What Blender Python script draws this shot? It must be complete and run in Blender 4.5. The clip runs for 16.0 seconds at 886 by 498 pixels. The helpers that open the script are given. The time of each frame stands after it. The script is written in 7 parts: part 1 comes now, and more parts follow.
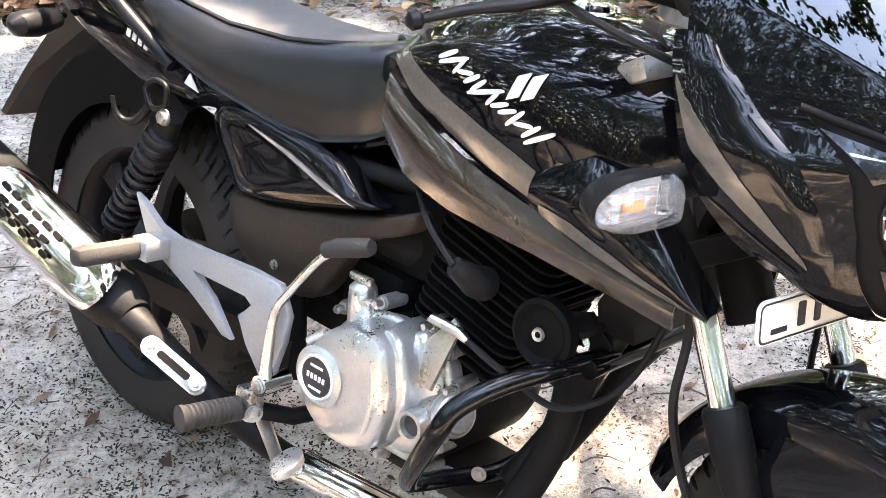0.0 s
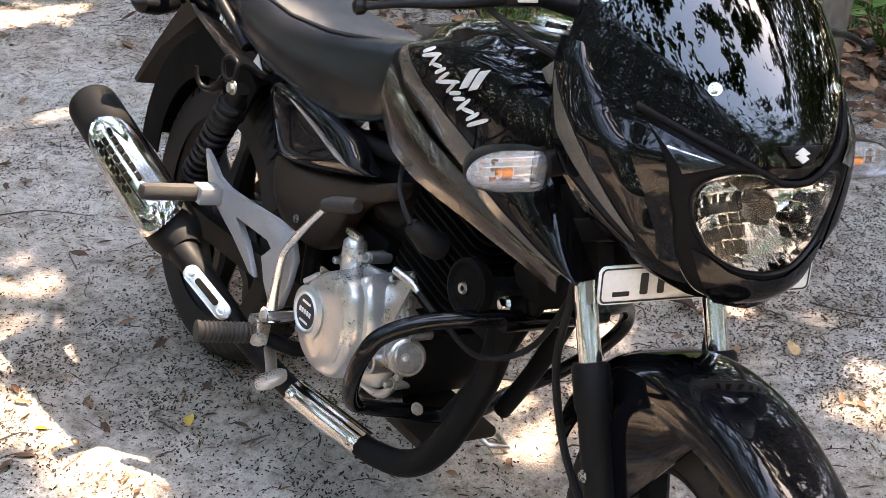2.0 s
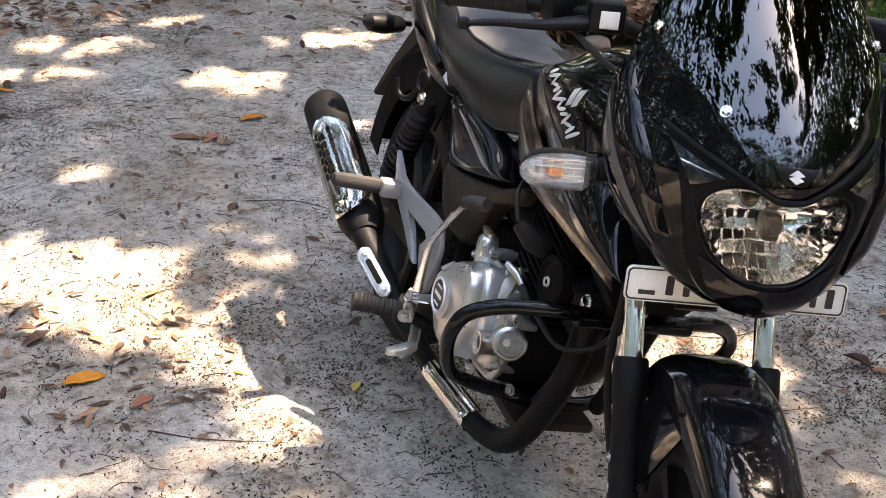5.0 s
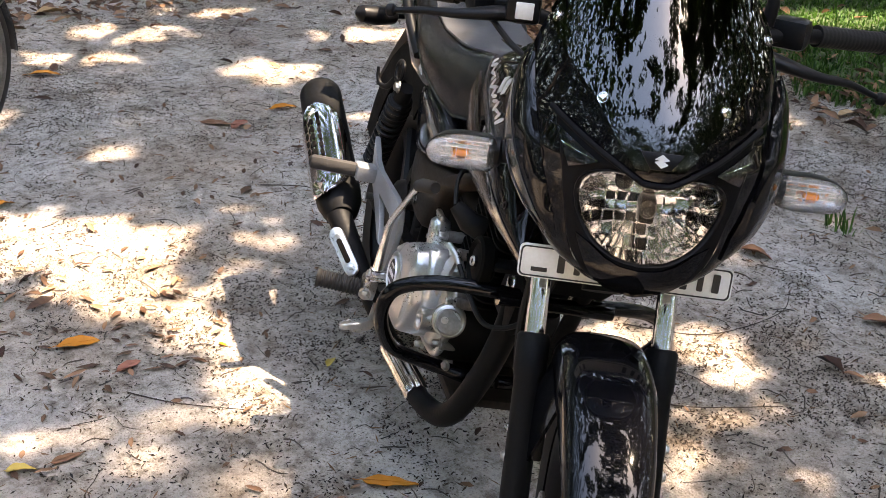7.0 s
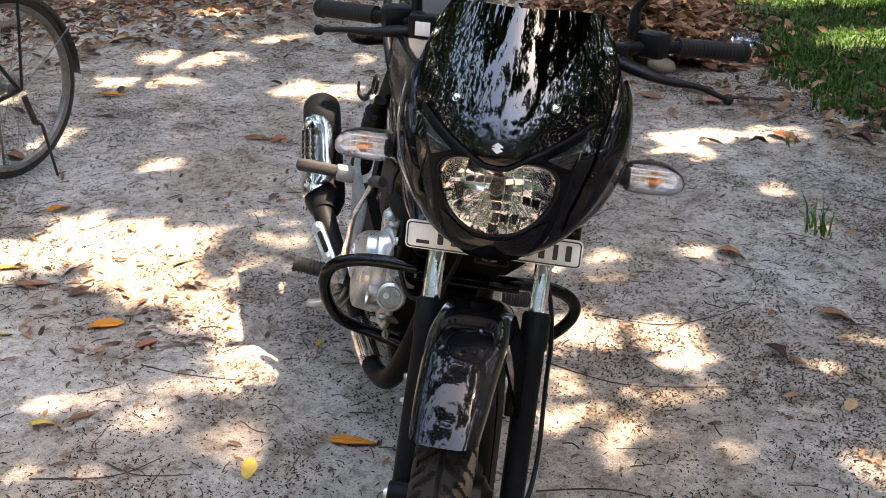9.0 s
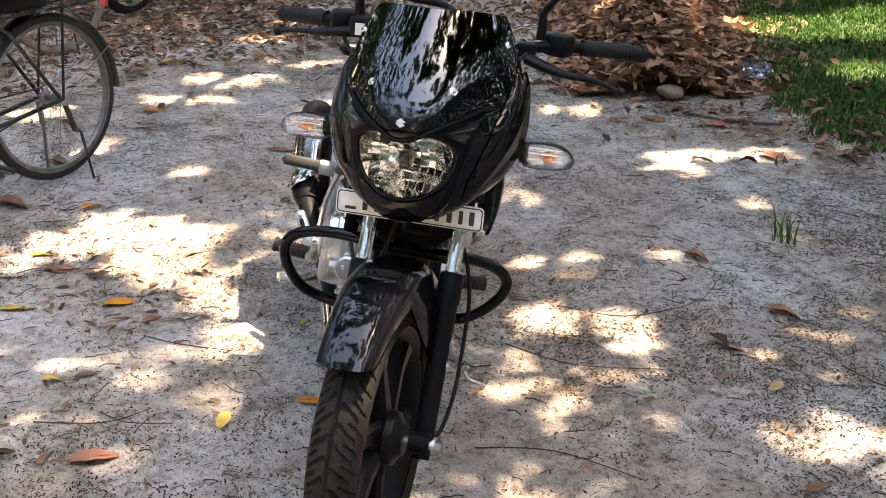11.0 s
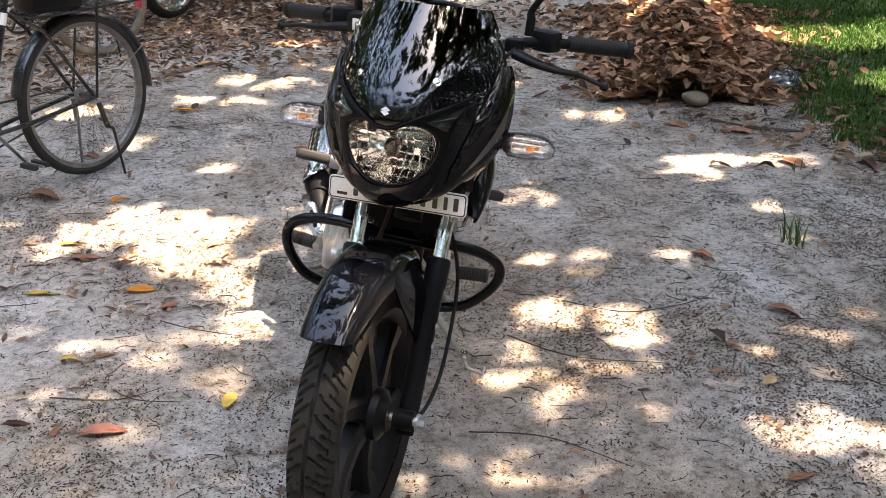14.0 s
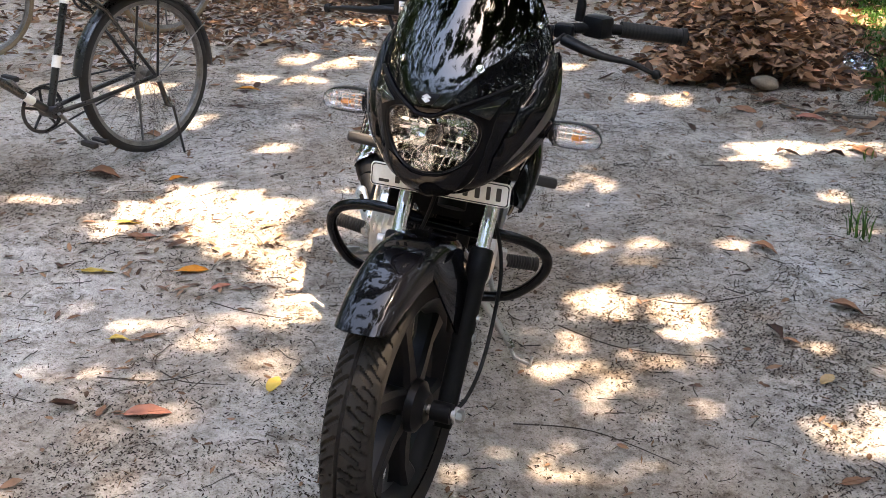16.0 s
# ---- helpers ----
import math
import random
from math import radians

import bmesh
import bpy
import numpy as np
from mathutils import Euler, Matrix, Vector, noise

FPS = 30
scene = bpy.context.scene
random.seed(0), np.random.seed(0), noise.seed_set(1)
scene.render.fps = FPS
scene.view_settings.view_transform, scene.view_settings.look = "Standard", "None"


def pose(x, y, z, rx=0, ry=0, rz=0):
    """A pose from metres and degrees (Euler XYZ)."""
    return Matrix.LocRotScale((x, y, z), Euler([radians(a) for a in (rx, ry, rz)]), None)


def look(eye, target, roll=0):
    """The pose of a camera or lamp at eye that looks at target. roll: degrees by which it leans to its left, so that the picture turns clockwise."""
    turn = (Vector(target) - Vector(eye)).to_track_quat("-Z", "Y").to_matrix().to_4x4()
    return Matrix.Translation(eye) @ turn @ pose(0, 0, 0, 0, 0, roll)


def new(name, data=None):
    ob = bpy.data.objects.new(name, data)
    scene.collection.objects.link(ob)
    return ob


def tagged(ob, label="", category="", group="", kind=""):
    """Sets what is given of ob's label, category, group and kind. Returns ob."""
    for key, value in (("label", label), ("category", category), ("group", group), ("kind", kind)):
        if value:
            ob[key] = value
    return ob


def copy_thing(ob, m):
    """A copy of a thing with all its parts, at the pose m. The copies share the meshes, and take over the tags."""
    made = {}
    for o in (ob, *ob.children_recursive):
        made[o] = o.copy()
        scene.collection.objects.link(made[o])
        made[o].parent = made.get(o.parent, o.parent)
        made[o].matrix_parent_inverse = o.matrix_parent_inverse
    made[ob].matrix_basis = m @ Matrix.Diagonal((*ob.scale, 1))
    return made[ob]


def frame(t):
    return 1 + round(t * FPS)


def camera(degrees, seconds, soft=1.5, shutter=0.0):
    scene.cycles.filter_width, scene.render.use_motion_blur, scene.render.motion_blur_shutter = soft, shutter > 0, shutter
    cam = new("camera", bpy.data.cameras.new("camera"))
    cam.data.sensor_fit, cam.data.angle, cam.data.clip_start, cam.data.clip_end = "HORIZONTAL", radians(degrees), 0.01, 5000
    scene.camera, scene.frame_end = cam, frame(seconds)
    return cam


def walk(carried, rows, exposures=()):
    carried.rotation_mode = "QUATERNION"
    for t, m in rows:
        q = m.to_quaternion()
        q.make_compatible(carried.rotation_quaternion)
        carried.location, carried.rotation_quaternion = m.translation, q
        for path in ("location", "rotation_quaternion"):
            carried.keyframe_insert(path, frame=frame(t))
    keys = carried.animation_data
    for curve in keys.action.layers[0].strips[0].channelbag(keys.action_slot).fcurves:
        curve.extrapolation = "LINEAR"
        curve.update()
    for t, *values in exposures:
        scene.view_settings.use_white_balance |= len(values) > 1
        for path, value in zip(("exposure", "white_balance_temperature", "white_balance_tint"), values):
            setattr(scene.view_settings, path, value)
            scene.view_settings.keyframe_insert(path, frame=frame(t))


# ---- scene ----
cam = camera(42.9, 16.0, soft=0.6)
PATH = [
    (0, (0.198, -0.002, 1.318), (0.08, 1.729, 0.324), -0.3),
    (0.5, (0.318, -0.024, 1.315), (0.069, 1.696, 0.326), -0.2),
    (1, (0.4, -0.085, 1.327), (0.093, 1.634, 0.352), 1.0),
    (1.5, (0.482, -0.168, 1.334), (0.108, 1.555, 0.39), 2.1),
    (2, (0.555, -0.228, 1.347), (0.094, 1.485, 0.423), 2.6),
    (2.5, (0.636, -0.241, 1.369), (0.057, 1.434, 0.443), 2.1),
    (3, (0.728, -0.251, 1.385), (0.025, 1.378, 0.463), 1.2),
    (3.5, (0.825, -0.247, 1.375), (-0.004, 1.331, 0.469), 0.1),
    (4, (0.876, -0.279, 1.378), (-0.032, 1.265, 0.487), 0.2),
    (4.2, (0.889, -0.295, 1.378), (-0.044, 1.238, 0.495), 0.5),
    (6.3, (1.093, -0.272, 1.363), (0.021, 1.186, 0.512), 3.0),
    (6.5, (1.116, -0.245, 1.367), (0.029, 1.199, 0.51), 2.8),
    (7, (1.201, -0.228, 1.382), (0.085, 1.19, 0.52), 2.4),
    (7.5, (1.324, -0.237, 1.404), (0.168, 1.153, 0.548), 1.9),
    (8, (1.427, -0.255, 1.419), (0.237, 1.113, 0.574), 1.4),
    (8.5, (1.539, -0.251, 1.422), (0.305, 1.088, 0.594), 0.7),
    (9, (1.653, -0.257, 1.453), (0.384, 1.05, 0.628), 0.2),
    (9.2, (1.685, -0.255, 1.453), (0.406, 1.046, 0.633), -0.1),
    (11.3, (2.142, -0.309, 1.45), (0.755, 0.921, 0.7), 0.2),
    (11.5, (2.174, -0.318, 1.45), (0.782, 0.91, 0.705), 0.3),
    (12, (2.227, -0.334, 1.453), (0.83, 0.892, 0.716), 0.5),
    (12.5, (2.256, -0.312, 1.441), (0.845, 0.904, 0.714), 0.3),
    (13, (2.262, -0.301, 1.434), (0.843, 0.909, 0.711), 0.3),
    (13.5, (2.255, -0.289, 1.436), (0.828, 0.909, 0.707), 0.2),
    (14, (2.246, -0.275, 1.439), (0.808, 0.901, 0.698), 0.0),
    (14.5, (2.238, -0.263, 1.44), (0.787, 0.89, 0.688), -0.1),
    (15, (2.228, -0.247, 1.437), (0.763, 0.883, 0.677), -0.2),
    (15.5, (2.222, -0.233, 1.435), (0.744, 0.875, 0.668), -0.1),
    (16, (2.238, -0.199, 1.442), (0.736, 0.87, 0.666), -0.3),
]
walk(cam, [(t, look(eye, target, roll)) for t, eye, target, roll in PATH], [(0.0, 5.46, 8800, 17), (1.0, 4.92, 8800, 17), (3.0, 4.34, 8800, 17), (7.0, 4.02, 8800, 17), (16.0, 4.10, 8800, 17)])

# ---------- world, sun ----------
SUN_AZ, SUN_EL = radians(51.0), radians(67.0)      # azimuth from +x towards +y
SUN_DIR = Vector((math.cos(SUN_AZ) * math.cos(SUN_EL), math.sin(SUN_AZ) * math.cos(SUN_EL), math.sin(SUN_EL)))
world = bpy.data.worlds.new("world")
scene.world = world
world.use_nodes = True
wn = world.node_tree.nodes
sky = wn.new("ShaderNodeTexSky")
sky.sky_type = "NISHITA"
sky.sun_disc = False
sky.dust_density = 1.0
sky.ozone_density = 2.0
sky.air_density = 1.2
sky.sun_elevation = SUN_EL
sky.sun_rotation = math.pi / 2 - SUN_AZ
world.node_tree.links.new(sky.outputs["Color"], wn["Background"].inputs["Color"])
wn["Background"].inputs["Strength"].default_value = 0.15
sun = new("sun", bpy.data.lights.new("sun", "SUN"))
sun.data.energy = 2.0
sun.data.angle = radians(0.53)
sun.data.color = (1.0, 0.95, 0.87)
sun.matrix_world = look(SUN_DIR * 30, (0, 0, 0))

# ---------- materials ----------
def material(name, base, rough=0.5, metal=0.0, coat=0.0, spec=0.5, ior=1.5):
    m = bpy.data.materials.new(name)
    m.use_nodes = True
    b = m.node_tree.nodes["Principled BSDF"]
    b.inputs["Base Color"].default_value = (*base, 1)
    b.inputs["Roughness"].default_value = rough
    b.inputs["Metallic"].default_value = metal
    b.inputs["IOR"].default_value = ior
    b.inputs["Coat Weight"].default_value = coat
    b.inputs["Coat Roughness"].default_value = 0.03
    b.inputs["Coat IOR"].default_value = 1.45
    b.inputs["Specular IOR Level"].default_value = spec
    return m


def varied(m, dark, light, scale=8.0, fine=90.0, bump=0.0, bump_scale=300.0, rough=None, island=False, stretch=(1, 1, 1)):
    """Two scales of colour variation, roughness wear and fine relief."""
    nt = m.node_tree
    b = nt.nodes["Principled BSDF"]
    co = nt.nodes.new("ShaderNodeTexCoord")
    mp = nt.nodes.new("ShaderNodeMapping")
    mp.inputs["Scale"].default_value = stretch
    nt.links.new(co.outputs["Object"], mp.inputs["Vector"])
    n1, n2 = nt.nodes.new("ShaderNodeTexNoise"), nt.nodes.new("ShaderNodeTexNoise")
    n1.inputs["Scale"].default_value, n2.inputs["Scale"].default_value = scale, fine
    n1.inputs["Detail"].default_value, n2.inputs["Detail"].default_value = 5, 3
    nt.links.new(mp.outputs[0], n1.inputs["Vector"])
    nt.links.new(mp.outputs[0], n2.inputs["Vector"])
    mix = nt.nodes.new("ShaderNodeMath")
    mix.operation = "MULTIPLY_ADD"
    mix.inputs[1].default_value = 0.45
    nt.links.new(n2.outputs["Fac"], mix.inputs[0])
    half = nt.nodes.new("ShaderNodeMath")
    half.operation = "MULTIPLY"
    half.inputs[1].default_value = 0.55
    nt.links.new(n1.outputs["Fac"], half.inputs[0])
    nt.links.new(half.outputs[0], mix.inputs[2])
    fac = mix.outputs[0]
    if island:
        geo = nt.nodes.new("ShaderNodeNewGeometry")
        add = nt.nodes.new("ShaderNodeMath")
        add.operation = "MULTIPLY_ADD"
        add.inputs[1].default_value = 0.5
        nt.links.new(geo.outputs["Random Per Island"], add.inputs[0])
        sh = nt.nodes.new("ShaderNodeMath")
        sh.operation = "MULTIPLY_ADD"
        sh.inputs[1].default_value, sh.inputs[2].default_value = 0.5, 0.0
        nt.links.new(fac, sh.inputs[0])
        nt.links.new(sh.outputs[0], add.inputs[2])
        fac = add.outputs[0]
    ramp = nt.nodes.new("ShaderNodeValToRGB")
    ramp.color_ramp.elements[0].position, ramp.color_ramp.elements[1].position = 0.3, 0.7
    ramp.color_ramp.elements[0].color, ramp.color_ramp.elements[1].color = (*dark, 1), (*light, 1)
    nt.links.new(fac, ramp.inputs["Fac"])
    nt.links.new(ramp.outputs["Color"], b.inputs["Base Color"])
    if rough:
        rr = nt.nodes.new("ShaderNodeMapRange")
        rr.inputs["From Min"].default_value, rr.inputs["From Max"].default_value = 0.3, 0.7
        rr.inputs["To Min"].default_value, rr.inputs["To Max"].default_value = rough
        nt.links.new(fac, rr.inputs["Value"])
        nt.links.new(rr.outputs["Result"], b.inputs["Roughness"])
    if bump:
        n3 = nt.nodes.new("ShaderNodeTexNoise")
        n3.inputs["Scale"].default_value, n3.inputs["Detail"].default_value = bump_scale, 4
        nt.links.new(mp.outputs[0], n3.inputs["Vector"])
        bp = nt.nodes.new("ShaderNodeBump")
        bp.inputs["Strength"].default_value, bp.inputs["Distance"].default_value = bump, 0.002
        nt.links.new(n3.outputs["Fac"], bp.inputs["Height"])
        nt.links.new(bp.outputs["Normal"], b.inputs["Normal"])
    return m


GLOSS = varied(material("gloss_black_paint", (0.004, 0.004, 0.005), 0.06, coat=0.52, spec=0.03), (0.002, 0.002, 0.0026), (0.004, 0.004, 0.005), 20, 200, rough=(0.05, 0.12))
SATIN = varied(material("satin_black_plastic", (0.006, 0.006, 0.007), 0.4, spec=0.5, ior=1.25), (0.003, 0.003, 0.0035), (0.006, 0.006, 0.007), 15, 250, bump=0.08, rough=(0.33, 0.5))
MATTE = varied(material("matte_black_paint", (0.007, 0.007, 0.007), 0.5, spec=0.5, ior=1.2), (0.003, 0.003, 0.0035), (0.007, 0.007, 0.007), 12, 150, bump=0.1, rough=(0.45, 0.65))
DUSTY = varied(material("dusty_dark_plastic", (0.03, 0.025, 0.02), 0.5, spec=0.5, ior=1.25), (0.008, 0.006, 0.005), (0.036, 0.025, 0.018), 6, 120, bump=0.1, rough=(0.4, 0.65))
SURROUND = varied(material("grained_black_plastic", (0.004, 0.004, 0.005), 0.6, spec=0.5, ior=1.18), (0.0025, 0.0025, 0.003), (0.005, 0.005, 0.006), 15, 300, bump=0.1, rough=(0.5, 0.65))
# brown tint: dust, plus the sunlit sand's reflection put into the colour
BROWN_TINT = varied(material("dusty_brown_tint_plastic", (0.06, 0.038, 0.024), 0.3, coat=0.6), (0.006, 0.0042, 0.003), (0.034, 0.021, 0.014), 9, 90, bump=0.05, rough=(0.12, 0.3))
RUBBER = varied(material("tyre_rubber", (0.02, 0.02, 0.02), 0.75, ior=1.3), (0.008, 0.0075, 0.007), (0.026, 0.022, 0.019), 9, 160, bump=0.2, rough=(0.7, 0.9))
GRIP = varied(material("grip_rubber", (0.008, 0.008, 0.008), 0.6, spec=0.2), (0.005, 0.005, 0.005), (0.012, 0.012, 0.012), 30, 300, bump=0.2, rough=(0.5, 0.7))
PEGRUB = varied(material("peg_rubber", (0.05, 0.04, 0.035), 0.75), (0.008, 0.0072, 0.0068), (0.024, 0.020, 0.018), 30, 300, bump=0.3, rough=(0.7, 0.85))
CHROME = varied(material("chrome", (0.85, 0.85, 0.85), 0.06, metal=1.0), (0.72, 0.71, 0.69), (0.90, 0.90, 0.90), 30, 260, rough=(0.04, 0.14))
STEEL = varied(material("brushed_steel", (0.55, 0.54, 0.52), 0.3, metal=1.0), (0.38, 0.36, 0.33), (0.62, 0.61, 0.59), 18, 240, rough=(0.22, 0.42))
ALLOY = varied(material("cast_silver_alloy", (0.52, 0.52, 0.51), 0.38, metal=0.85), (0.46, 0.455, 0.44), (0.60, 0.60, 0.59), 10, 260, bump=0.04, bump_scale=500, rough=(0.24, 0.38))
CASE = varied(material("dusty_cast_alloy", (0.3, 0.29, 0.28), 0.45, metal=0.7), (0.16, 0.14, 0.12), (0.36, 0.34, 0.32), 9, 160, bump=0.15, bump_scale=300, rough=(0.35, 0.55))
BRACKET = varied(material("grey_painted_alloy", (0.24, 0.25, 0.26), 0.42, metal=0.35), (0.20, 0.205, 0.21), (0.29, 0.295, 0.30), 12, 200, bump=0.06, rough=(0.35, 0.5))
SEAT = varied(material("black_vinyl", (0.012, 0.012, 0.013), 0.2, ior=1.4), (0.004, 0.004, 0.005), (0.009, 0.009, 0.010), 14, 300, bump=0.12, bump_scale=900, rough=(0.16, 0.27))
STRIPE = varied(material("graphite_stripe", (0.07, 0.06, 0.05), 0.15, coat=0.4), (0.050, 0.044, 0.036), (0.085, 0.075, 0.062), 15, 200, rough=(0.1, 0.2))
SILVERMARK = varied(material("silver_decal", (0.62, 0.62, 0.62), 0.3, metal=0.3), (0.60, 0.60, 0.60), (0.76, 0.76, 0.76), 20, 200)
WHITEP = varied(material("white_plate", (0.72, 0.70, 0.65), 0.45), (0.62, 0.60, 0.55), (0.76, 0.74, 0.70), 20, 200, rough=(0.4, 0.55))
# darkest of the blacks: fins, blocks, horn, rear mudguard and slots
DEEP_BLACK = varied(material("deep_black_matte", (0.004, 0.004, 0.004), 0.6, spec=0.5, ior=1.12), (0.0025, 0.0025, 0.0025), (0.006, 0.0055, 0.005), 20, 200, bump=0.1, rough=(0.5, 0.7))
INK = material("black_ink", (0.012, 0.012, 0.012), 0.5)
RED = material("red_decal", (0.45, 0.03, 0.05), 0.3)
LEATHER = varied(material("seat_top_fabric", (0.04, 0.04, 0.045), 0.55), (0.03, 0.03, 0.033), (0.055, 0.055, 0.06), 60, 500, bump=0.5, bump_scale=1500, rough=(0.45, 0.6))
REFLECT = varied(material("headlamp_reflector", (0.9, 0.9, 0.9), 0.04, metal=1.0), (0.82, 0.82, 0.82), (0.93, 0.93, 0.93), 40, 200, rough=(0.04, 0.12))
SIGBODY = varied(material("signal_reflector", (0.88, 0.88, 0.9), 0.1, metal=0.92, coat=0.6), (0.80, 0.80, 0.82), (0.94, 0.94, 0.95), 60, 300, bump=1.0, bump_scale=130, rough=(0.05, 0.15))
WEDGE = varied(material("dark_clear_lamp", (0.05, 0.05, 0.05), 0.08, metal=0.9, coat=0.35), (0.008, 0.008, 0.009), (0.07, 0.07, 0.08), 80, 300, bump=1.0, bump_scale=70)
AMBER = material("amber_bulb", (0.85, 0.22, 0.02), 0.2)


def glass(name, tint, rough=0.02, clear=0.9, ior=1.45):
    """Thin clear plastic: a see-through tint under a Fresnel gloss."""
    m = bpy.data.materials.new(name)
    m.use_nodes = True
    nt = m.node_tree
    nt.nodes.remove(nt.nodes["Principled BSDF"])
    tr, gl, mx, fr = (nt.nodes.new(k) for k in ("ShaderNodeBsdfTransparent", "ShaderNodeBsdfGlossy", "ShaderNodeMixShader", "ShaderNodeFresnel"))
    tr.inputs["Color"].default_value = (*tint, 1)
    gl.inputs["Roughness"].default_value = rough
    fr.inputs["IOR"].default_value = ior
    nt.links.new(fr.outputs[0], mx.inputs[0])
    nt.links.new(tr.outputs[0], mx.inputs[1])
    nt.links.new(gl.outputs[0], mx.inputs[2])
    nt.links.new(mx.outputs[0], nt.nodes["Material Output"].inputs["Surface"])
    return m


def ribbed(name, white=0.5):
    """Clear prismatic plastic that scatters part of the light."""
    m = glass(name, (0.95, 0.95, 0.95), 0.05)
    nt = m.node_tree
    mx = nt.nodes["Mix Shader"]
    df, ad = nt.nodes.new("ShaderNodeBsdfDiffuse"), nt.nodes.new("ShaderNodeMixShader")
    df.inputs["Color"].default_value = (0.93, 0.93, 0.94, 1)
    wv = nt.nodes.new("ShaderNodeTexWave")
    wv.inputs["Scale"].default_value, wv.inputs["Distortion"].default_value = 45.0, 0.3
    co = nt.nodes.new("ShaderNodeTexCoord")
    nt.links.new(co.outputs["Object"], wv.inputs["Vector"])
    mr = nt.nodes.new("ShaderNodeMapRange")
    mr.inputs["To Min"].default_value, mr.inputs["To Max"].default_value = white * 0.85, white * 1.15
    nt.links.new(wv.outputs["Fac"], mr.inputs["Value"])
    nt.links.new(mr.outputs["Result"], ad.inputs[0])
    nt.links.new(mx.inputs[1].links[0].from_socket, ad.inputs[1])
    nt.links.new(df.outputs[0], ad.inputs[2])
    nt.links.new(ad.outputs[0], mx.inputs[1])
    return m


RIBBED = ribbed("ribbed_clear_lens", 0.09)
LENS = glass("clear_lens", (0.93, 0.93, 0.93), 0.02)
SMOKE = glass("smoked_acrylic", (0.06, 0.068, 0.08), 0.012, ior=1.65)
PLASTICBAG = glass("crumpled_clear_plastic", (0.75, 0.82, 0.9), 0.15)


def leafy(name, dark, light, sss=0.25, rough=0.5):
    """Thin leaf: diffuse and translucent, varied from leaf to leaf."""
    m = material(name, light, rough, ior=1.3)
    varied(m, dark, light, 5, 60, island=True, rough=(rough - 0.1, rough + 0.15))
    nt = m.node_tree
    b = nt.nodes["Principled BSDF"]
    tl, mx = nt.nodes.new("ShaderNodeBsdfTranslucent"), nt.nodes.new("ShaderNodeMixShader")
    src = b.inputs["Base Color"].links[0].from_socket
    nt.links.new(src, tl.inputs["Color"])
    mx.inputs[0].default_value = sss
    out = nt.nodes["Material Output"]
    nt.links.new(b.outputs[0], mx.inputs[1])
    nt.links.new(tl.outputs[0], mx.inputs[2])
    nt.links.new(mx.outputs[0], out.inputs["Surface"])
    return m


LEAF_GREEN = leafy("green_leaf", (0.012, 0.034, 0.007), (0.045, 0.085, 0.013), 0.08)
GRASS = leafy("grass_blade", (0.014, 0.055, 0.010), (0.066, 0.150, 0.026), 0.35)
LEAF_DRY = leafy("dry_leaf", (0.045, 0.020, 0.012), (0.30, 0.165, 0.095), 0.12, 0.6)
HEAPLEAF = leafy("heap_leaf", (0.05, 0.022, 0.013), (0.46, 0.25, 0.145), 0.12, 0.55)
LITTER = leafy("litter_bits", (0.006, 0.0045, 0.0035), (0.060, 0.037, 0.024), 0.03, 0.8)
TURF = varied(material("turf_soil", (0.03, 0.05, 0.012), 0.9), (0.014, 0.028, 0.006), (0.045, 0.075, 0.016), 9, 120, bump=0.6, rough=(0.8, 0.95))
STRAW = leafy("straw_bits", (0.05, 0.025, 0.012), (0.24, 0.13, 0.065), 0.05, 0.7)
FLAP = varied(material("brown_dusty_flap", (0.06, 0.04, 0.028), 0.5, ior=1.25), (0.010, 0.0065, 0.0045), (0.032, 0.021, 0.014), 8, 120, bump=0.1, rough=(0.4, 0.6))
TWIG = varied(material("twig_bark", (0.05, 0.035, 0.025), 0.85), (0.025, 0.017, 0.012), (0.085, 0.06, 0.042), 12, 150, island=True, bump=0.3, rough=(0.75, 0.9))
BARK = varied(material("tree_bark", (0.12, 0.09, 0.07), 0.9), (0.05, 0.038, 0.03), (0.22, 0.18, 0.14), 5, 40, bump=0.9, bump_scale=60, rough=(0.8, 0.95), stretch=(1, 1, 0.3))


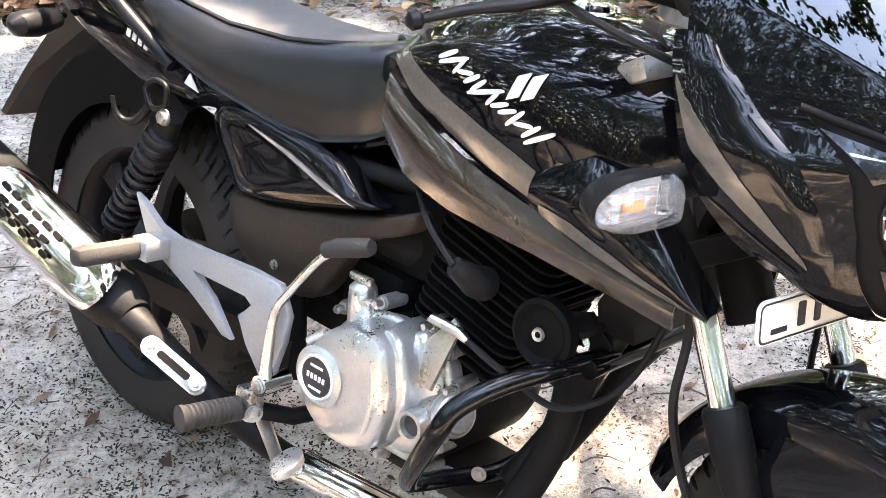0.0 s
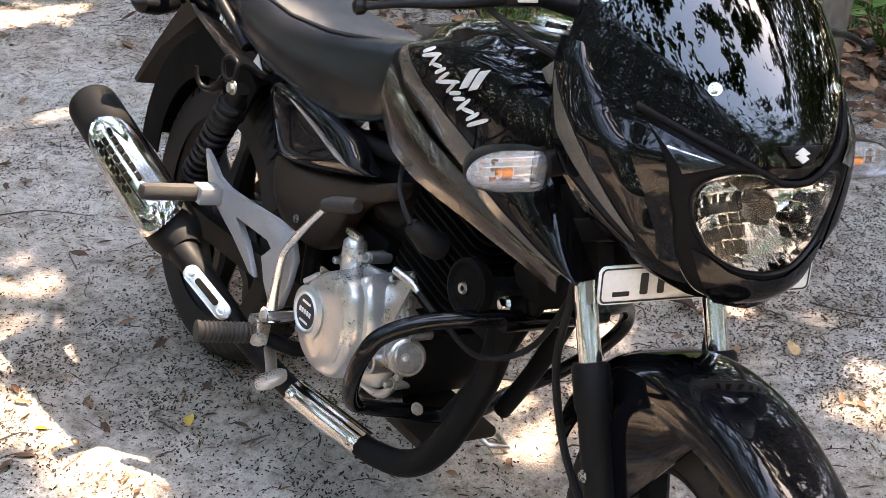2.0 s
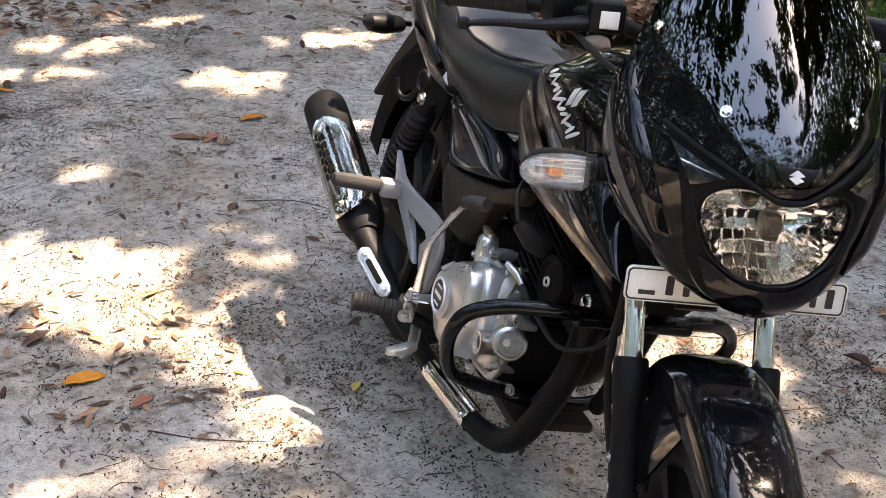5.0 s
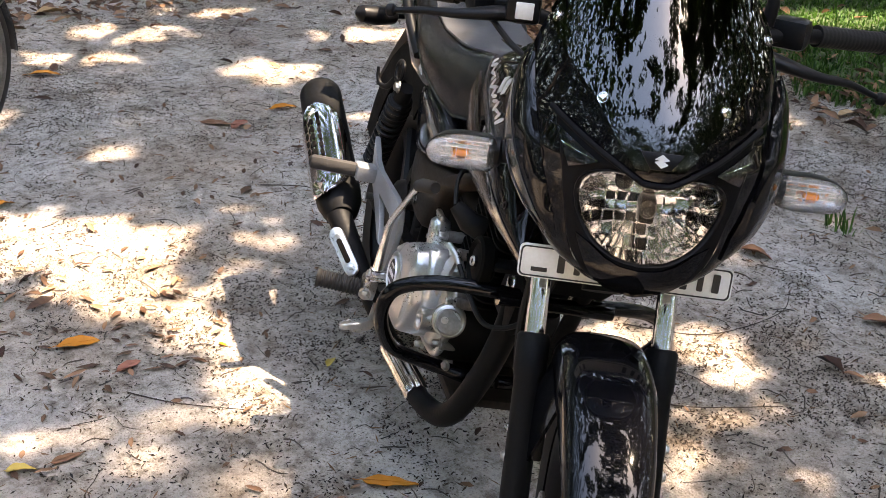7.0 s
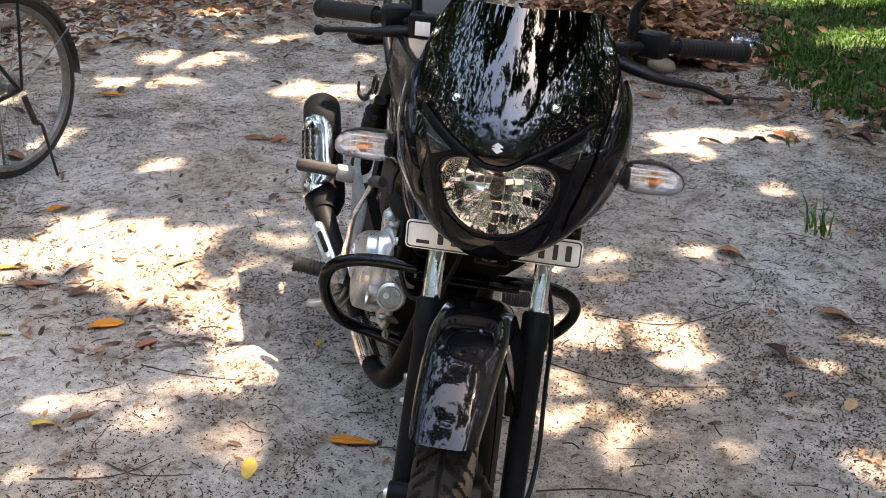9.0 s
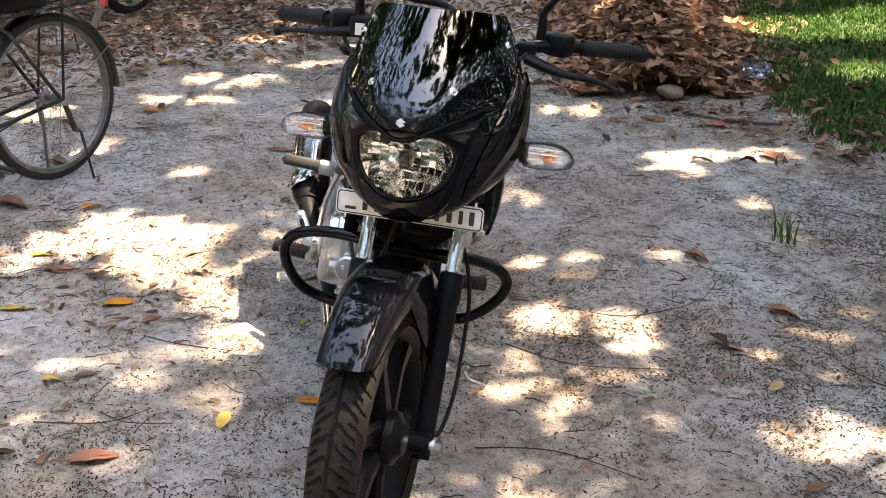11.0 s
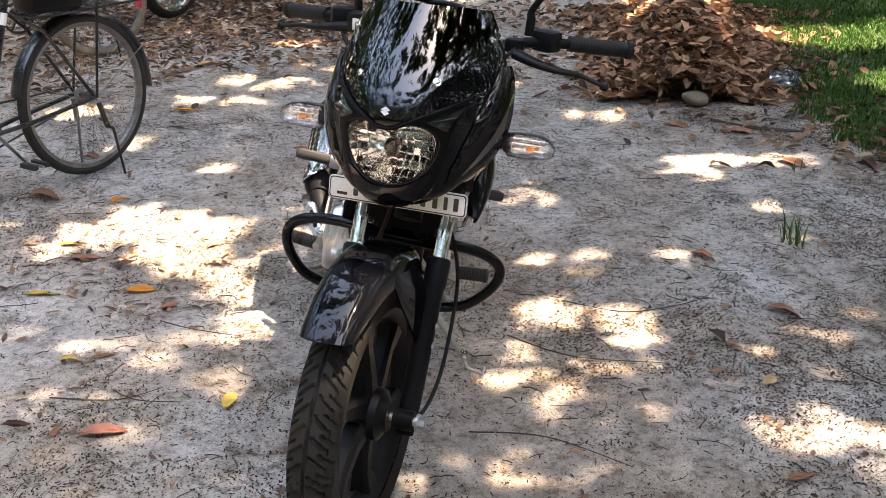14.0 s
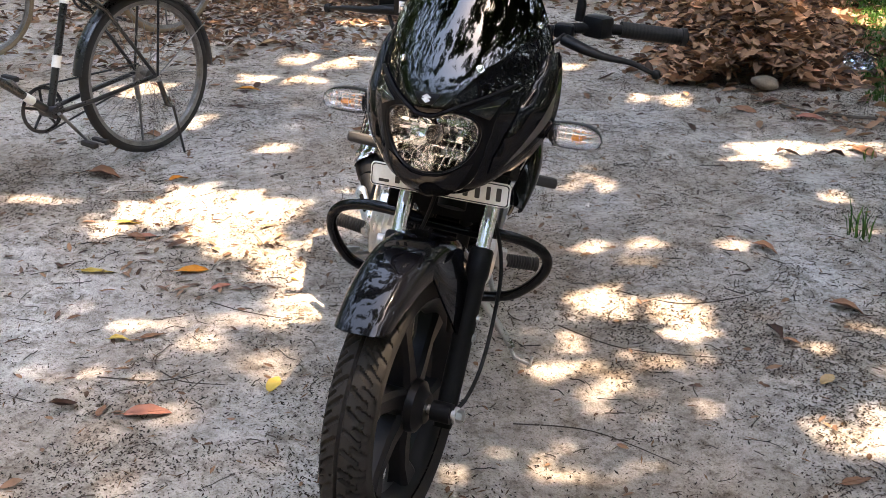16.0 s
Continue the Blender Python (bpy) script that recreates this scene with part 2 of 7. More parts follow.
def sand():
    m = material("sandy_soil", (0.4, 0.35, 0.3), 0.95, spec=0.2)
    nt = m.node_tree
    b = nt.nodes["Principled BSDF"]
    co = nt.nodes.new("ShaderNodeTexCoord")

    def noise_at(scale, detail=6.0, rough=0.6):
        n = nt.nodes.new("ShaderNodeTexNoise")
        n.inputs["Scale"].default_value, n.inputs["Detail"].default_value, n.inputs["Roughness"].default_value = scale, detail, rough
        nt.links.new(co.outputs["Object"], n.inputs["Vector"])
        return n

    def ramp(src, stops):
        r = nt.nodes.new("ShaderNodeValToRGB")
        while len(r.color_ramp.elements) < len(stops):
            r.color_ramp.elements.new(0.5)
        for e, (p, c) in zip(r.color_ramp.elements, stops):
            e.position, e.color = p, (*c, 1)
        nt.links.new(src, r.inputs["Fac"])
        return r

    def mixed(a, c, fac, mode="MIX"):
        x = nt.nodes.new("ShaderNodeMix")
        x.data_type, x.blend_type = "RGBA", mode
        nt.links.new(a, x.inputs["A"])
        nt.links.new(c, x.inputs["B"])
        if isinstance(fac, float):
            x.inputs["Factor"].default_value = fac
        else:
            nt.links.new(fac, x.inputs["Factor"])
        return x.outputs["Result"]

    big = ramp(noise_at(1.1, 5).outputs["Fac"], [(0.34, (0.41, 0.338, 0.275)), (0.48, (0.55, 0.488, 0.43)), (0.62, (0.65, 0.62, 0.585))])
    # mid: blotchy soil tone, with the shading of low humps put into it
    mid = ramp(noise_at(8, 8, 0.72).outputs["Fac"], [(0.35, (0.54, 0.495, 0.45)), (0.47, (0.90, 0.885, 0.87)), (0.62, (1.12, 1.11, 1.10))])
    clod = ramp(noise_at(38, 6, 0.7).outputs["Fac"], [(0.37, (0.48, 0.44, 0.40)), (0.50, (0.98, 0.97, 0.96)), (0.66, (1.10, 1.10, 1.10))])
    fine = ramp(noise_at(170, 4, 0.75).outputs["Fac"], [(0.34, (0.52, 0.49, 0.46)), (0.46, (0.98, 0.98, 0.98)), (0.70, (1.14, 1.14, 1.14))])
    c = mixed(big.outputs["Color"], mid.outputs["Color"], 1.0, "MULTIPLY")
    c = mixed(c, clod.outputs["Color"], 0.8, "MULTIPLY")
    c = mixed(c, fine.outputs["Color"], 1.0, "MULTIPLY")
    # dark specks of leaf mould, in drifts
    vor = nt.nodes.new("ShaderNodeTexVoronoi")
    vor.inputs["Scale"].default_value = 95
    nt.links.new(co.outputs["Object"], vor.inputs["Vector"])
    speck = ramp(vor.outputs["Distance"], [(0.10, (1, 1, 1)), (0.22, (0, 0, 0))])
    drift = ramp(noise_at(3.2, 6, 0.65).outputs["Fac"], [(0.36, (0, 0, 0)), (0.58, (1, 1, 1))])
    both = mixed(speck.outputs["Color"], drift.outputs["Color"], 1.0, "MULTIPLY")
    bw = nt.nodes.new("ShaderNodeRGBToBW")
    nt.links.new(both, bw.inputs[0])
    dark = nt.nodes.new("ShaderNodeRGB")
    dark.outputs[0].default_value = (0.09, 0.065, 0.048, 1)
    c = mixed(c, dark.outputs[0], bw.outputs[0])
    nt.links.new(c, b.inputs["Base Color"])
    bp, bp2 = nt.nodes.new("ShaderNodeBump"), nt.nodes.new("ShaderNodeBump")
    bp.inputs["Strength"].default_value, bp.inputs["Distance"].default_value = 1.0, 0.04
    bp2.inputs["Strength"].default_value, bp2.inputs["Distance"].default_value = 0.9, 0.006
    nt.links.new(noise_at(15, 9, 0.72).outputs["Fac"], bp.inputs["Height"])
    nt.links.new(noise_at(220, 3, 0.6).outputs["Fac"], bp2.inputs["Height"])
    nt.links.new(bp.outputs["Normal"], bp2.inputs["Normal"])
    nt.links.new(bp2.outputs["Normal"], b.inputs["Normal"])
    return m


SAND = sand()

# ---------- building helpers ----------
def smooth(me, angle=40):
    me.polygons.foreach_set("use_smooth", [True] * len(me.polygons))
    try:
        me.set_sharp_from_angle(angle=radians(angle))
    except AttributeError:
        pass


def part(name, bm, mat, parent=None, label="", xf=None, flat=False):
    """Links a bmesh as one mesh object under a thing or a part. Points are in the frame of the thing."""
    if xf is not None:
        bm.transform(xf)
    bmesh.ops.recalc_face_normals(bm, faces=bm.faces)
    me = bpy.data.meshes.new(name)
    bm.to_mesh(me)
    bm.free()
    if not flat:
        smooth(me)
    me.materials.append(mat)
    ob = new(name, me)
    if parent is not None:
        ob.parent = parent
    return tagged(ob, label) if label else ob


def thing(name, m, label, category, group="", kind=""):
    e = new(name)
    e.empty_display_size = 0.1
    e.matrix_world = m
    return tagged(e, label, category, group, kind)


def cr(pts, n=8, closed=False):
    """Points of a smooth curve through pts."""
    P = [Vector(p) for p in pts]
    if len(P) < 3:
        return P
    out, k = [], len(P)
    for i in range(k if closed else k - 1):
        a, b, c, d = (P[(i - 1) % k], P[i], P[(i + 1) % k], P[(i + 2) % k]) if closed else (P[max(i - 1, 0)], P[i], P[i + 1], P[min(i + 2, k - 1)])
        for j in range(n):
            t = j / n
            out.append(0.5 * ((2 * b) + (c - a) * t + (2 * a - 5 * b + 4 * c - d) * t * t + (3 * b - a - 3 * c + d) * t ** 3))
    if not closed:
        out.append(P[-1])
    return out


def tube(pts, r, seg=12, bm=None, curve=0, closed=False, squash=1.0):
    """A rod along pts; r: radius or (start, ..., end) radii spread along it."""
    bm = bm or bmesh.new()
    P = cr(pts, curve, closed) if curve else [Vector(p) for p in pts]
    n = len(P)
    rings, ref = [], None
    for i, p in enumerate(P):
        a, b = (P[(i - 1) % n], P[(i + 1) % n]) if closed else (P[max(i - 1, 0)], P[min(i + 1, n - 1)])
        d = (b - a).normalized()
        if ref is None:
            ref = Vector((0, 0, 1)) if abs(d.z) < 0.9 else Vector((1, 0, 0))
        side = d.cross(ref).normalized()
        ref = side.cross(d).normalized()
        if isinstance(r, (int, float)):
            rad = r
        else:
            f = i / max(n - 1, 1) * (len(r) - 1)
            k = min(int(f), len(r) - 2)
            rad = r[k] + (r[k + 1] - r[k]) * (f - k)
        rings.append([bm.verts.new(p + (side * math.cos(t) + ref * math.sin(t) * squash) * rad) for t in (2 * math.pi * j / seg for j in range(seg))])
    for i in range(n if closed else n - 1):
        A, B = rings[i], rings[(i + 1) % n]
        for j in range(seg):
            bm.faces.new((A[j], A[(j + 1) % seg], B[(j + 1) % seg], B[j]))
    if not closed:
        bm.faces.new(rings[0][::-1])
        bm.faces.new(rings[-1])
    return bm


def loft(rings, bm=None, cap=True):
    """Skin through closed rings of equally many points."""
    bm = bm or bmesh.new()
    V = [[bm.verts.new(p) for p in ring] for ring in rings]
    n = len(V[0])
    for A, B in zip(V, V[1:]):
        for j in range(n):
            bm.faces.new((A[j], A[(j + 1) % n], B[(j + 1) % n], B[j]))
    if cap:
        bm.faces.new(V[0][::-1])
        bm.faces.new(V[-1])
    return bm


def lathe(profile, seg=48, axis="y", at=(0, 0, 0), bm=None, closed=False, arc=(0.0, 2 * math.pi)):
    """Turns (radius, offset) pairs about an axis through a point."""
    bm = bm or bmesh.new()
    full = abs(arc[1] - arc[0]) > 6.28
    steps = seg if full else seg + 1
    rows = []
    for i in range(steps):
        t = arc[0] + (arc[1] - arc[0]) * i / seg
        row = []
        for r, o in profile:
            c, s = r * math.cos(t), r * math.sin(t)
            p = {"y": (c, o, s), "x": (o, c, s), "z": (c, s, o)}[axis]
            row.append(bm.verts.new(Vector(at) + Vector(p)))
        rows.append(row)
    k = len(profile)
    for i in range(steps if full else steps - 1):
        A, B = rows[i], rows[(i + 1) % steps]
        for j in range(k if closed else k - 1):
            bm.faces.new((A[j], A[(j + 1) % k], B[(j + 1) % k], B[j]))
    if closed and not full:
        bm.faces.new(rows[0])
        bm.faces.new(rows[-1][::-1])
    return bm


def box(c, s, bm=None, bevel=0.0, rot=None):
    bm = bm or bmesh.new()
    got = bmesh.ops.create_cube(bm, size=1.0)["verts"]
    m = Matrix.Translation(c) @ (rot.to_matrix().to_4x4() if rot else Matrix.Identity(4)) @ Matrix.Diagonal((*s, 1))
    bmesh.ops.transform(bm, matrix=m, verts=got)
    if bevel:
        edges = list({e for v in got for e in v.link_edges})
        bmesh.ops.bevel(bm, geom=edges, offset=bevel, segments=2, affect="EDGES", profile=0.5)
    return bm


def prism(outline, origin, ux, uy, depth, bm=None, bevel=0.0):
    """A plate: a 2D outline in the plane of ux, uy, of a given depth, centred on the plane."""
    bm = bm or bmesh.new()
    o, ux, uy = Vector(origin), Vector(ux).normalized(), Vector(uy).normalized()
    n = ux.cross(uy).normalized() * depth / 2
    A = [bm.verts.new(o + ux * x + uy * y - n) for x, y in outline]
    B = [bm.verts.new(o + ux * x + uy * y + n) for x, y in outline]
    k = len(A)
    faces = [bm.faces.new(A[::-1]), bm.faces.new(B)]
    for i in range(k):
        bm.faces.new((A[i], A[(i + 1) % k], B[(i + 1) % k], B[i]))
    if bevel:
        rim = list({e for f in faces for e in f.edges})
        bmesh.ops.bevel(bm, geom=rim, offset=bevel, segments=2, affect="EDGES", profile=0.5)
    return bm


def rounded(w, h, r, n=5):
    """Outline of a rounded rectangle."""
    out = []
    for cx, cy, a in ((w / 2 - r, h / 2 - r, 0), (-w / 2 + r, h / 2 - r, 90), (-w / 2 + r, -h / 2 + r, 180), (w / 2 - r, -h / 2 + r, 270)):
        for i in range(n + 1):
            t = radians(a + 90 * i / n)
            out.append((cx + r * math.cos(t), cy + r * math.sin(t)))
    return out


def interp(x, table):
    """Smooth lookup in pairs (x, value)."""
    if x <= table[0][0]:
        return table[0][1]
    for (a, va), (b, vb) in zip(table, table[1:]):
        if x <= b:
            t = (x - a) / (b - a)
            return va + (vb - va) * t
    return table[-1][1]


def solid(surface, nu, nv, thick, bm=None):
    """A shell of a given thickness over surface(u, v) for u, v in 0..1."""
    bm = bm or bmesh.new()
    P = [[Vector(surface(i / nu, j / nv)) for j in range(nv + 1)] for i in range(nu + 1)]
    N = []
    for i in range(nu + 1):
        row = []
        for j in range(nv + 1):
            du = P[min(i + 1, nu)][j] - P[max(i - 1, 0)][j]
            dv = P[i][min(j + 1, nv)] - P[i][max(j - 1, 0)]
            row.append(du.cross(dv).normalized())
        N.append(row)
    A = [[bm.verts.new(P[i][j]) for j in range(nv + 1)] for i in range(nu + 1)]
    B = [[bm.verts.new(P[i][j] - N[i][j] * thick) for j in range(nv + 1)] for i in range(nu + 1)]
    for i in range(nu):
        for j in range(nv):
            bm.faces.new((A[i][j], A[i + 1][j], A[i + 1][j + 1], A[i][j + 1]))
            bm.faces.new((B[i][j], B[i][j + 1], B[i + 1][j + 1], B[i + 1][j]))
    for i in range(nu):
        for j in (0, nv):
            bm.faces.new((A[i][j], B[i][j], B[i + 1][j], A[i + 1][j]) if j else (A[i + 1][j], B[i + 1][j], B[i][j], A[i][j]))
    for j in range(nv):
        for i in (0, nu):
            bm.faces.new((A[i][j + 1], B[i][j + 1], B[i][j], A[i][j]) if i else (A[i][j], B[i][j], B[i][j + 1], A[i][j + 1]))
    return bm


def bolt(p, d, r=0.007, h=0.005, bm=None):
    """A domed hexagon bolt head on a washer."""
    bm = bm or bmesh.new()
    p, d = Vector(p), Vector(d).normalized()
    tube([p, p + d * h * 0.3], r * 1.35, 16, bm)
    tube([p + d * h * 0.3, p + d * h, p + d * h * 1.15], (r, r, r * 0.7), 6, bm)
    return bm

# ---------- ground ----------
def ground_z(x, y):
    """Height of the trodden sand."""
    r = np.random.default_rng(5)
    x, y = np.asarray(x, float), np.asarray(y, float)
    z = np.zeros_like(x)
    for k in range(60):
        f = 10 ** r.uniform(-0.1, 1.25)
        a, ph = r.uniform(0, math.pi), r.uniform(0, 6.28)
        z = z + 0.0065 / (1 + f) * np.sin((x * math.cos(a) + y * math.sin(a)) * f * 2.2 + ph)
    return z * np.clip(1.4 - np.hypot(x + 0.3, y - 1.6) / 30, 0, 1) - 0.004


def build_ground():
    n = 460
    t = np.linspace(-1, 1, n)
    c = np.sinh(t * 7.2) / np.sinh(7.2) * 420 + t * 5.0
    X, Y = np.meshgrid(c - 0.3, c + 1.6, indexing="ij")
    verts = np.stack([X, Y, ground_z(X, Y)], -1).reshape(-1, 3)
    i, j = np.meshgrid(np.arange(n - 1), np.arange(n - 1), indexing="ij")
    q = (i * n + j).ravel()
    faces = np.stack([q, q + n, q + n + 1, q + 1], -1)
    me = bpy.data.meshes.new("ground")
    me.from_pydata(verts.tolist(), [], faces.tolist())
    smooth(me, 180)
    me.materials.append(SAND)
    tagged(new("ground", me), "pale sandy yard strewn with twigs and leaf bits", "ground", kind="structure")


build_ground()

# ---------- the black motorcycle ----------
BIKE = Matrix.Translation((-0.465, 1.655, 0.0)) @ pose(0, 0, 0, 0, 0, -39) @ pose(0, 0, 0, -13, 0, 0)
RAKE = radians(28)
AXIS_P, AXIS_D = Vector((1.13, 0, 0.563)), Vector((-math.sin(RAKE), 0, math.cos(RAKE)))
STEER = Matrix.Translation(AXIS_P) @ Matrix.Rotation(radians(-19.2), 4, AXIS_D) @ Matrix.Translation(-AXIS_P)
moto = thing("motorcycle", BIKE, "glossy black motorcycle leaning on its side stand on sand", "motorcycle")


def tyre(axle, R, W, pitch, name_mat, n=560, m=44):
    """A tyre with slanted tread grooves cut into it."""
    bm = bmesh.new()
    rows = []
    for i in range(n):
        a = 2 * math.pi * i / n
        s = a * R
        row = []
        for j in range(m + 1):
            f = j / m * 2 - 1                          # -1..1 bead to bead over the crown
            ang = f * radians(118)
            y = W / 2 * math.sin(ang) if abs(ang) < math.pi / 2 else math.copysign(W / 2 - (abs(ang) - math.pi / 2) * 0.014, f)
            r = R - W * 0.42 + W * 0.42 * math.cos(ang) * (1.0 if abs(ang) < math.pi / 2 else 2.1)
            t = abs(y) / (W / 2)
            if abs(ang) < radians(80):
                ph = ((s + 0.9 * abs(y) + (pitch / 2 if y > 0 else 0)) / pitch) % 1.0
                ph2 = ((s + 0.9 * abs(y) + (pitch / 2 if y > 0 else 0) + pitch * 0.42) / pitch) % 1.0
                if (0.12 < t < 0.80 and ph < 0.23) or (0.50 < t < 0.97 and ph2 < 0.19) or (abs(t) < 0.045):
                    r -= 0.0065
            row.append(bm.verts.new((axle[0] + r * math.cos(a), axle[1] + y, axle[2] + r * math.sin(a))))
        rows.append(row)
    for i in range(n):
        A, B = rows[i], rows[(i + 1) % n]
        for j in range(m):
            bm.faces.new((A[j], A[j + 1], B[j + 1], B[j]))
    return bm


def wheel(axle, R, W, xf, label, rear=False):
    t = part("wheel", lathe([(R * 0.70, -W * 0.36), (R * 0.73, -W * 0.40), (R * 0.735, -W * 0.34), (R * 0.69, -W * 0.2), (R * 0.66, 0), (R * 0.69, W * 0.2),
                             (R * 0.735, W * 0.34), (R * 0.73, W * 0.40), (R * 0.70, W * 0.36), (R * 0.655, W * 0.2), (R * 0.63, 0), (R * 0.655, -W * 0.2)], 72, "y", axle, closed=True), SATIN, moto, label, xf)
    part("tyre", tyre(axle, R, W, 0.037, RUBBER), RUBBER, t, "worn black tyre with slanted tread grooves", xf)
    for k in range(6):
        a = radians(60 * k + 17)
        d, s = Vector((math.cos(a), 0, math.sin(a))), Vector((-math.sin(a), 0, math.cos(a)))
        c = Vector(axle)
        rings = []
        for f, wd, th in ((0.12, 0.030, 0.030), (0.3, 0.021, 0.024), (0.5, 0.018, 0.020), (0.655, 0.034, 0.026)):
            p = c + d * R * f + s * (0.02 * math.sin(f * 4))
            rings.append([p + s * x * wd + Vector((0, 1, 0)) * y * th for x, y in ((-1, -.6), (-.6, -1), (.6, -1), (1, -.6), (1, .6), (.6, 1), (-.6, 1), (-1, .6))])
        part("spoke", loft(rings), SATIN, t, "", xf)
    part("hub", lathe([(0.0, -0.062), (0.030, -0.062), (0.034, -0.055), (0.050, -0.045), (0.055, -0.03), (0.045, -0.02), (0.045, 0.02), (0.055, 0.03), (0.052, 0.045), (0.034, 0.055), (0.03, 0.062), (0.0, 0.062)], 40, "y", axle), DUSTY if rear else SATIN, t, "", xf)
    part("axle", bolt((axle[0], 0.118, axle[2]), (0, 1, 0), 0.013, 0.018, tube([(axle[0], -0.12, axle[2]), (axle[0], 0.118, axle[2])], 0.009, 14)), STEEL, t, "steel axle with a hexagon nut", xf)
    if not rear:
        part("brake_disc", lathe([(0.06, -0.052), (0.115, -0.052), (0.115, -0.056), (0.06, -0.056)], 60, "y", axle, closed=True), STEEL, t, "bare steel brake disc", xf)
    else:
        part("sprocket", lathe([(0.03, 0.075), (0.085, 0.075), (0.085, 0.081), (0.03, 0.081)], 48, "y", axle, closed=True), DUSTY, t, "", xf)
    return t


FA = (1.33, 0.0, 0.298)
wheel(FA, 0.297, 0.092, STEER, "black cast front wheel turned to the side")
wheel((0, 0, 0.303), 0.303, 0.112, None, "black cast rear wheel on a dusty tyre", True)

# front fork: chrome tubes, rubber seals, black lower legs
UPV, FWD = AXIS_D, Vector((math.cos(RAKE), 0, math.sin(RAKE)))
FORK0 = Vector((FA[0], 0, FA[2])) - FWD * 0.024
for sgn, side in ((-1, "right"), (1, "left")):
    off = Vector((0, 0.092 * sgn, 0))
    p = lambda h: FORK0 + off + UPV * h
    leg = part("fork_leg", tube([p(-0.03), p(0.0), p(0.05), p(0.27), p(0.275), p(0.285), p(0.33), p(0.335)], (0.018, 0.0205, 0.021, 0.0215, 0.0235, 0.0245, 0.0245, 0.021), 28), MATTE, moto, "matt black lower fork leg", STEER)
    part("fork_tube", tube([p(0.33), p(0.60)], 0.0150, 28), CHROME, leg, "polished chrome fork tube", STEER)
    part("fork_shroud", tube([p(0.44), p(0.455), p(0.56)], (0.0195, 0.021, 0.021), 24), MATTE, leg, "", STEER)
    part("axle_lug", tube([Vector((FA[0], 0.092 * sgn - 0.02, FA[2])), Vector((FA[0], 0.092 * sgn + 0.02, FA[2]))], 0.021, 20), MATTE, leg, "", STEER)
    for h in (0.195, 0.155):
        part("fender_bolt", bolt(p(h) + Vector((0, 0.0212 * sgn, 0)), (0, sgn, 0), 0.006, 0.005), STEEL, leg, "", STEER)
part("lower_yoke", prism([(-0.125, -0.03), (0.125, -0.03), (0.12, 0.02), (0.05, 0.04), (-0.05, 0.04), (-0.12, 0.02)], FORK0 + UPV * 0.50, (0, 1, 0), FWD, 0.03, bevel=0.004), MATTE, moto, "", STEER)
part("upper_yoke", prism([(-0.125, -0.03), (0.125, -0.03), (0.12, 0.02), (0.05, 0.04), (-0.05, 0.04), (-0.12, 0.02)], FORK0 + UPV * 0.70, (0, 1, 0), -FWD, 0.025, bevel=0.004), ALLOY, moto, "", STEER)


# front mudguard
SECTION = cr([(0.0, 0.0, 0), (0.40, 0.0008, 0), (0.72, 0.0055, 0), (0.93, 0.0185, 0), (1.0, 0.036, 0), (1.0, 0.058, 0)], 8)


def fender(u, v):
    f = v * 2 - 1
    a = radians(47 + 9 * abs(f) ** 3 * (1 - u) ** 6 + 116 * u)
    wide = interp(u, [(0, 0.047), (0.12, 0.052), (0.35, 0.060), (0.6, 0.061), (1, 0.054)])
    deep = interp(u, [(0, 0.62), (0.15, 0.80), (0.4, 1.0), (0.65, 1.05), (1, 0.8)])
    g = abs(f) * (len(SECTION) - 1)
    k = min(int(g), len(SECTION) - 2)
    p = SECTION[k] + (SECTION[k + 1] - SECTION[k]) * (g - k)
    r = 0.342 - p.y * deep
    return (FA[0] + r * math.cos(a), math.copysign(wide * p.x, f), FA[2] + r * math.sin(a))


fend = part("front_mudguard", solid(fender, 60, 52, 0.004), GLOSS, moto, "gloss black front mudguard mirroring the trees", STEER)
for sgn in (-1, 1):
    def ear(a, b, sgn=sgn):
        """A flared ear from the mudguard's flank to the fork leg."""
        q = Vector(fender(0.30 + 0.26 * a, 0.5 + sgn * (0.30 + 0.12 * math.sin(math.pi * a))))
        out = FORK0 + UPV * (0.155 + 0.10 * a) + Vector((0.012, 0.083 * sgn, 0))
        return q + (out - q) * b + Vector((0, 0, 0.010 * math.sin(math.pi * b) * math.sin(math.pi * a)))
    part("mudguard_ear", solid(ear, 12, 10, 0.005), GLOSS, fend, "", STEER)
    part("mudguard_brace", prism([(-0.04, -0.03), (0.02, -0.035), (0.04, 0.0), (0.03, 0.05), (-0.03, 0.06), (-0.05, 0.03)], FORK0 + UPV * 0.19 + Vector((0.0, 0.068 * sgn, 0)), FWD, UPV, 0.014, bevel=0.003), SATIN, fend, "", STEER)

# ---- nose fairing ----
FAIR = STEER @ Matrix.Translation((0, 0.016, 0))
LOWER = STEER @ Matrix.Translation((0.006, 0.012, 0))


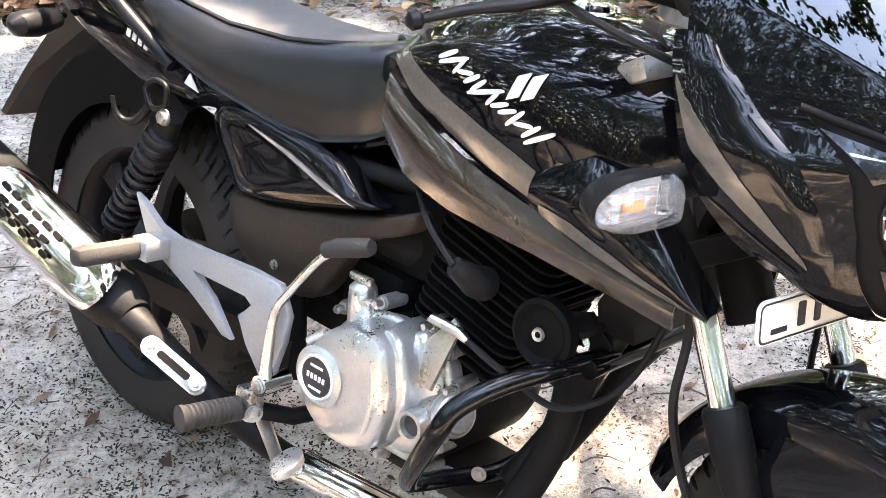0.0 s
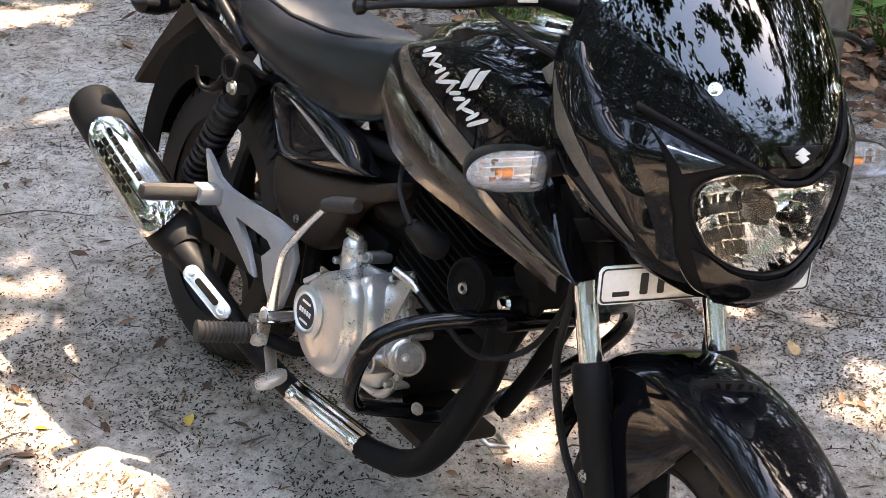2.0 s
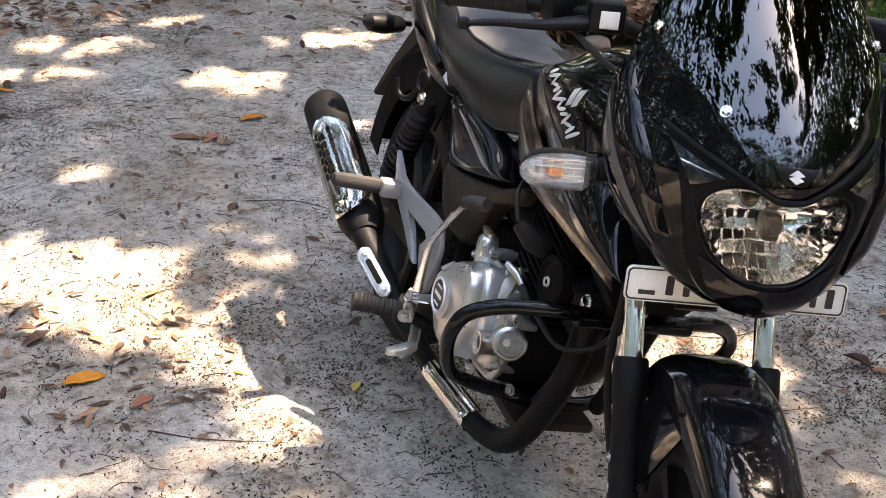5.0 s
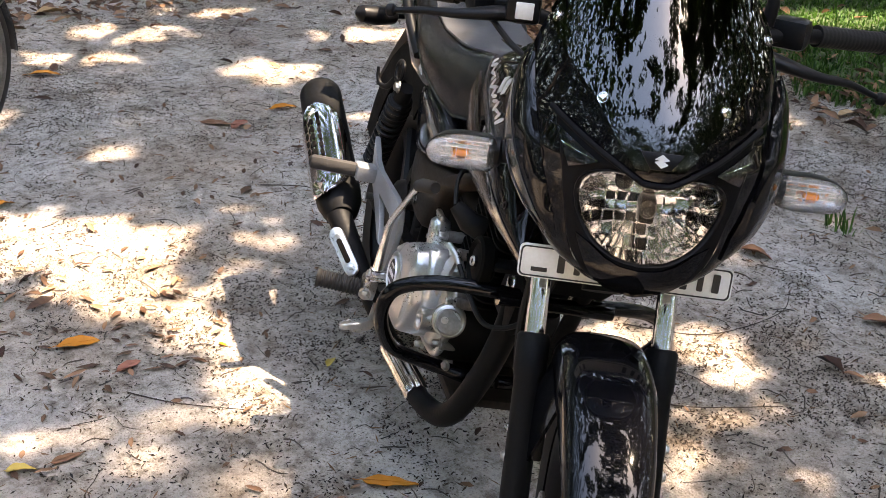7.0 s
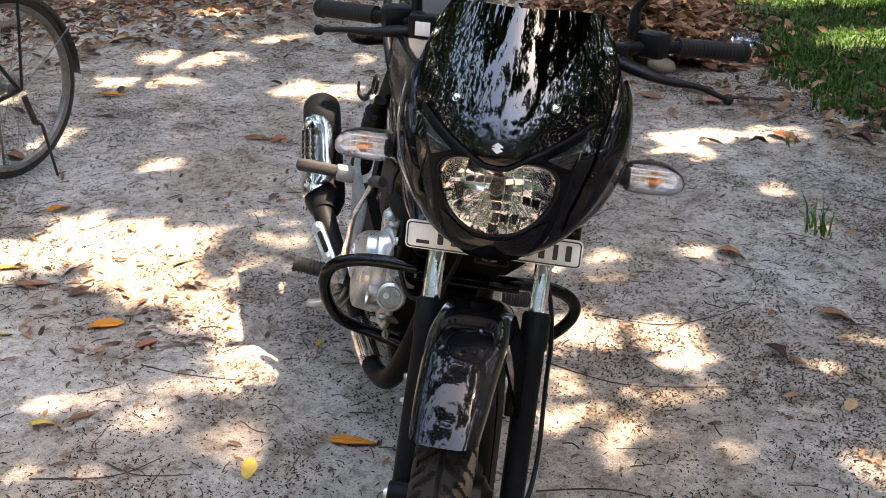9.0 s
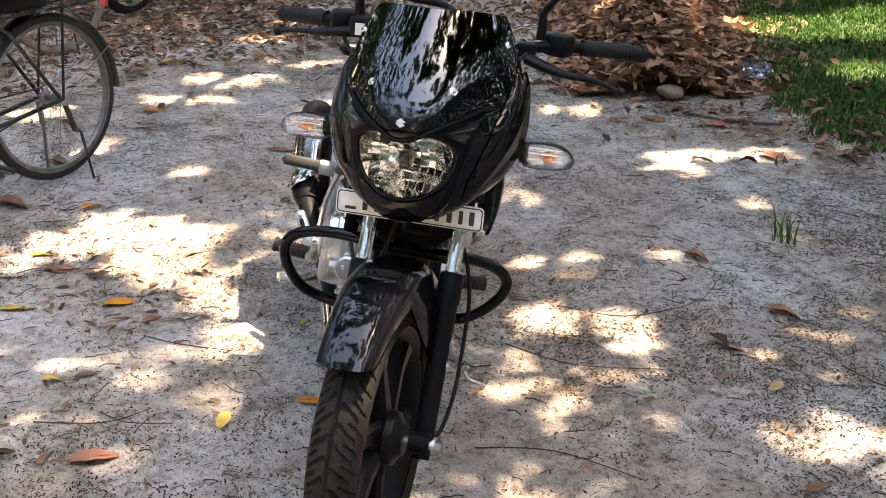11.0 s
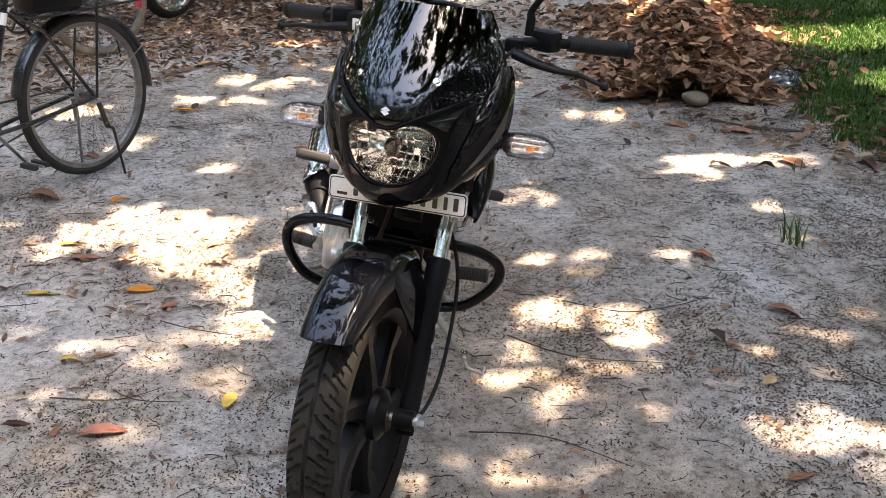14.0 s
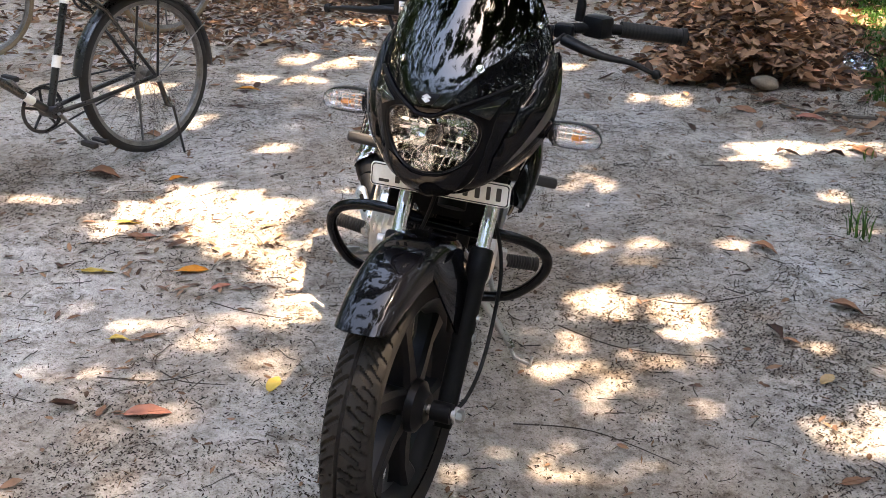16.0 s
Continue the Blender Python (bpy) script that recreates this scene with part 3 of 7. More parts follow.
def spline(rows):
    """A smooth curve through pairs (x, value), as a function; straight on beyond its ends."""
    x, y = np.array(rows, float).T
    n, h = len(x), np.diff(x)
    A, r = np.eye(n), np.zeros(n)
    for i in range(1, n - 1):
        A[i, i - 1:i + 2] = h[i - 1], 2 * (h[i - 1] + h[i]), h[i]
        r[i] = 6 * ((y[i + 1] - y[i]) / h[i] - (y[i] - y[i - 1]) / h[i - 1])
    m = np.linalg.solve(A, r).tolist()
    x, y, h = x.tolist(), y.tolist(), h.tolist()

    def value(t):
        t = max(x[0], min(x[-1], t))
        i = next((k for k in range(n - 2) if t <= x[k + 1]), n - 2)
        a, b = x[i + 1] - t, t - x[i]
        return (m[i] * a ** 3 + m[i + 1] * b ** 3) / (6 * h[i]) + (y[i] / h[i] - m[i] * h[i] / 6) * a + (y[i + 1] / h[i] - m[i + 1] * h[i] / 6) * b
    return value


# height: foremost point, rear edge and half width of the fairing
nose_x = spline([(0.730, 1.288), (0.745, 1.304), (0.765, 1.311), (0.790, 1.313), (0.840, 1.318), (0.880, 1.324), (0.915, 1.322), (0.967, 1.290), (1.030, 1.229), (1.092, 1.156)])
rear_x = spline([(0.730, 1.252), (0.765, 1.224), (0.800, 1.192), (0.840, 1.158), (0.880, 1.134), (0.920, 1.116), (0.970, 1.094), (1.030, 1.074), (1.092, 1.056)])
half_y = spline([(0.730, 0.066), (0.750, 0.102), (0.785, 0.138), (0.840, 0.171), (0.900, 0.180), (0.960, 0.172), (1.030, 0.148), (1.092, 0.112)])


def eased(z, rows, reach=0.020):
    """A table read with its corners rounded off."""
    reach = min(reach, max(0.0, min(z - rows[0][0], rows[-1][0] - z)))
    return sum(interp(z + reach * k / 4, rows) for k in range(-4, 5)) / 9


# the slanting edge of the screen, across which the body folds back
edge_u = lambda z: interp(z, [(0.9035, 0.155), (0.965, 0.465), (1.005, 0.79), (1.022, 0.93), (1.034, 0.99), (1.095, 0.99)])


def nose(u, z, out=0.0):
    """A point of the fairing: u across (-1..1), z up, pushed out along its normal."""
    def raw(u, z):
        xn, xr = nose_x(z), rear_x(z)
        fold = 0.042 * max(0.0, abs(u) - edge_u(z)) * min(1.0, max(0.0, (z - 0.893) / 0.03)) * (1 - abs(u) ** 6)
        return Vector((xr + (xn - xr) * max(0.0, 1 - abs(u) ** 1.75) ** 0.68 - fold, half_y(z) * u, z))
    p = raw(u, z)
    if out:
        e = 0.010
        uu = max(-0.97, min(0.97, u))
        zz = max(0.741, min(1.08, z))
        n = (raw(uu + e, zz) - raw(uu - e, zz)).cross(raw(uu, zz + e) - raw(uu, zz - e)).normalized()
        p = p + n * out
    return p


def star(poly, c, a):
    """Distance from c to the polygon's edge in direction a."""
    d, best = Vector((math.cos(a), math.sin(a))), None
    for i in range(len(poly)):
        p, q = Vector(poly[i]) - Vector(c), Vector(poly[(i + 1) % len(poly)]) - Vector(c)
        e = q - p
        den = d.x * e.y - d.y * e.x
        if abs(den) < 1e-12:
            continue
        t = (p.x * e.y - p.y * e.x) / den
        s = (p.x * d.y - p.y * d.x) / den
        if t > 0 and -1e-9 <= s <= 1 + 1e-9 and (best is None or t < best):
            best = t
    return best or 0.0


ZS = 6.0                                               # height is stretched so that angles are even
both = lambda half: half + [(-x, z) for x, z in half[::-1]]
LAMP = [(p.x / half_y(p.y), p.y * ZS) for p in cr([(y, z, 0) for y, z in both([(0.0, 0.775), (0.034, 0.779), (0.065, 0.797), (0.084, 0.825), (0.0915, 0.853), (0.087, 0.873), (0.071, 0.887), (0.045, 0.894), (0.022, 0.890), (0.0, 0.882)])], 4, True)]
BROWZ = [(0, 0.889), (0.09, 0.890), (0.18, 0.898), (0.26, 0.905), (0.50, 0.922), (0.735, 0.939), (0.80, 0.944), (1.0, 0.950)]
brow_z = lambda u: interp(abs(u), BROWZ)
BROW = [(u, z * ZS) for u, z in both([(0.0, 0.730), (0.95, 0.730), (1.0, 0.733), (1.0, 0.80), (1.0, 0.950), (0.80, 0.944), (0.735, 0.939), (0.50, 0.922), (0.26, 0.905), (0.18, 0.898), (0.09, 0.890), (0.0, 0.889)])]
MASK = [(u, z * ZS) for u, z in both([(0.0, 0.731), (0.60, 0.732), (0.70, 0.742), (0.675, 0.782), (0.615, 0.83), (0.625, 0.87), (0.665, 0.905), (0.735, 0.938), (0.50, 0.921), (0.26, 0.904), (0.18, 0.897), (0.09, 0.889), (0.0, 0.888)])]
LC = (0.0, 0.838 * ZS)


def ring_patch(inner, outer, k, off, n=180, centre=LC, shape=None):
    """A patch of the nose between two outlines (inner None: from the centre)."""
    bm = bmesh.new()
    rows = []
    for i in range(n):
        a = 2 * math.pi * (i + 0.5) / n
        r0, r1 = (star(inner, centre, a) if inner else 0.0), star(outer, centre, a)
        row = []
        for j in range(k + 1):
            f = j / k
            r = r0 + (r1 - r0) * f
            u, z = centre[0] + r * math.cos(a), (centre[1] + r * math.sin(a)) / ZS
            row.append(bm.verts.new(nose(max(-1, min(1, u)), z, shape(f) if shape else off)))
        rows.append(row)
    for i in range(n):
        A, B = rows[i], rows[(i + 1) % n]
        for j in range(k):
            bm.faces.new((A[j], A[j + 1], B[j + 1], B[j]))
    bmesh.ops.remove_doubles(bm, verts=bm.verts, dist=1e-5)
    return bm


def grid_patch(z0, z1, u0, u1, off, nu=44, nv=24, thick=0.003):
    return solid(lambda a, b: nose(u0 + (u1 - u0) * a, z0(u0 + (u1 - u0) * a) + (z1(u0 + (u1 - u0) * a) - z0(u0 + (u1 - u0) * a)) * b, off), nu, nv, thick)


cowl = part("nose_cowl", ring_patch(MASK, BROW, 14, 0.0), GLOSS, moto, "gloss black nose cowl with a dusty chin", FAIR)
part("lamp_surround", ring_patch(LAMP, MASK, 10, 0, shape=lambda f: 0.0035 * min(1.0, 6 * f) * min(1.0, 8 * (1 - f)) - 0.001), SURROUND, cowl, "satin black mask round the lamp", FAIR)
# the painted chin under the lamp
lamp_low = lambda u: interp(abs(u), [(0, 0.769), (0.20, 0.771), (0.33, 0.778), (0.46, 0.793), (0.55, 0.800)])
part("chin_panel", grid_patch(lambda u: 0.7250 + 0.010 * abs(u), lambda u: lamp_low(u), -0.55, 0.55, 0.0045, 40, 12, 0.004), GLOSS, cowl, "gloss chin panel mirroring the sand", FAIR)


def wing_at(sgn, a, b, out=0.0):
    """The flared side wing: a from the chin up to its top, b from its inner edge to the rear rim."""
    z = 0.776 + 0.205 * a
    inner = interp(a, [(0, 0.80), (0.15, 0.735), (0.35, 0.735), (0.6, 0.80), (0.85, 0.90), (1.0, 0.965)])
    u = inner + (1.0 - inner) * min(1.0, b / 0.8)
    lift = (0.0005 + 0.0075 * math.sin(0.5 * math.pi * min(1.0, b * 3.2))) * min(1.0, 7 * a + 0.05) * (0.35 + 0.65 * min(1.0, 9 * (1 - a)))
    p = nose(sgn * u, z, lift + out)
    tail = max(0.0, b - 0.8) / 0.2
    return p + Vector((-0.012 * tail, sgn * 0.002 * tail, -0.002 * tail))


for sgn in (-1, 1):
    part("side_wing", solid(lambda a, b, sgn=sgn: wing_at(sgn, a, b), 40, 22, 0.003), GLOSS, cowl, "gloss black flared side wing", FAIR)

    def blade(a, b, sgn=sgn):
        mid = interp(a, [(0, 0.80), (0.25, 0.66), (0.5, 0.46), (0.75, 0.27), (1.0, 0.09)])
        across = interp(a, [(0, 0.93), (0.3, 0.80), (0.6, 0.60), (1.0, 0.34)])
        wide = 0.105 * math.sin(math.pi * (0.06 + 0.9 * a)) ** 0.8
        return wing_at(sgn, mid + wide * (b - 0.5) * 1.3, across + wide * (0.5 - b) * 0.75, 0.0020)
    part("side_stripe", solid(blade, 36, 5, 0.0015), STRIPE, cowl, "graphite blade stripe", FAIR)

    def under(a, b, sgn=sgn):
        mid = interp(a, [(0, 0.43), (0.5, 0.22), (1.0, 0.03)])
        return wing_at(sgn, max(0.0, mid + 0.022 * (b - 0.5) * math.sin(math.pi * a)), 0.92 - 0.42 * a, 0.0018)
    part("under_stripe", solid(under, 24, 3, 0.0015), BROWN_TINT, cowl, "thin graphite pinstripe", FAIR)
part("lamp_rim", ring_patch([(u * 0.975, LC[1] + (z - LC[1]) * 0.975) for u, z in LAMP], [(u * 1.035, LC[1] + (z - LC[1]) * 1.035) for u, z in LAMP], 4, 0, shape=lambda f: -0.003 + 0.006 * math.sin(math.pi * f)), SATIN, cowl, "", FAIR)
lamp = part("headlamp", ring_patch(None, LAMP, 10, 0, shape=lambda f: 0.004 - 0.004 * f * f), LENS, moto, "clear headlamp lens over a faceted chrome reflector", FAIR)


def bowl():
    """Deep reflector behind the lens, pressed into rows of tilted facets."""
    bm = bmesh.new()
    rows, n, k = [], 220, 44
    for i in range(n):
        a = 2 * math.pi * (i + 0.5) / n
        r1 = star(LAMP, LC, a)
        row = []
        for j in range(k + 1):
            f = j / k
            u, z = r1 * f * math.cos(a), (LC[1] + r1 * f * math.sin(a)) / ZS
            depth = -0.066 * (1 - f ** 2.0) - 0.002
            y = u * half_y(z)
            cy, cz = math.floor(y / 0.0150 + 0.5), math.floor(z / 0.0125)
            turn = math.sin(cy * 12.9 + cz * 78.2) * 0.22
            tip = 0.34 + 0.16 * math.sin(cy * 39.3 + cz * 11.1)
            flute = (turn * (y - cy * 0.0150) - tip * (z - (cz + 0.5) * 0.0125)) * min(1, 5 * (1 - f))
            step = 0.006 if z > 0.855 and f < 0.93 else 0.0
            row.append(bm.verts.new(nose(u, z, 0.0) + Vector((1, 0, 0.0)) * (depth + flute + step)))
        rows.append(row)
    for i in range(n):
        A, B = rows[i], rows[(i + 1) % n]
        for j in range(k):
            bm.faces.new((A[j], A[j + 1], B[j + 1], B[j]))
    bmesh.ops.remove_doubles(bm, verts=bm.verts, dist=1e-5)
    return bm


part("reflector", bowl(), REFLECT, lamp, "mirror-bright faceted reflector", FAIR, flat=True)
part("bulb_shield", box((1.272, 0.0, 0.838), (0.030, 0.021, 0.034), bevel=0.005), SATIN, lamp, "dark bulb shield", FAIR)
part("bulb_cap", tube([(1.255, 0, 0.842), (1.292, 0, 0.842), (1.297, 0, 0.842)], (0.011, 0.011, 0.007), 20), SATIN, lamp, "dark bulb cap", FAIR)
part("pilot_bulb", tube([(1.265, -0.036, 0.876), (1.290, -0.036, 0.876), (1.293, -0.036, 0.876), (1.288, -0.036, 0.876)], (0.011, 0.011, 0.009, 0.006), 20), SATIN, lamp, "small round pilot lamp socket", FAIR)

# painted body behind the screen, and the smoked screen over it between two slanting edges
top_z = lambda u: 1.090 - 0.012 * abs(u) ** 4
part("screen_backing", grid_patch(lambda u: brow_z(u) - 0.0005, lambda u: 1.036 - 0.006 * abs(u), -1, 1, 0.0, 64, 20, 0.003), GLOSS, cowl, "gloss black panel under the screen", FAIR)
screen = part("windscreen", solid(lambda a, b: (lambda z: nose((2 * a - 1) * edge_u(z), z, 0.0040))(0.9035 + (top_z((2 * a - 1)) - 0.9035) * b), 56, 60, 0.0028), SMOKE, moto, "dark smoked acrylic windscreen", FAIR)
for sgn in (-1, 1):
    for y, z in ((0.073, 0.967), (0.136, 1.031)):
        u = sgn * y / half_y(z)
        p, q = nose(u, z, 0.004), nose(u, z, 0.02)
        part("screen_screw", bolt(p, q - p, 0.0056, 0.004), CHROME, screen, "bright screw head", FAIR)


def brow(a, b):
    u = (a * 2 - 1) * 0.735
    w = 0.0075 + 0.002 * abs(u)
    return nose(u, brow_z(u) - (1 - b) * w + 0.001, 0.003 + 0.0045 * math.sin(math.pi * b) ** 0.5)


part("brow_trim", solid(brow, 90, 6, 0.006), SURROUND, cowl, "satin black brow trim above the lamp", FAIR)
for sgn in (-1, 1):
    def pilot(a, b, sgn=sgn):
        """A wedge with its point towards the lamp."""
        P = [Vector(p) for p in ((0.690, 0.921), (0.375, 0.8985), (0.565, 0.882))]
        q = P[1] + ((P[0] + (P[2] - P[0]) * b) - P[1]) * (0.03 + 0.97 * a)
        return nose(sgn * q.x, q.y, 0.0052)
    part("pilot_lamp", solid(pilot, 12, 6, 0.002), WEDGE, cowl, "small clear wedge lamp", FAIR)

    # chrome strip laid on the wedge to give its white glint
    def slat(a, b, sgn=sgn):
        P = [Vector(p) for p in ((0.672, 0.914), (0.375, 0.8985), (0.60, 0.892))]
        q = P[1] + ((P[0] + (P[2] - P[0]) * (0.42 + 0.10 * b)) - P[1]) * (0.05 + 0.9 * a)
        return nose(sgn * q.x, q.y, 0.0066)
    part("pilot_glint", solid(slat, 10, 3, 0.0012), CHROME, cowl, "", FAIR)
# plain diamond mark in a dark cup on the nose
cm = nose(0, 0.9165, 0.0062)
part("mark_cup", prism([(-0.026, 0.010), (0.026, 0.010), (0.021, 0.002), (0.012, -0.011), (-0.012, -0.011), (-0.021, 0.002)], nose(0, 0.9165, 0.0045), (0, 1, 0), (-0.30, 0, 0.95), 0.003, bevel=0.001), SATIN, cowl, "", FAIR)
mk = bmesh.new()
prism([(-0.009, 0.0015), (0.0, 0.008), (0.009, 0.0015), (0.003, -0.0005), (0.008, -0.004), (0.0, -0.0085), (-0.009, -0.0015), (-0.003, 0.0005)], cm, (0, 1, 0), (-0.30, 0, 0.95), 0.003, mk)
part("nose_mark", mk, SILVERMARK, cowl, "small silver diamond mark", FAIR)

# number plate with its writing as bars
PX = Vector((-0.10, 0, 1)).normalized()
plate = part("number_plate", prism(rounded(0.288, 0.047, 0.008), (1.207, 0, 0.722), (0, 1, 0), PX, 0.003, bevel=0.0008), WHITEP, moto, "white number plate with a black border", LOWER)
rim = bmesh.new()
outer, inner = rounded(0.284, 0.043, 0.007), rounded(0.2795, 0.0385, 0.006)
for f in (0.0024,):
    A = [rim.verts.new(Vector((1.207, 0, 0.722)) + Vector((0, x, 0)) + PX * y + Vector((f, 0, 0))) for x, y in outer]
    B = [rim.verts.new(Vector((1.207, 0, 0.722)) + Vector((0, x, 0)) + PX * y + Vector((f, 0, 0))) for x, y in inner]
    for i in range(len(A)):
        rim.faces.new((A[i], A[(i + 1) % len(A)], B[(i + 1) % len(A)], B[i]))
part("plate_border", rim, INK, plate, "", LOWER)
for y, w in ((-0.086, 0.016), (-0.064, 0.014), (0.030, 0.016), (0.055, 0.016), (0.079, 0.016), (0.101, 0.013), (0.122, 0.016)):
    part("plate_bar", prism(rounded(w * 0.62, 0.026, 0.002), (1.2095, y, 0.7225), (0, 1, 0), PX, 0.0012), INK, plate, "", LOWER)
part("plate_bar", prism(rounded(0.022, 0.006, 0.001), (1.2095, -0.115, 0.711), (0, 1, 0), PX, 0.0012), INK, plate, "", LOWER)
part("plate_bracket", box((1.185, 0, 0.735), (0.035, 0.05, 0.012), bevel=0.002), MATTE, plate, "", LOWER)

# turn signals on rubber stalks
for sgn in (-1, 1):
    c = Vector((1.128, 0.240 * sgn, 0.837))
    edge = cr([(0, -0.045, 0.0235), (0, -0.030, 0.0262), (0, 0.0, 0.0270), (0, 0.026, 0.0235), (0, 0.043, 0.0125), (0, 0.050, -0.003), (0, 0.044, -0.0175), (0, 0.026, -0.0240), (0, -0.008, -0.0262), (0, -0.036, -0.0258), (0, -0.0465, -0.0205), (0, -0.0485, 0.002)], 4, True)
    rings = []
    for f, s in ((-0.045, 0.50), (-0.034, 0.82), (-0.012, 0.97), (-0.004, 1.0), (0.0, 1.0), (0.0, 0.975), (-0.008, 0.92), (-0.014, 0.70), (-0.017, 0.35)):
        rings.append([c + Vector((f, p.y * sgn * s, p.z * s * 0.90)) for p in edge])
    sig = part("turn_signal", loft(rings[:6], cap=False), SATIN, moto, "clear turn signal with an amber bulb on a black stalk", LOWER)
    L = []
    for f, s in ((0.0, 0.955), (0.012, 0.93), (0.021, 0.80), (0.025, 0.45), (0.0255, 0.02)):
        L.append([c + Vector((f, (p - c).y * s, (p - c).z * s)) for p in rings[4]])
    part("signal_reflector", loft([[c + Vector((-0.0172, (p - c).y * 0.02, (p - c).z * 0.02)) for p in rings[-1]]] + rings[5:][::-1], cap=False), SIGBODY, sig, "bright faceted reflector", LOWER)
    part("signal_back", loft(rings[:1] + [[c + Vector((-0.0455, (p - c).y * 0.1, (p - c).z * 0.1)) for p in rings[0]]]), SATIN, sig, "", LOWER)
    part("signal_lens", loft(L, cap=False), RIBBED, sig, "clear ribbed lens", LOWER)
    rb = bmesh.new()
    for i in range(6):
        y = (i - 2.5) * 0.0145
        h = 0.021 * math.sqrt(max(0, 1 - (y / 0.05) ** 2))
        box(c + Vector((-0.004, y * sgn, 0)), (0.012, 0.0008, 1.8 * h), rb)
    part("signal_ribs", rb, SIGBODY, sig, "", LOWER)
    hb = bmesh.new()
    for z, d in ((-0.016, 0.012), (-0.006, 0.014), (0.005, 0.014), (0.015, 0.012)):
        box(c + Vector((-0.006, -0.006 * sgn, z)), (d, 0.070, 0.0012), hb)
    part("signal_steps", hb, CHROME, sig, "", LOWER)
    part("signal_bulb", box(c + Vector((-0.004, 0.001 * sgn, -0.004)), (0.012, 0.022, 0.010), bevel=0.004), AMBER, sig, "amber bulb", LOWER)
    part("signal_stalk", tube([c + Vector((-0.016, -0.036 * sgn, 0)), c + Vector((-0.016, -0.052 * sgn, 0)), c + Vector((-0.016, -0.054 * sgn, 0)), c + Vector((-0.02, -0.080 * sgn, 0.002))], (0.019, 0.021, 0.0155, 0.0175), 20), SATIN, sig, "", LOWER)

# handlebar
for sgn in (-1, 1):
    bar = part("handlebar", tube([(0.965, 0.03 * sgn, 0.965), (0.965, 0.09 * sgn, 0.985), (0.945, 0.18 * sgn, 1.005), (0.915, 0.255 * sgn, 1.008), (0.845, 0.395 * sgn, 0.998)], 0.011, 16, curve=6), MATTE, moto, "black handlebar half", STEER)
    a, b = Vector((0.905, 0.268 * sgn, 1.008)), Vector((0.843, 0.390 * sgn, 0.998))
    k = [i / 72 for i in range(73)]
    rg = tube([a + (b - a) * f for f in k], [0.0185 if f > 0.93 else 0.0165 if i % 4 < 2 else 0.0162 for i, f in enumerate(k)], 16)
    part("grip", rg, GRIP, bar, "ribbed black rubber grip", STEER)
    part("switch_box", box((0.927, 0.225 * sgn, 1.012), (0.045, 0.055, 0.045), bevel=0.010, rot=Euler((0, 0, radians(-24 * sgn)))), SATIN, bar, "", STEER)
    ex, ez = (-0.012, 0.017) if sgn < 0 else (0.014, -0.020)       # how far the lever's tip stands off
    dn = 0.0 if sgn < 0 else 0.013
    part("lever", tube([(0.968 + dn, 0.175 * sgn, 1.000 - dn), (0.982 + ex * 0.2 + dn, 0.215 * sgn, 0.995 + ez * 0.2 - dn), (0.985 + ex * 0.45 + dn * 0.6, 0.26 * sgn, 0.985 + ez * 0.45 - dn * 0.6), (0.972 + ex * 0.75, 0.31 * sgn, 0.975 + ez * 0.75), (0.963 + ex * 0.95, 0.350 * sgn, 0.965 + ez * 0.95), (0.960 + ex, 0.362 * sgn, 0.962 + ez)], (0.0165, 0.0150, 0.0105, 0.0078, 0.0062, 0.006), 14, curve=5, squash=0.7), SATIN, bar, "black lever with a ball end", STEER)
    part("lever_ball", tube([(0.9615 + ex, 0.354 * sgn, 0.9635 + ez), (0.961 + ex, 0.358 * sgn, 0.9628 + ez), (0.9595 + ex, 0.366 * sgn, 0.9615 + ez), (0.959 + ex, 0.370 * sgn, 0.961 + ez)], (0.006, 0.0095, 0.0095, 0.005), 14), SATIN, bar, "", STEER)
    part("lever_clamp", box((0.955, 0.165 * sgn, 1.0), (0.032, 0.04, 0.030), bevel=0.007), SATIN, bar, "", STEER)
    part("mirror_stem", tube([(0.935, 0.188 * sgn, 1.02), (0.935, 0.190 * sgn, 1.05), (0.935, 0.192 * sgn, 1.075), (0.95, 0.23 * sgn, 1.118), (0.965, 0.30 * sgn, 1.15)], (0.010, 0.010, 0.0075, 0.006, 0.005), 12, curve=5), SATIN, bar, "", STEER)
tank_box = part("brake_reservoir", box((0.970, -0.168, 1.012), (0.046, 0.050, 0.042), bevel=0.006), SATIN, moto, "black brake fluid box with a pale label", STEER)
part("instrument_cluster", box((1.02, 0, 1.005), (0.06, 0.20, 0.07), bevel=0.02, rot=Euler((0, radians(-35), 0))), SATIN, moto, "black instrument housing behind the screen", STEER)
part("reservoir_label", box((0.9945, -0.166, 1.010), (0.003, 0.026, 0.024), bevel=0.001), WHITEP, tank_box, "pale printed label", STEER)


# ---- tank ----
TANK = [  # x, top, half width, height of the widest point, lower edge
    (0.530, 0.822, 0.070, 0.790, 0.770), (0.560, 0.845, 0.088, 0.792, 0.768), (0.610, 0.876, 0.108, 0.797, 0.768), (0.680, 0.904, 0.126, 0.800, 0.758), (0.780, 0.923, 0.142, 0.800, 0.730),
    (0.880, 0.926, 0.148, 0.797, 0.708), (0.960, 0.922, 0.140, 0.795, 0.692), (1.020, 0.910, 0.112, 0.795, 0.690), (1.055, 0.890, 0.060, 0.790, 0.700)]


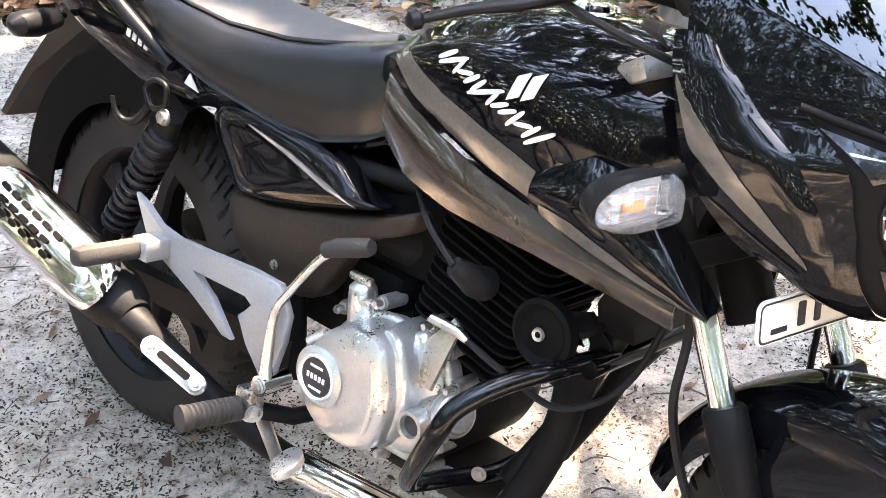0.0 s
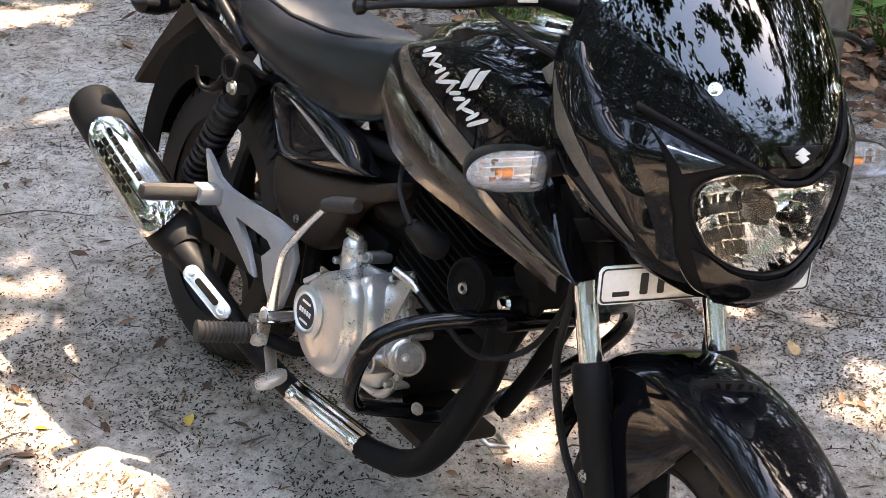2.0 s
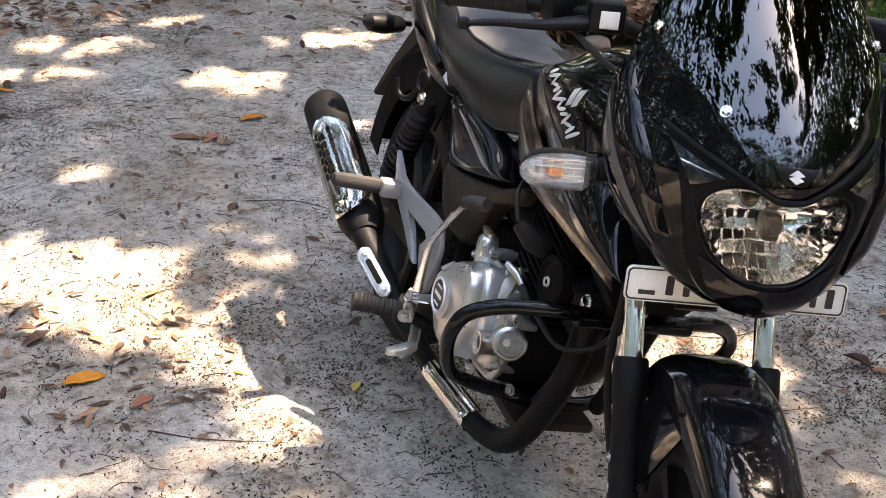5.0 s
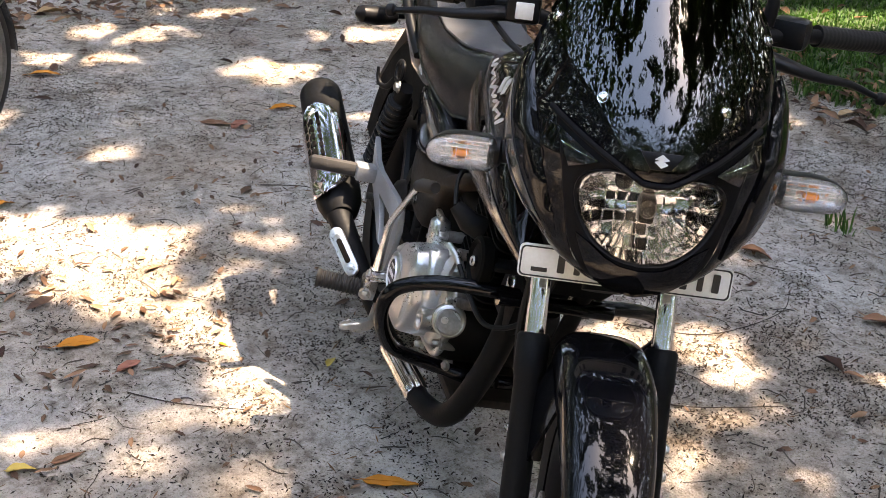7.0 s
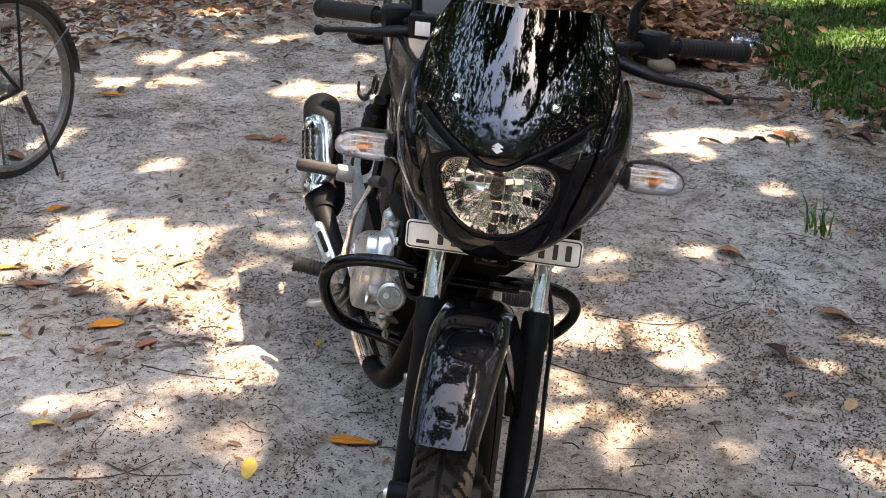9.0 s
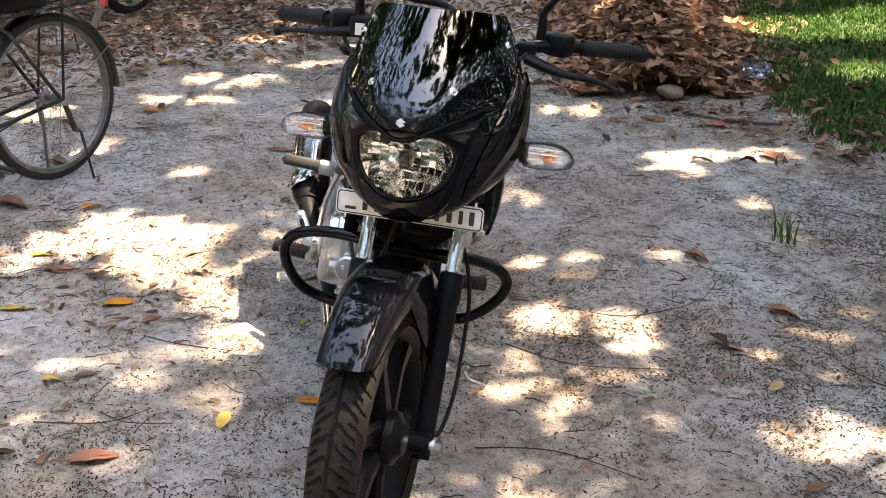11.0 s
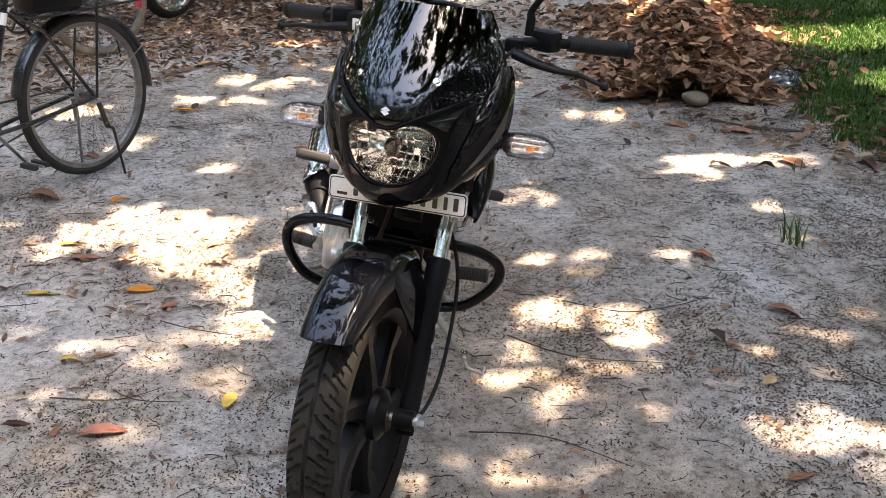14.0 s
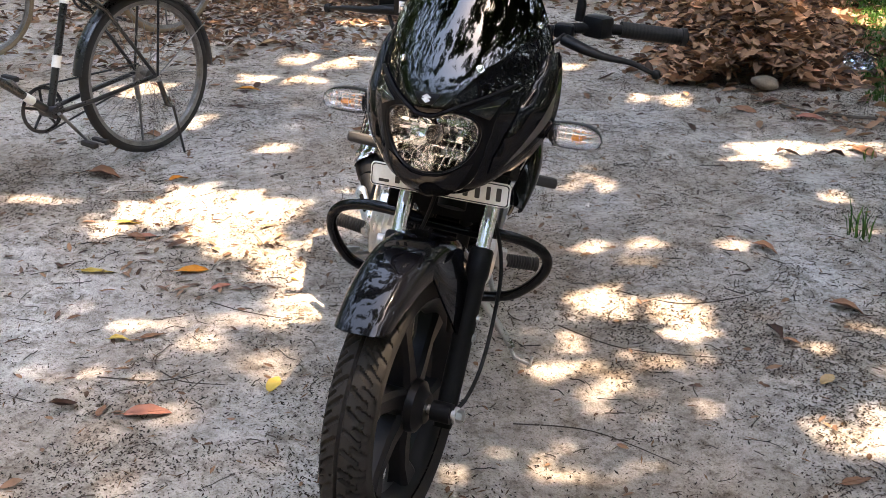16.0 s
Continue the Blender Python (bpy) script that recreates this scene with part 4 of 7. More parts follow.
def tank_half(x):
    zt, w, zm, zb = (eased(x, [(r[0], r[k]) for r in TANK], 0.035) for k in (1, 2, 3, 4))
    return cr([(0, 0.0, zt), (0, 0.42 * w, zt - 0.007), (0, 0.76 * w, zt - 0.034), (0, 0.97 * w, (zm + zt) / 2 - 0.004), (0, w, zm - 0.01), (0, 0.93 * w, zb + 0.008), (0, 0.86 * w, zb), (0, 0.4 * w, zb), (0, 0.0, zb)], 5)


def tank_side(x, z):
    """Half width of the tank at a place on its flank."""
    h = tank_half(x)
    for a, b in zip(h, h[1:]):
        if a.z >= z >= b.z and a.z > b.z:
            return a.y + (b.y - a.y) * (a.z - z) / (a.z - b.z)
    return h[26].y


rings = []
for i in range(41):
    x = 0.530 + 0.525 * i / 40
    h = tank_half(x)
    rings.append([(x, p.y, p.z) for p in h] + [(x, -p.y, p.z) for p in h[-2:0:-1]])
tank = part("fuel_tank", loft(rings), GLOSS, moto, "gloss black fuel tank with silver script")
part("filler_cap", lathe([(0.0, 0.012), (0.026, 0.012), (0.034, 0.008), (0.036, 0.0), (0.0, 0.0)], 40, "z", (0.80, 0, 0.922)), CHROME, tank, "chrome filler cap")
EDGE = [(0.575, 0.838), (0.590, 0.812), (0.640, 0.782), (0.70, 0.757), (0.78, 0.734), (0.86, 0.716), (0.95, 0.697), (1.03, 0.683), (1.095, 0.668)]
for sgn in (-1, 1):
    def stripe(a, b, sgn=sgn):
        x = 0.580 + 0.40 * a
        lo = interp(x, EDGE) + 0.004
        z = lo + 0.030 * b * (0.5 + 0.9 * math.sin(math.pi * min(1, 0.15 + a * 0.8)))
        return (x, sgn * (tank_side(x, z) + 0.0022), z)
    part("tank_stripe", solid(stripe, 40, 5, 0.0015), STRIPE, tank, "graphite stripe along the tank")

    def scoop(a, b, sgn=sgn):
        x = 0.865 + 0.235 * a
        top = interp(a, [(0, 0.755), (0.3, 0.795), (0.55, 0.785), (0.8, 0.735), (1, 0.672)])
        lo = interp(a, [(0, 0.715), (0.5, 0.688), (1, 0.664)])
        z = lo + (top - lo) * b
        y = 0.143 + 0.018 * math.sin(math.pi * min(1, a * 0.9 + 0.05)) + 0.008 * math.sin(math.pi * b) - 0.012 * a * a - 0.03 * b * b * a
        return (x, sgn * y, z)
    sc = part("tank_scoop", solid(scoop, 28, 14, 0.006), GLOSS, moto, "gloss black tank scoop ending in a point")

    def scoop_line(a, b, sgn=sgn):
        q = Vector(scoop(0.08 + 0.90 * a, 0.05 + 0.20 * b * (1 - 0.75 * a)))
        return q + Vector((0, sgn * 0.0022, 0))
    part("scoop_stripe", solid(scoop_line, 26, 3, 0.0015), STRIPE, sc, "graphite stripe with a red tip")
    part("scoop_screw", bolt((1.02, sgn * 0.158, 0.715), (0, sgn, 0), 0.0045, 0.003), SATIN, sc, "")

    def trim(a, b, sgn=sgn):
        x0 = 0.600 + 0.455 * a
        up = interp(x0, EDGE) - 0.004
        dn = interp(a, [(0, 0.725), (0.12, 0.684), (0.3, 0.668), (0.6, 0.660), (0.85, 0.645), (1, 0.632)])
        z = up + (dn - up) * (1 - b)
        return (x0, sgn * (0.118 + 0.022 * math.sin(math.pi * min(1, a * 1.0)) + 0.006 * math.sin(math.pi * b)), z)
    # black trim; the mirrored sand is in its brown tint
    part("tank_trim", solid(trim, 36, 8, 0.005), BROWN_TINT, moto, "dusty black trim below the tank, sand reflection in its colour")
    # the script, as plain slanted strokes, and a diamond mark
    for k, ln in enumerate((0.030, 0.048, 0.022, 0.024, 0.026, 0.026, 0.056, 0.022, 0.026, 0.026, 0.030, 0.026, 0.028, 0.044)):
        x, z = 0.697 + 0.0128 * k, 0.848 - 0.0042 * k

        def stroke(a, b, x=x, z=z, ln=ln, sgn=sgn, k=k):
            turn = 0.010 * (a - 0.5) * math.sin(k * 2.4)
            wide = 0.0026 + 0.0034 * math.sin(math.pi * a) ** 0.4
            px = x + ln * (a - 0.5) * 0.95 + (turn + wide * (b - 0.5)) * 0.45
            pz = z + ln * (a - 0.5) * 0.45 - (turn + wide * (b - 0.5)) * 0.9
            return (px, sgn * (tank_side(px, pz) + 0.0022), pz)
        part("script_stroke", solid(stroke, 10, 2, 0.0012), SILVERMARK, tank, "")
    for dx, dz in ((0, 0), (0.021, 0.004)):
        def diamond(a, b, dx=dx, dz=dz, sgn=sgn):
            px, pz = 0.806 + dx + 0.018 * a + 0.010 * b, 0.836 + dz + 0.008 * a + 0.030 * b - 0.014
            return (px, sgn * (tank_side(px, pz) + 0.0024), pz)
        part("diamond_mark", solid(diamond, 4, 4, 0.0012), SILVERMARK, tank, "")


def pad(outline, y0, depth, sgn, dome=1.0, n=6, prof=((1.0, 0.0), (0.975, 0.45), (0.93, 0.7), (0.8, 0.88), (0.55, 0.97), (0.25, 1.0))):
    """A domed cover: an outline in x and z at y0, swelling outwards by depth, with a skirt inwards."""
    P = cr([(x, 0, z) for x, z in outline], n, True)
    c = sum(P, Vector()) / len(P)
    rings = [[Vector((p.x, sgn * (y0 - 0.02), p.z)) for p in P]]
    for s, d in prof:
        rings.append([Vector((c.x + (p.x - c.x) * s, sgn * (y0 + depth * d * dome), c.z + (p.z - c.z) * s)) for p in P])
    return loft(rings)


for sgn in (-1, 1):
    part("side_cover", pad([(0.255, 0.655), (0.31, 0.684), (0.43, 0.678), (0.52, 0.664), (0.575, 0.632), (0.615, 0.622), (0.56, 0.604), (0.44, 0.572), (0.335, 0.556), (0.295, 0.590)], 0.108, 0.022, sgn), GLOSS, moto, "gloss black side cover below the seat")
    part("side_cover_spear", tube([(0.36, 0.134 * sgn, 0.668), (0.45, 0.137 * sgn, 0.652), (0.53, 0.131 * sgn, 0.626), (0.575, 0.122 * sgn, 0.612)], (0.003, 0.006, 0.008, 0.002), 10, squash=0.4), STRIPE, moto, "graphite spear on the side cover")
    lp = part("lower_cover", pad([(0.30, 0.545), (0.42, 0.562), (0.60, 0.606), (0.665, 0.632), (0.66, 0.602), (0.575, 0.556), (0.505, 0.452), (0.40, 0.438), (0.32, 0.468)], 0.098, 0.020, sgn), DUSTY, moto, "dusty black lower cover")
    part("cover_screw", bolt((0.424, 0.1185 * sgn, 0.475), (0, sgn, 0), 0.006, 0.004), STEEL, lp, "")
    # slim tail panel
    part("tail_panel", loft([[Vector((x, sgn * y, z)) for y, z in ((w, zt), (w + 0.012, (zt + zb) / 2), (w, zb), (w - 0.03, zb + 0.004), (w - 0.03, zt - 0.004))]
                             for x, w, zt, zb in ((0.32, 0.098, 0.70, 0.665), (0.20, 0.106, 0.725, 0.655), (0.05, 0.104, 0.755, 0.655), (-0.12, 0.094, 0.785, 0.690), (-0.28, 0.075, 0.805, 0.735), (-0.36, 0.05, 0.81, 0.765))]), GLOSS, moto, "gloss black tail panel")
part("tail_mark", prism([(0, 0), (0.035, -0.006), (0.012, 0.018)], (0.185, -0.1195, 0.683), (1, 0, 0), (0, 0, 1), 0.002), SILVERMARK, moto, "small silver wedge mark")
for k in range(4):
    part("tail_bar", box((0.03 + k * 0.016, -0.1175, 0.725 - k * 0.0035), (0.010, 0.0015, 0.012), rot=Euler((0, radians(12), 0))), SILVERMARK, moto, "")

# seat
SEATT = [(0.600, 0.800, 0.035, 0.730), (0.585, 0.822, 0.070, 0.712), (0.545, 0.826, 0.095, 0.690), (0.48, 0.812, 0.112, 0.672), (0.38, 0.797, 0.125, 0.676), (0.26, 0.793, 0.134, 0.695),
         (0.14, 0.802, 0.130, 0.720), (0.06, 0.822, 0.118, 0.745), (-0.05, 0.842, 0.108, 0.770), (-0.20, 0.850, 0.092, 0.790), (-0.30, 0.845, 0.065, 0.800)]


def seat_half(r):
    x, zt, w, zb = r
    return cr([(x, 0, zt), (x, 0.55 * w, zt - 0.001), (x, 0.80 * w, zt - 0.008), (x, 0.93 * w, zt - 0.026), (x, w, zb + (zt - zb) * 0.42), (x, 0.97 * w, zb + 0.012), (x, 0.90 * w, zb), (x, 0, zb)], 4)


rings = []
for a, b in zip(SEATT, SEATT[1:]):
    for f in (0.0, 0.25, 0.5, 0.75):
        s = f * f * (3 - 2 * f) * 0.4 + f * 0.6
        h = seat_half([p + (q - p) * s for p, q in zip(a, b)])
        rings.append([p for p in h] + [Vector((p.x, -p.y, p.z)) for p in h[-2:0:-1]])
seat = part("seat", loft(rings), SEAT, moto, "smooth black vinyl seat with worn sheen")


def seat_top(a, b):
    x = 0.50 - 0.74 * a
    k = [(r[0], r[1]) for r in SEATT[::-1]]
    kw = [(r[0], r[2]) for r in SEATT[::-1]]
    f = b * 2 - 1
    return (x, f * 0.76 * interp(x, kw) * (1 - 0.9 * max(0, 0.06 - a) / 0.06), interp(x, k) + 0.003 - 0.007 * abs(f) ** 3)


part("seat_top", solid(seat_top, 40, 14, 0.004), LEATHER, seat, "grey textured seat top")
for f in (0.0, 1.0):
    part("seam", tube([Vector(seat_top(i / 24, f)) + Vector((0, 0, 0.0005)) for i in range(25)], 0.0022, 8), INK, seat, "")

# rear mudguard, plate carrier, tail lamp, grab rail, rear signals
def hugger(a, b):
    t = radians(64 + 108 * a)
    f = b * 2 - 1
    w = 0.078
    r = 0.345 + 0.05 * math.sin(math.pi * a) * 0.5 - 0.10 * max(0, abs(f) - 0.62) / 0.38
    return (r * math.cos(t), w * max(-1, min(1, f * 1.5)), 0.303 + r * math.sin(t) + 0.02)


part("rear_mudguard", solid(hugger, 30, 18, 0.004), DEEP_BLACK, moto, "dusty dark rear mudguard over the tyre")
part("plate_carrier", loft([[Vector(p) for p in ring] for ring in (
    [(-0.28, -0.045, 0.70), (-0.28, 0.045, 0.70), (-0.18, 0.045, 0.70), (-0.18, -0.045, 0.70)], [(-0.40, -0.052, 0.56), (-0.40, 0.052, 0.56), (-0.37, 0.052, 0.56), (-0.37, -0.052, 0.56)],
    [(-0.482, -0.054, 0.455), (-0.482, 0.054, 0.455), (-0.466, 0.054, 0.450), (-0.466, -0.054, 0.450)])]), FLAP, moto, "brown dusty rear plate carrier")
part("tail_lamp", box((-0.36, 0, 0.775), (0.07, 0.09, 0.05), bevel=0.015), RED, moto, "red tail lamp")
for sgn in (-1, 1):
    rs = part("rear_signal", tube([(-0.215, 0.085 * sgn, 0.700), (-0.21, 0.105 * sgn, 0.699), (-0.195, 0.120 * sgn, 0.698), (-0.172, 0.165 * sgn, 0.697), (-0.162, 0.200 * sgn, 0.697), (-0.160, 0.215 * sgn, 0.697)], (0.008, 0.009, 0.024, 0.030, 0.025, 0.006), 22, squash=0.78), SATIN, moto, "black rear turn signal housing")
    part("signal_lens", tube([(-0.204, 0.13 * sgn, 0.698), (-0.194, 0.165 * sgn, 0.697), (-0.185, 0.203 * sgn, 0.697)], (0.018, 0.021, 0.014), 16, squash=0.78), LENS, rs, "")
    part("grab_rail", tube([(0.15, 0.118 * sgn, 0.70), (0.02, 0.138 * sgn, 0.775), (-0.15, 0.130 * sgn, 0.845), (-0.30, 0.095 * sgn, 0.86), (-0.36, 0.045 * sgn, 0.855), (-0.37, 0.0, 0.85)], 0.011, 14, curve=6), SATIN, moto, "satin black grab rail")
hook = part("foot_rail_hook", tube([(0.178, -0.150, 0.680), (0.155, -0.152, 0.682), (0.136, -0.153, 0.666), (0.152, -0.154, 0.640), (0.178, -0.150, 0.646), (0.184, -0.150, 0.668)], 0.0042, 10, curve=6, closed=True), SATIN, moto, "black wire guard loop beside the seat")
part("guard_hook", tube([(0.15, -0.155, 0.640), (0.132, -0.163, 0.615), (0.115, -0.174, 0.610), (0.102, -0.182, 0.622), (0.098, -0.186, 0.645)], (0.007, 0.007, 0.0055, 0.0045, 0.003), 10, curve=6), SATIN, hook, "")

# twin shock absorbers
for sgn in (-1, 1):
    T, B = Vector((0.185, 0.135 * sgn, 0.632)), Vector((0.03, 0.130 * sgn, 0.385))
    d = B - T
    sh = part("shock_absorber", tube([T, T + d * 0.12, T + d * 0.13, T + d * 0.35, T + d * 0.36, T + d * 0.98, B], (0.016, 0.02, 0.026, 0.026, 0.012, 0.013, 0.016), 20), MATTE, moto, "black gas shock absorber")
    sx = d.normalized().cross(Vector((0, 1, 0))).normalized()
    sy = d.normalized().cross(sx)
    part("spring", tube([T + d * (0.14 + 0.78 * i / 180) + (sx * math.cos(i / 180 * 2 * math.pi * 12) + sy * math.sin(i / 180 * 2 * math.pi * 12)) * 0.025 for i in range(181)], 0.0048, 8), SATIN, sh, "coiled black spring")
    part("shock_bolt", bolt(T + Vector((0, 0.016 * sgn, 0)), (0, sgn, 0), 0.010, 0.01), STEEL, sh, "")
    part("canister", tube([T + Vector((-0.035, 0, -0.02)), T + Vector((-0.085, 0, -0.10))], 0.016, 18), SATIN, sh, "")
    part("swing_arm", loft([[Vector((x, sgn * (0.088 + a * 0.014), z + b * h)) for a, b in ((-1, -1), (1, -1), (1, 1), (-1, 1))] for x, z, h in ((0.46, 0.330, 0.030), (0.30, 0.325, 0.024), (0.08, 0.310, 0.022), (-0.04, 0.303, 0.026), (-0.07, 0.302, 0.018))]), MATTE, moto, "black swing arm")
part("chain_case", loft([[Vector((x, y, z + b * h)) for y, b in ((0.105, -1), (0.125, -1), (0.125, 1), (0.105, 1))] for x, z, h in ((0.52, 0.345, 0.05), (0.25, 0.33, 0.045), (0.0, 0.31, 0.075), (-0.08, 0.305, 0.05))]), MATTE, moto, "black chain case")

# frame tubes
for sgn in (-1, 1):
    part("frame_tube", tube([(1.04, 0.02 * sgn, 0.80), (0.99, 0.035 * sgn, 0.66), (0.945, 0.045 * sgn, 0.54), (0.90, 0.05 * sgn, 0.42), (0.85, 0.055 * sgn, 0.32)], 0.015, 14, curve=5), MATTE, moto, "black down tube")
    part("frame_tube", tube([(0.95, 0.03 * sgn, 0.72), (0.70, 0.06 * sgn, 0.665), (0.50, 0.075 * sgn, 0.65), (0.20, 0.085 * sgn, 0.68), (-0.15, 0.07 * sgn, 0.72)], 0.014, 14, curve=5), MATTE, moto, "black seat rail")
    part("frame_tube", tube([(0.50, 0.075 * sgn, 0.65), (0.44, 0.08 * sgn, 0.48), (0.46, 0.085 * sgn, 0.30)], 0.016, 14, curve=5), MATTE, moto, "black seat post tube")
part("steering_head", tube([AXIS_P + AXIS_D * 0.08, AXIS_P + AXIS_D * 0.30], 0.03, 24), MATTE, moto, "black steering head")
part("inner_guard", loft([[Vector((x, w * a, z)) for a in (-1, -0.5, 0.5, 1)] + [Vector((x - 0.05, w * a, z)) for a in (1, 0.5, -0.5, -1)] for x, w, z in ((1.06, 0.10, 0.79), (1.04, 0.11, 0.70), (1.00, 0.10, 0.62), (0.985, 0.06, 0.57))]), MATTE, moto, "black inner guard between tank and fork")

# ---- engine ----
case = part("crankcase", loft([[Vector((c[0] + r * math.cos(t) * sx, y, c[1] + r * math.sin(t) * sz)) for t in (2 * math.pi * i / 40 for i in range(40))]
                               for y, r, sx, sz in ((0.125, 0.06, 1.2, 1), (0.115, 0.095, 1.2, 1.0), (0.08, 0.102, 1.25, 1.0), (-0.07, 0.104, 1.25, 1.0), (-0.095, 0.098, 1.2, 1.0)) for c in ((0.648, 0.368),)]), MATTE, moto, "dark cast engine case, dusty near the bottom")
COVER = [(0.545, 0.350), (0.545, 0.392), (0.575, 0.440), (0.620, 0.470), (0.668, 0.478), (0.705, 0.462), (0.728, 0.428), (0.742, 0.392), (0.735, 0.352), (0.705, 0.316), (0.660, 0.296), (0.605, 0.295), (0.565, 0.315)]
FLAT = ((1.0, 0.0), (0.99, 0.45), (0.965, 0.75), (0.93, 0.90), (0.86, 0.96), (0.5, 1.0), (0.25, 1.0))
cover = part("clutch_cover", pad([(x if x < 0.68 else 0.68 + (x - 0.68) * 0.55, z) for x, z in COVER], 0.100, 0.068, -1, prof=FLAT), ALLOY, moto, "rounded silver clutch cover")
part("cover_ring", lathe([(0.040, -0.164), (0.044, -0.171), (0.036, -0.175), (0.030, -0.172)], 48, "y", (0.592, 0, 0.383), closed=True), ALLOY, cover, "")
part("cover_badge", lathe([(0.0, -0.1745), (0.028, -0.1745), (0.030, -0.171), (0.030, -0.160)], 44, "y", (0.592, 0, 0.383)), INK, cover, "round black badge")
part("badge_rim", lathe([(0.028, -0.174), (0.031, -0.177), (0.0325, -0.172)], 44, "y", (0.592, 0, 0.383), closed=True), SILVERMARK, cover, "")
for k in range(5):
    part("badge_bar", box((0.577 + 0.0075 * k, -0.1756, 0.383), (0.0042, 0.0015, 0.0075)), SILVERMARK, cover, "")
for z in (0.366, 0.399):
    part("badge_bar", box((0.592, -0.1756, z), (0.024, 0.0015, 0.0032)), SILVERMARK, cover, "")
for a, b in (((0.648, 0.440), (0.668, 0.468)), ((0.558, 0.420), (0.578, 0.440)), ((0.640, 0.335), (0.655, 0.312)), ((0.565, 0.345), (0.550, 0.330)), ((0.650, 0.390), (0.675, 0.380))):
    part("cover_rib", tube([(a[0], -0.163, a[1]), (b[0], -0.154, b[1])], 0.0060, 10), ALLOY, cover, "")
part("cover_step", pad([(0.64, 0.315), (0.655, 0.40), (0.668, 0.480), (0.692, 0.478), (0.710, 0.455), (0.722, 0.420), (0.724, 0.380), (0.714, 0.345), (0.695, 0.318), (0.668, 0.306)], 0.092, 0.052, -1, prof=FLAT), ALLOY, cover, "")
part("cover_ridge", tube([(0.664, -0.158, 0.462), (0.682, -0.163, 0.425), (0.690, -0.164, 0.385), (0.684, -0.163, 0.345), (0.665, -0.158, 0.312)], (0.003, 0.0055, 0.006, 0.0055, 0.003), 10, curve=5), ALLOY, cover, "")
part("cover_lip", tube([(x, -0.101, z) for x, z in COVER[:6]] + [(0.735, -0.096, 0.465), (0.757, -0.094, 0.43), (0.767, -0.094, 0.39), (0.756, -0.094, 0.335), (0.725, -0.095, 0.297)] + [(x, -0.101, z) for x, z in COVER[10:]], 0.0075, 10, curve=5, closed=True), ALLOY, cover, "")
part("filler_boss", tube([(0.672, -0.118, 0.318), (0.678, -0.126, 0.335), (0.683, -0.131, 0.351), (0.6835, -0.1315, 0.353)], (0.022, 0.019, 0.0205, 0.018), 28), ALLOY, cover, "")
# dark disc drawn for the shade inside the boss's opening
part("boss_hole", tube([(0.683, -0.131, 0.350), (0.6845, -0.1325, 0.3545)], 0.0145, 24), INK, cover, "dark disc for the shaded opening in the cast boss")
part("cover_extension", pad([(0.665, 0.300), (0.66, 0.40), (0.69, 0.475), (0.720, 0.482), (0.742, 0.457), (0.757, 0.425), (0.760, 0.390), (0.748, 0.345), (0.720, 0.304)], 0.088, 0.026, -1), ALLOY, cover, "")
part("sight_glass", lathe([(0.0, -0.138), (0.014, -0.138), (0.016, -0.147), (0.021, -0.147), (0.022, -0.10)], 32, "y", (0.742, 0, 0.371)), STEEL, cover, "oil level window in a steel rim")
part("sight_pane", lathe([(0.0, -0.1395), (0.0150, -0.1395)], 28, "y", (0.742, 0, 0.371)), INK, cover, "")
for x, z in ((0.555, 0.455), (0.625, 0.490), (0.715, 0.495), (0.748, 0.468), (0.768, 0.425), (0.758, 0.335), (0.735, 0.285), (0.665, 0.280), (0.590, 0.275), (0.545, 0.310)):
    part("case_bolt", bolt((x, -0.098, z), (0, -1, 0), 0.0065, 0.016), STEEL, case, "")
    part("bolt_boss", tube([(x, -0.06, z), (x, -0.099, z)], 0.011, 14), CASE, case, "")
# dark blocks added to stop bright ground showing through behind the engine
part("gap_block", box((0.57, 0, 0.585), (0.26, 0.13, 0.13), bevel=0.02), DEEP_BLACK, moto, "black block added to close the gap behind the engine")
part("gap_block_low", box((0.575, 0.0, 0.475), (0.12, 0.15, 0.10), bevel=0.02), DEEP_BLACK, moto, "")
# oil filler and clutch arm
part("oil_filler", tube([(0.600, -0.098, 0.44), (0.597, -0.108, 0.485), (0.596, -0.110, 0.505), (0.596, -0.110, 0.512)], (0.026, 0.021, 0.019, 0.012), 24), ALLOY, cover, "")
part("filler_knob", box((0.594, -0.113, 0.517), (0.042, 0.011, 0.012), bevel=0.004), STEEL, cover, "")
part("clutch_arm", prism([(-0.012, -0.05), (0.012, -0.052), (0.016, 0.0), (0.028, 0.045), (0.012, 0.055), (-0.02, 0.01)], (0.748, -0.122, 0.475), (1, 0, 0), (0.1, 0.1, 1), 0.006, bevel=0.002), STEEL, cover, "clutch arm with a cable end")
part("cable_end", tube([(0.735, -0.128, 0.520), (0.775, -0.120, 0.515), (0.79, -0.118, 0.508)], (0.006, 0.0075, 0.005), 12), STEEL, cover, "")
part("clutch_cable", tube([(0.79, -0.118, 0.508), (0.86, -0.11, 0.485), (0.93, -0.09, 0.47), (0.99, -0.05, 0.53), (1.02, -0.03, 0.70), (1.0, -0.02, 0.85)], 0.0045, 8, curve=8), GRIP, moto, "black clutch cable")
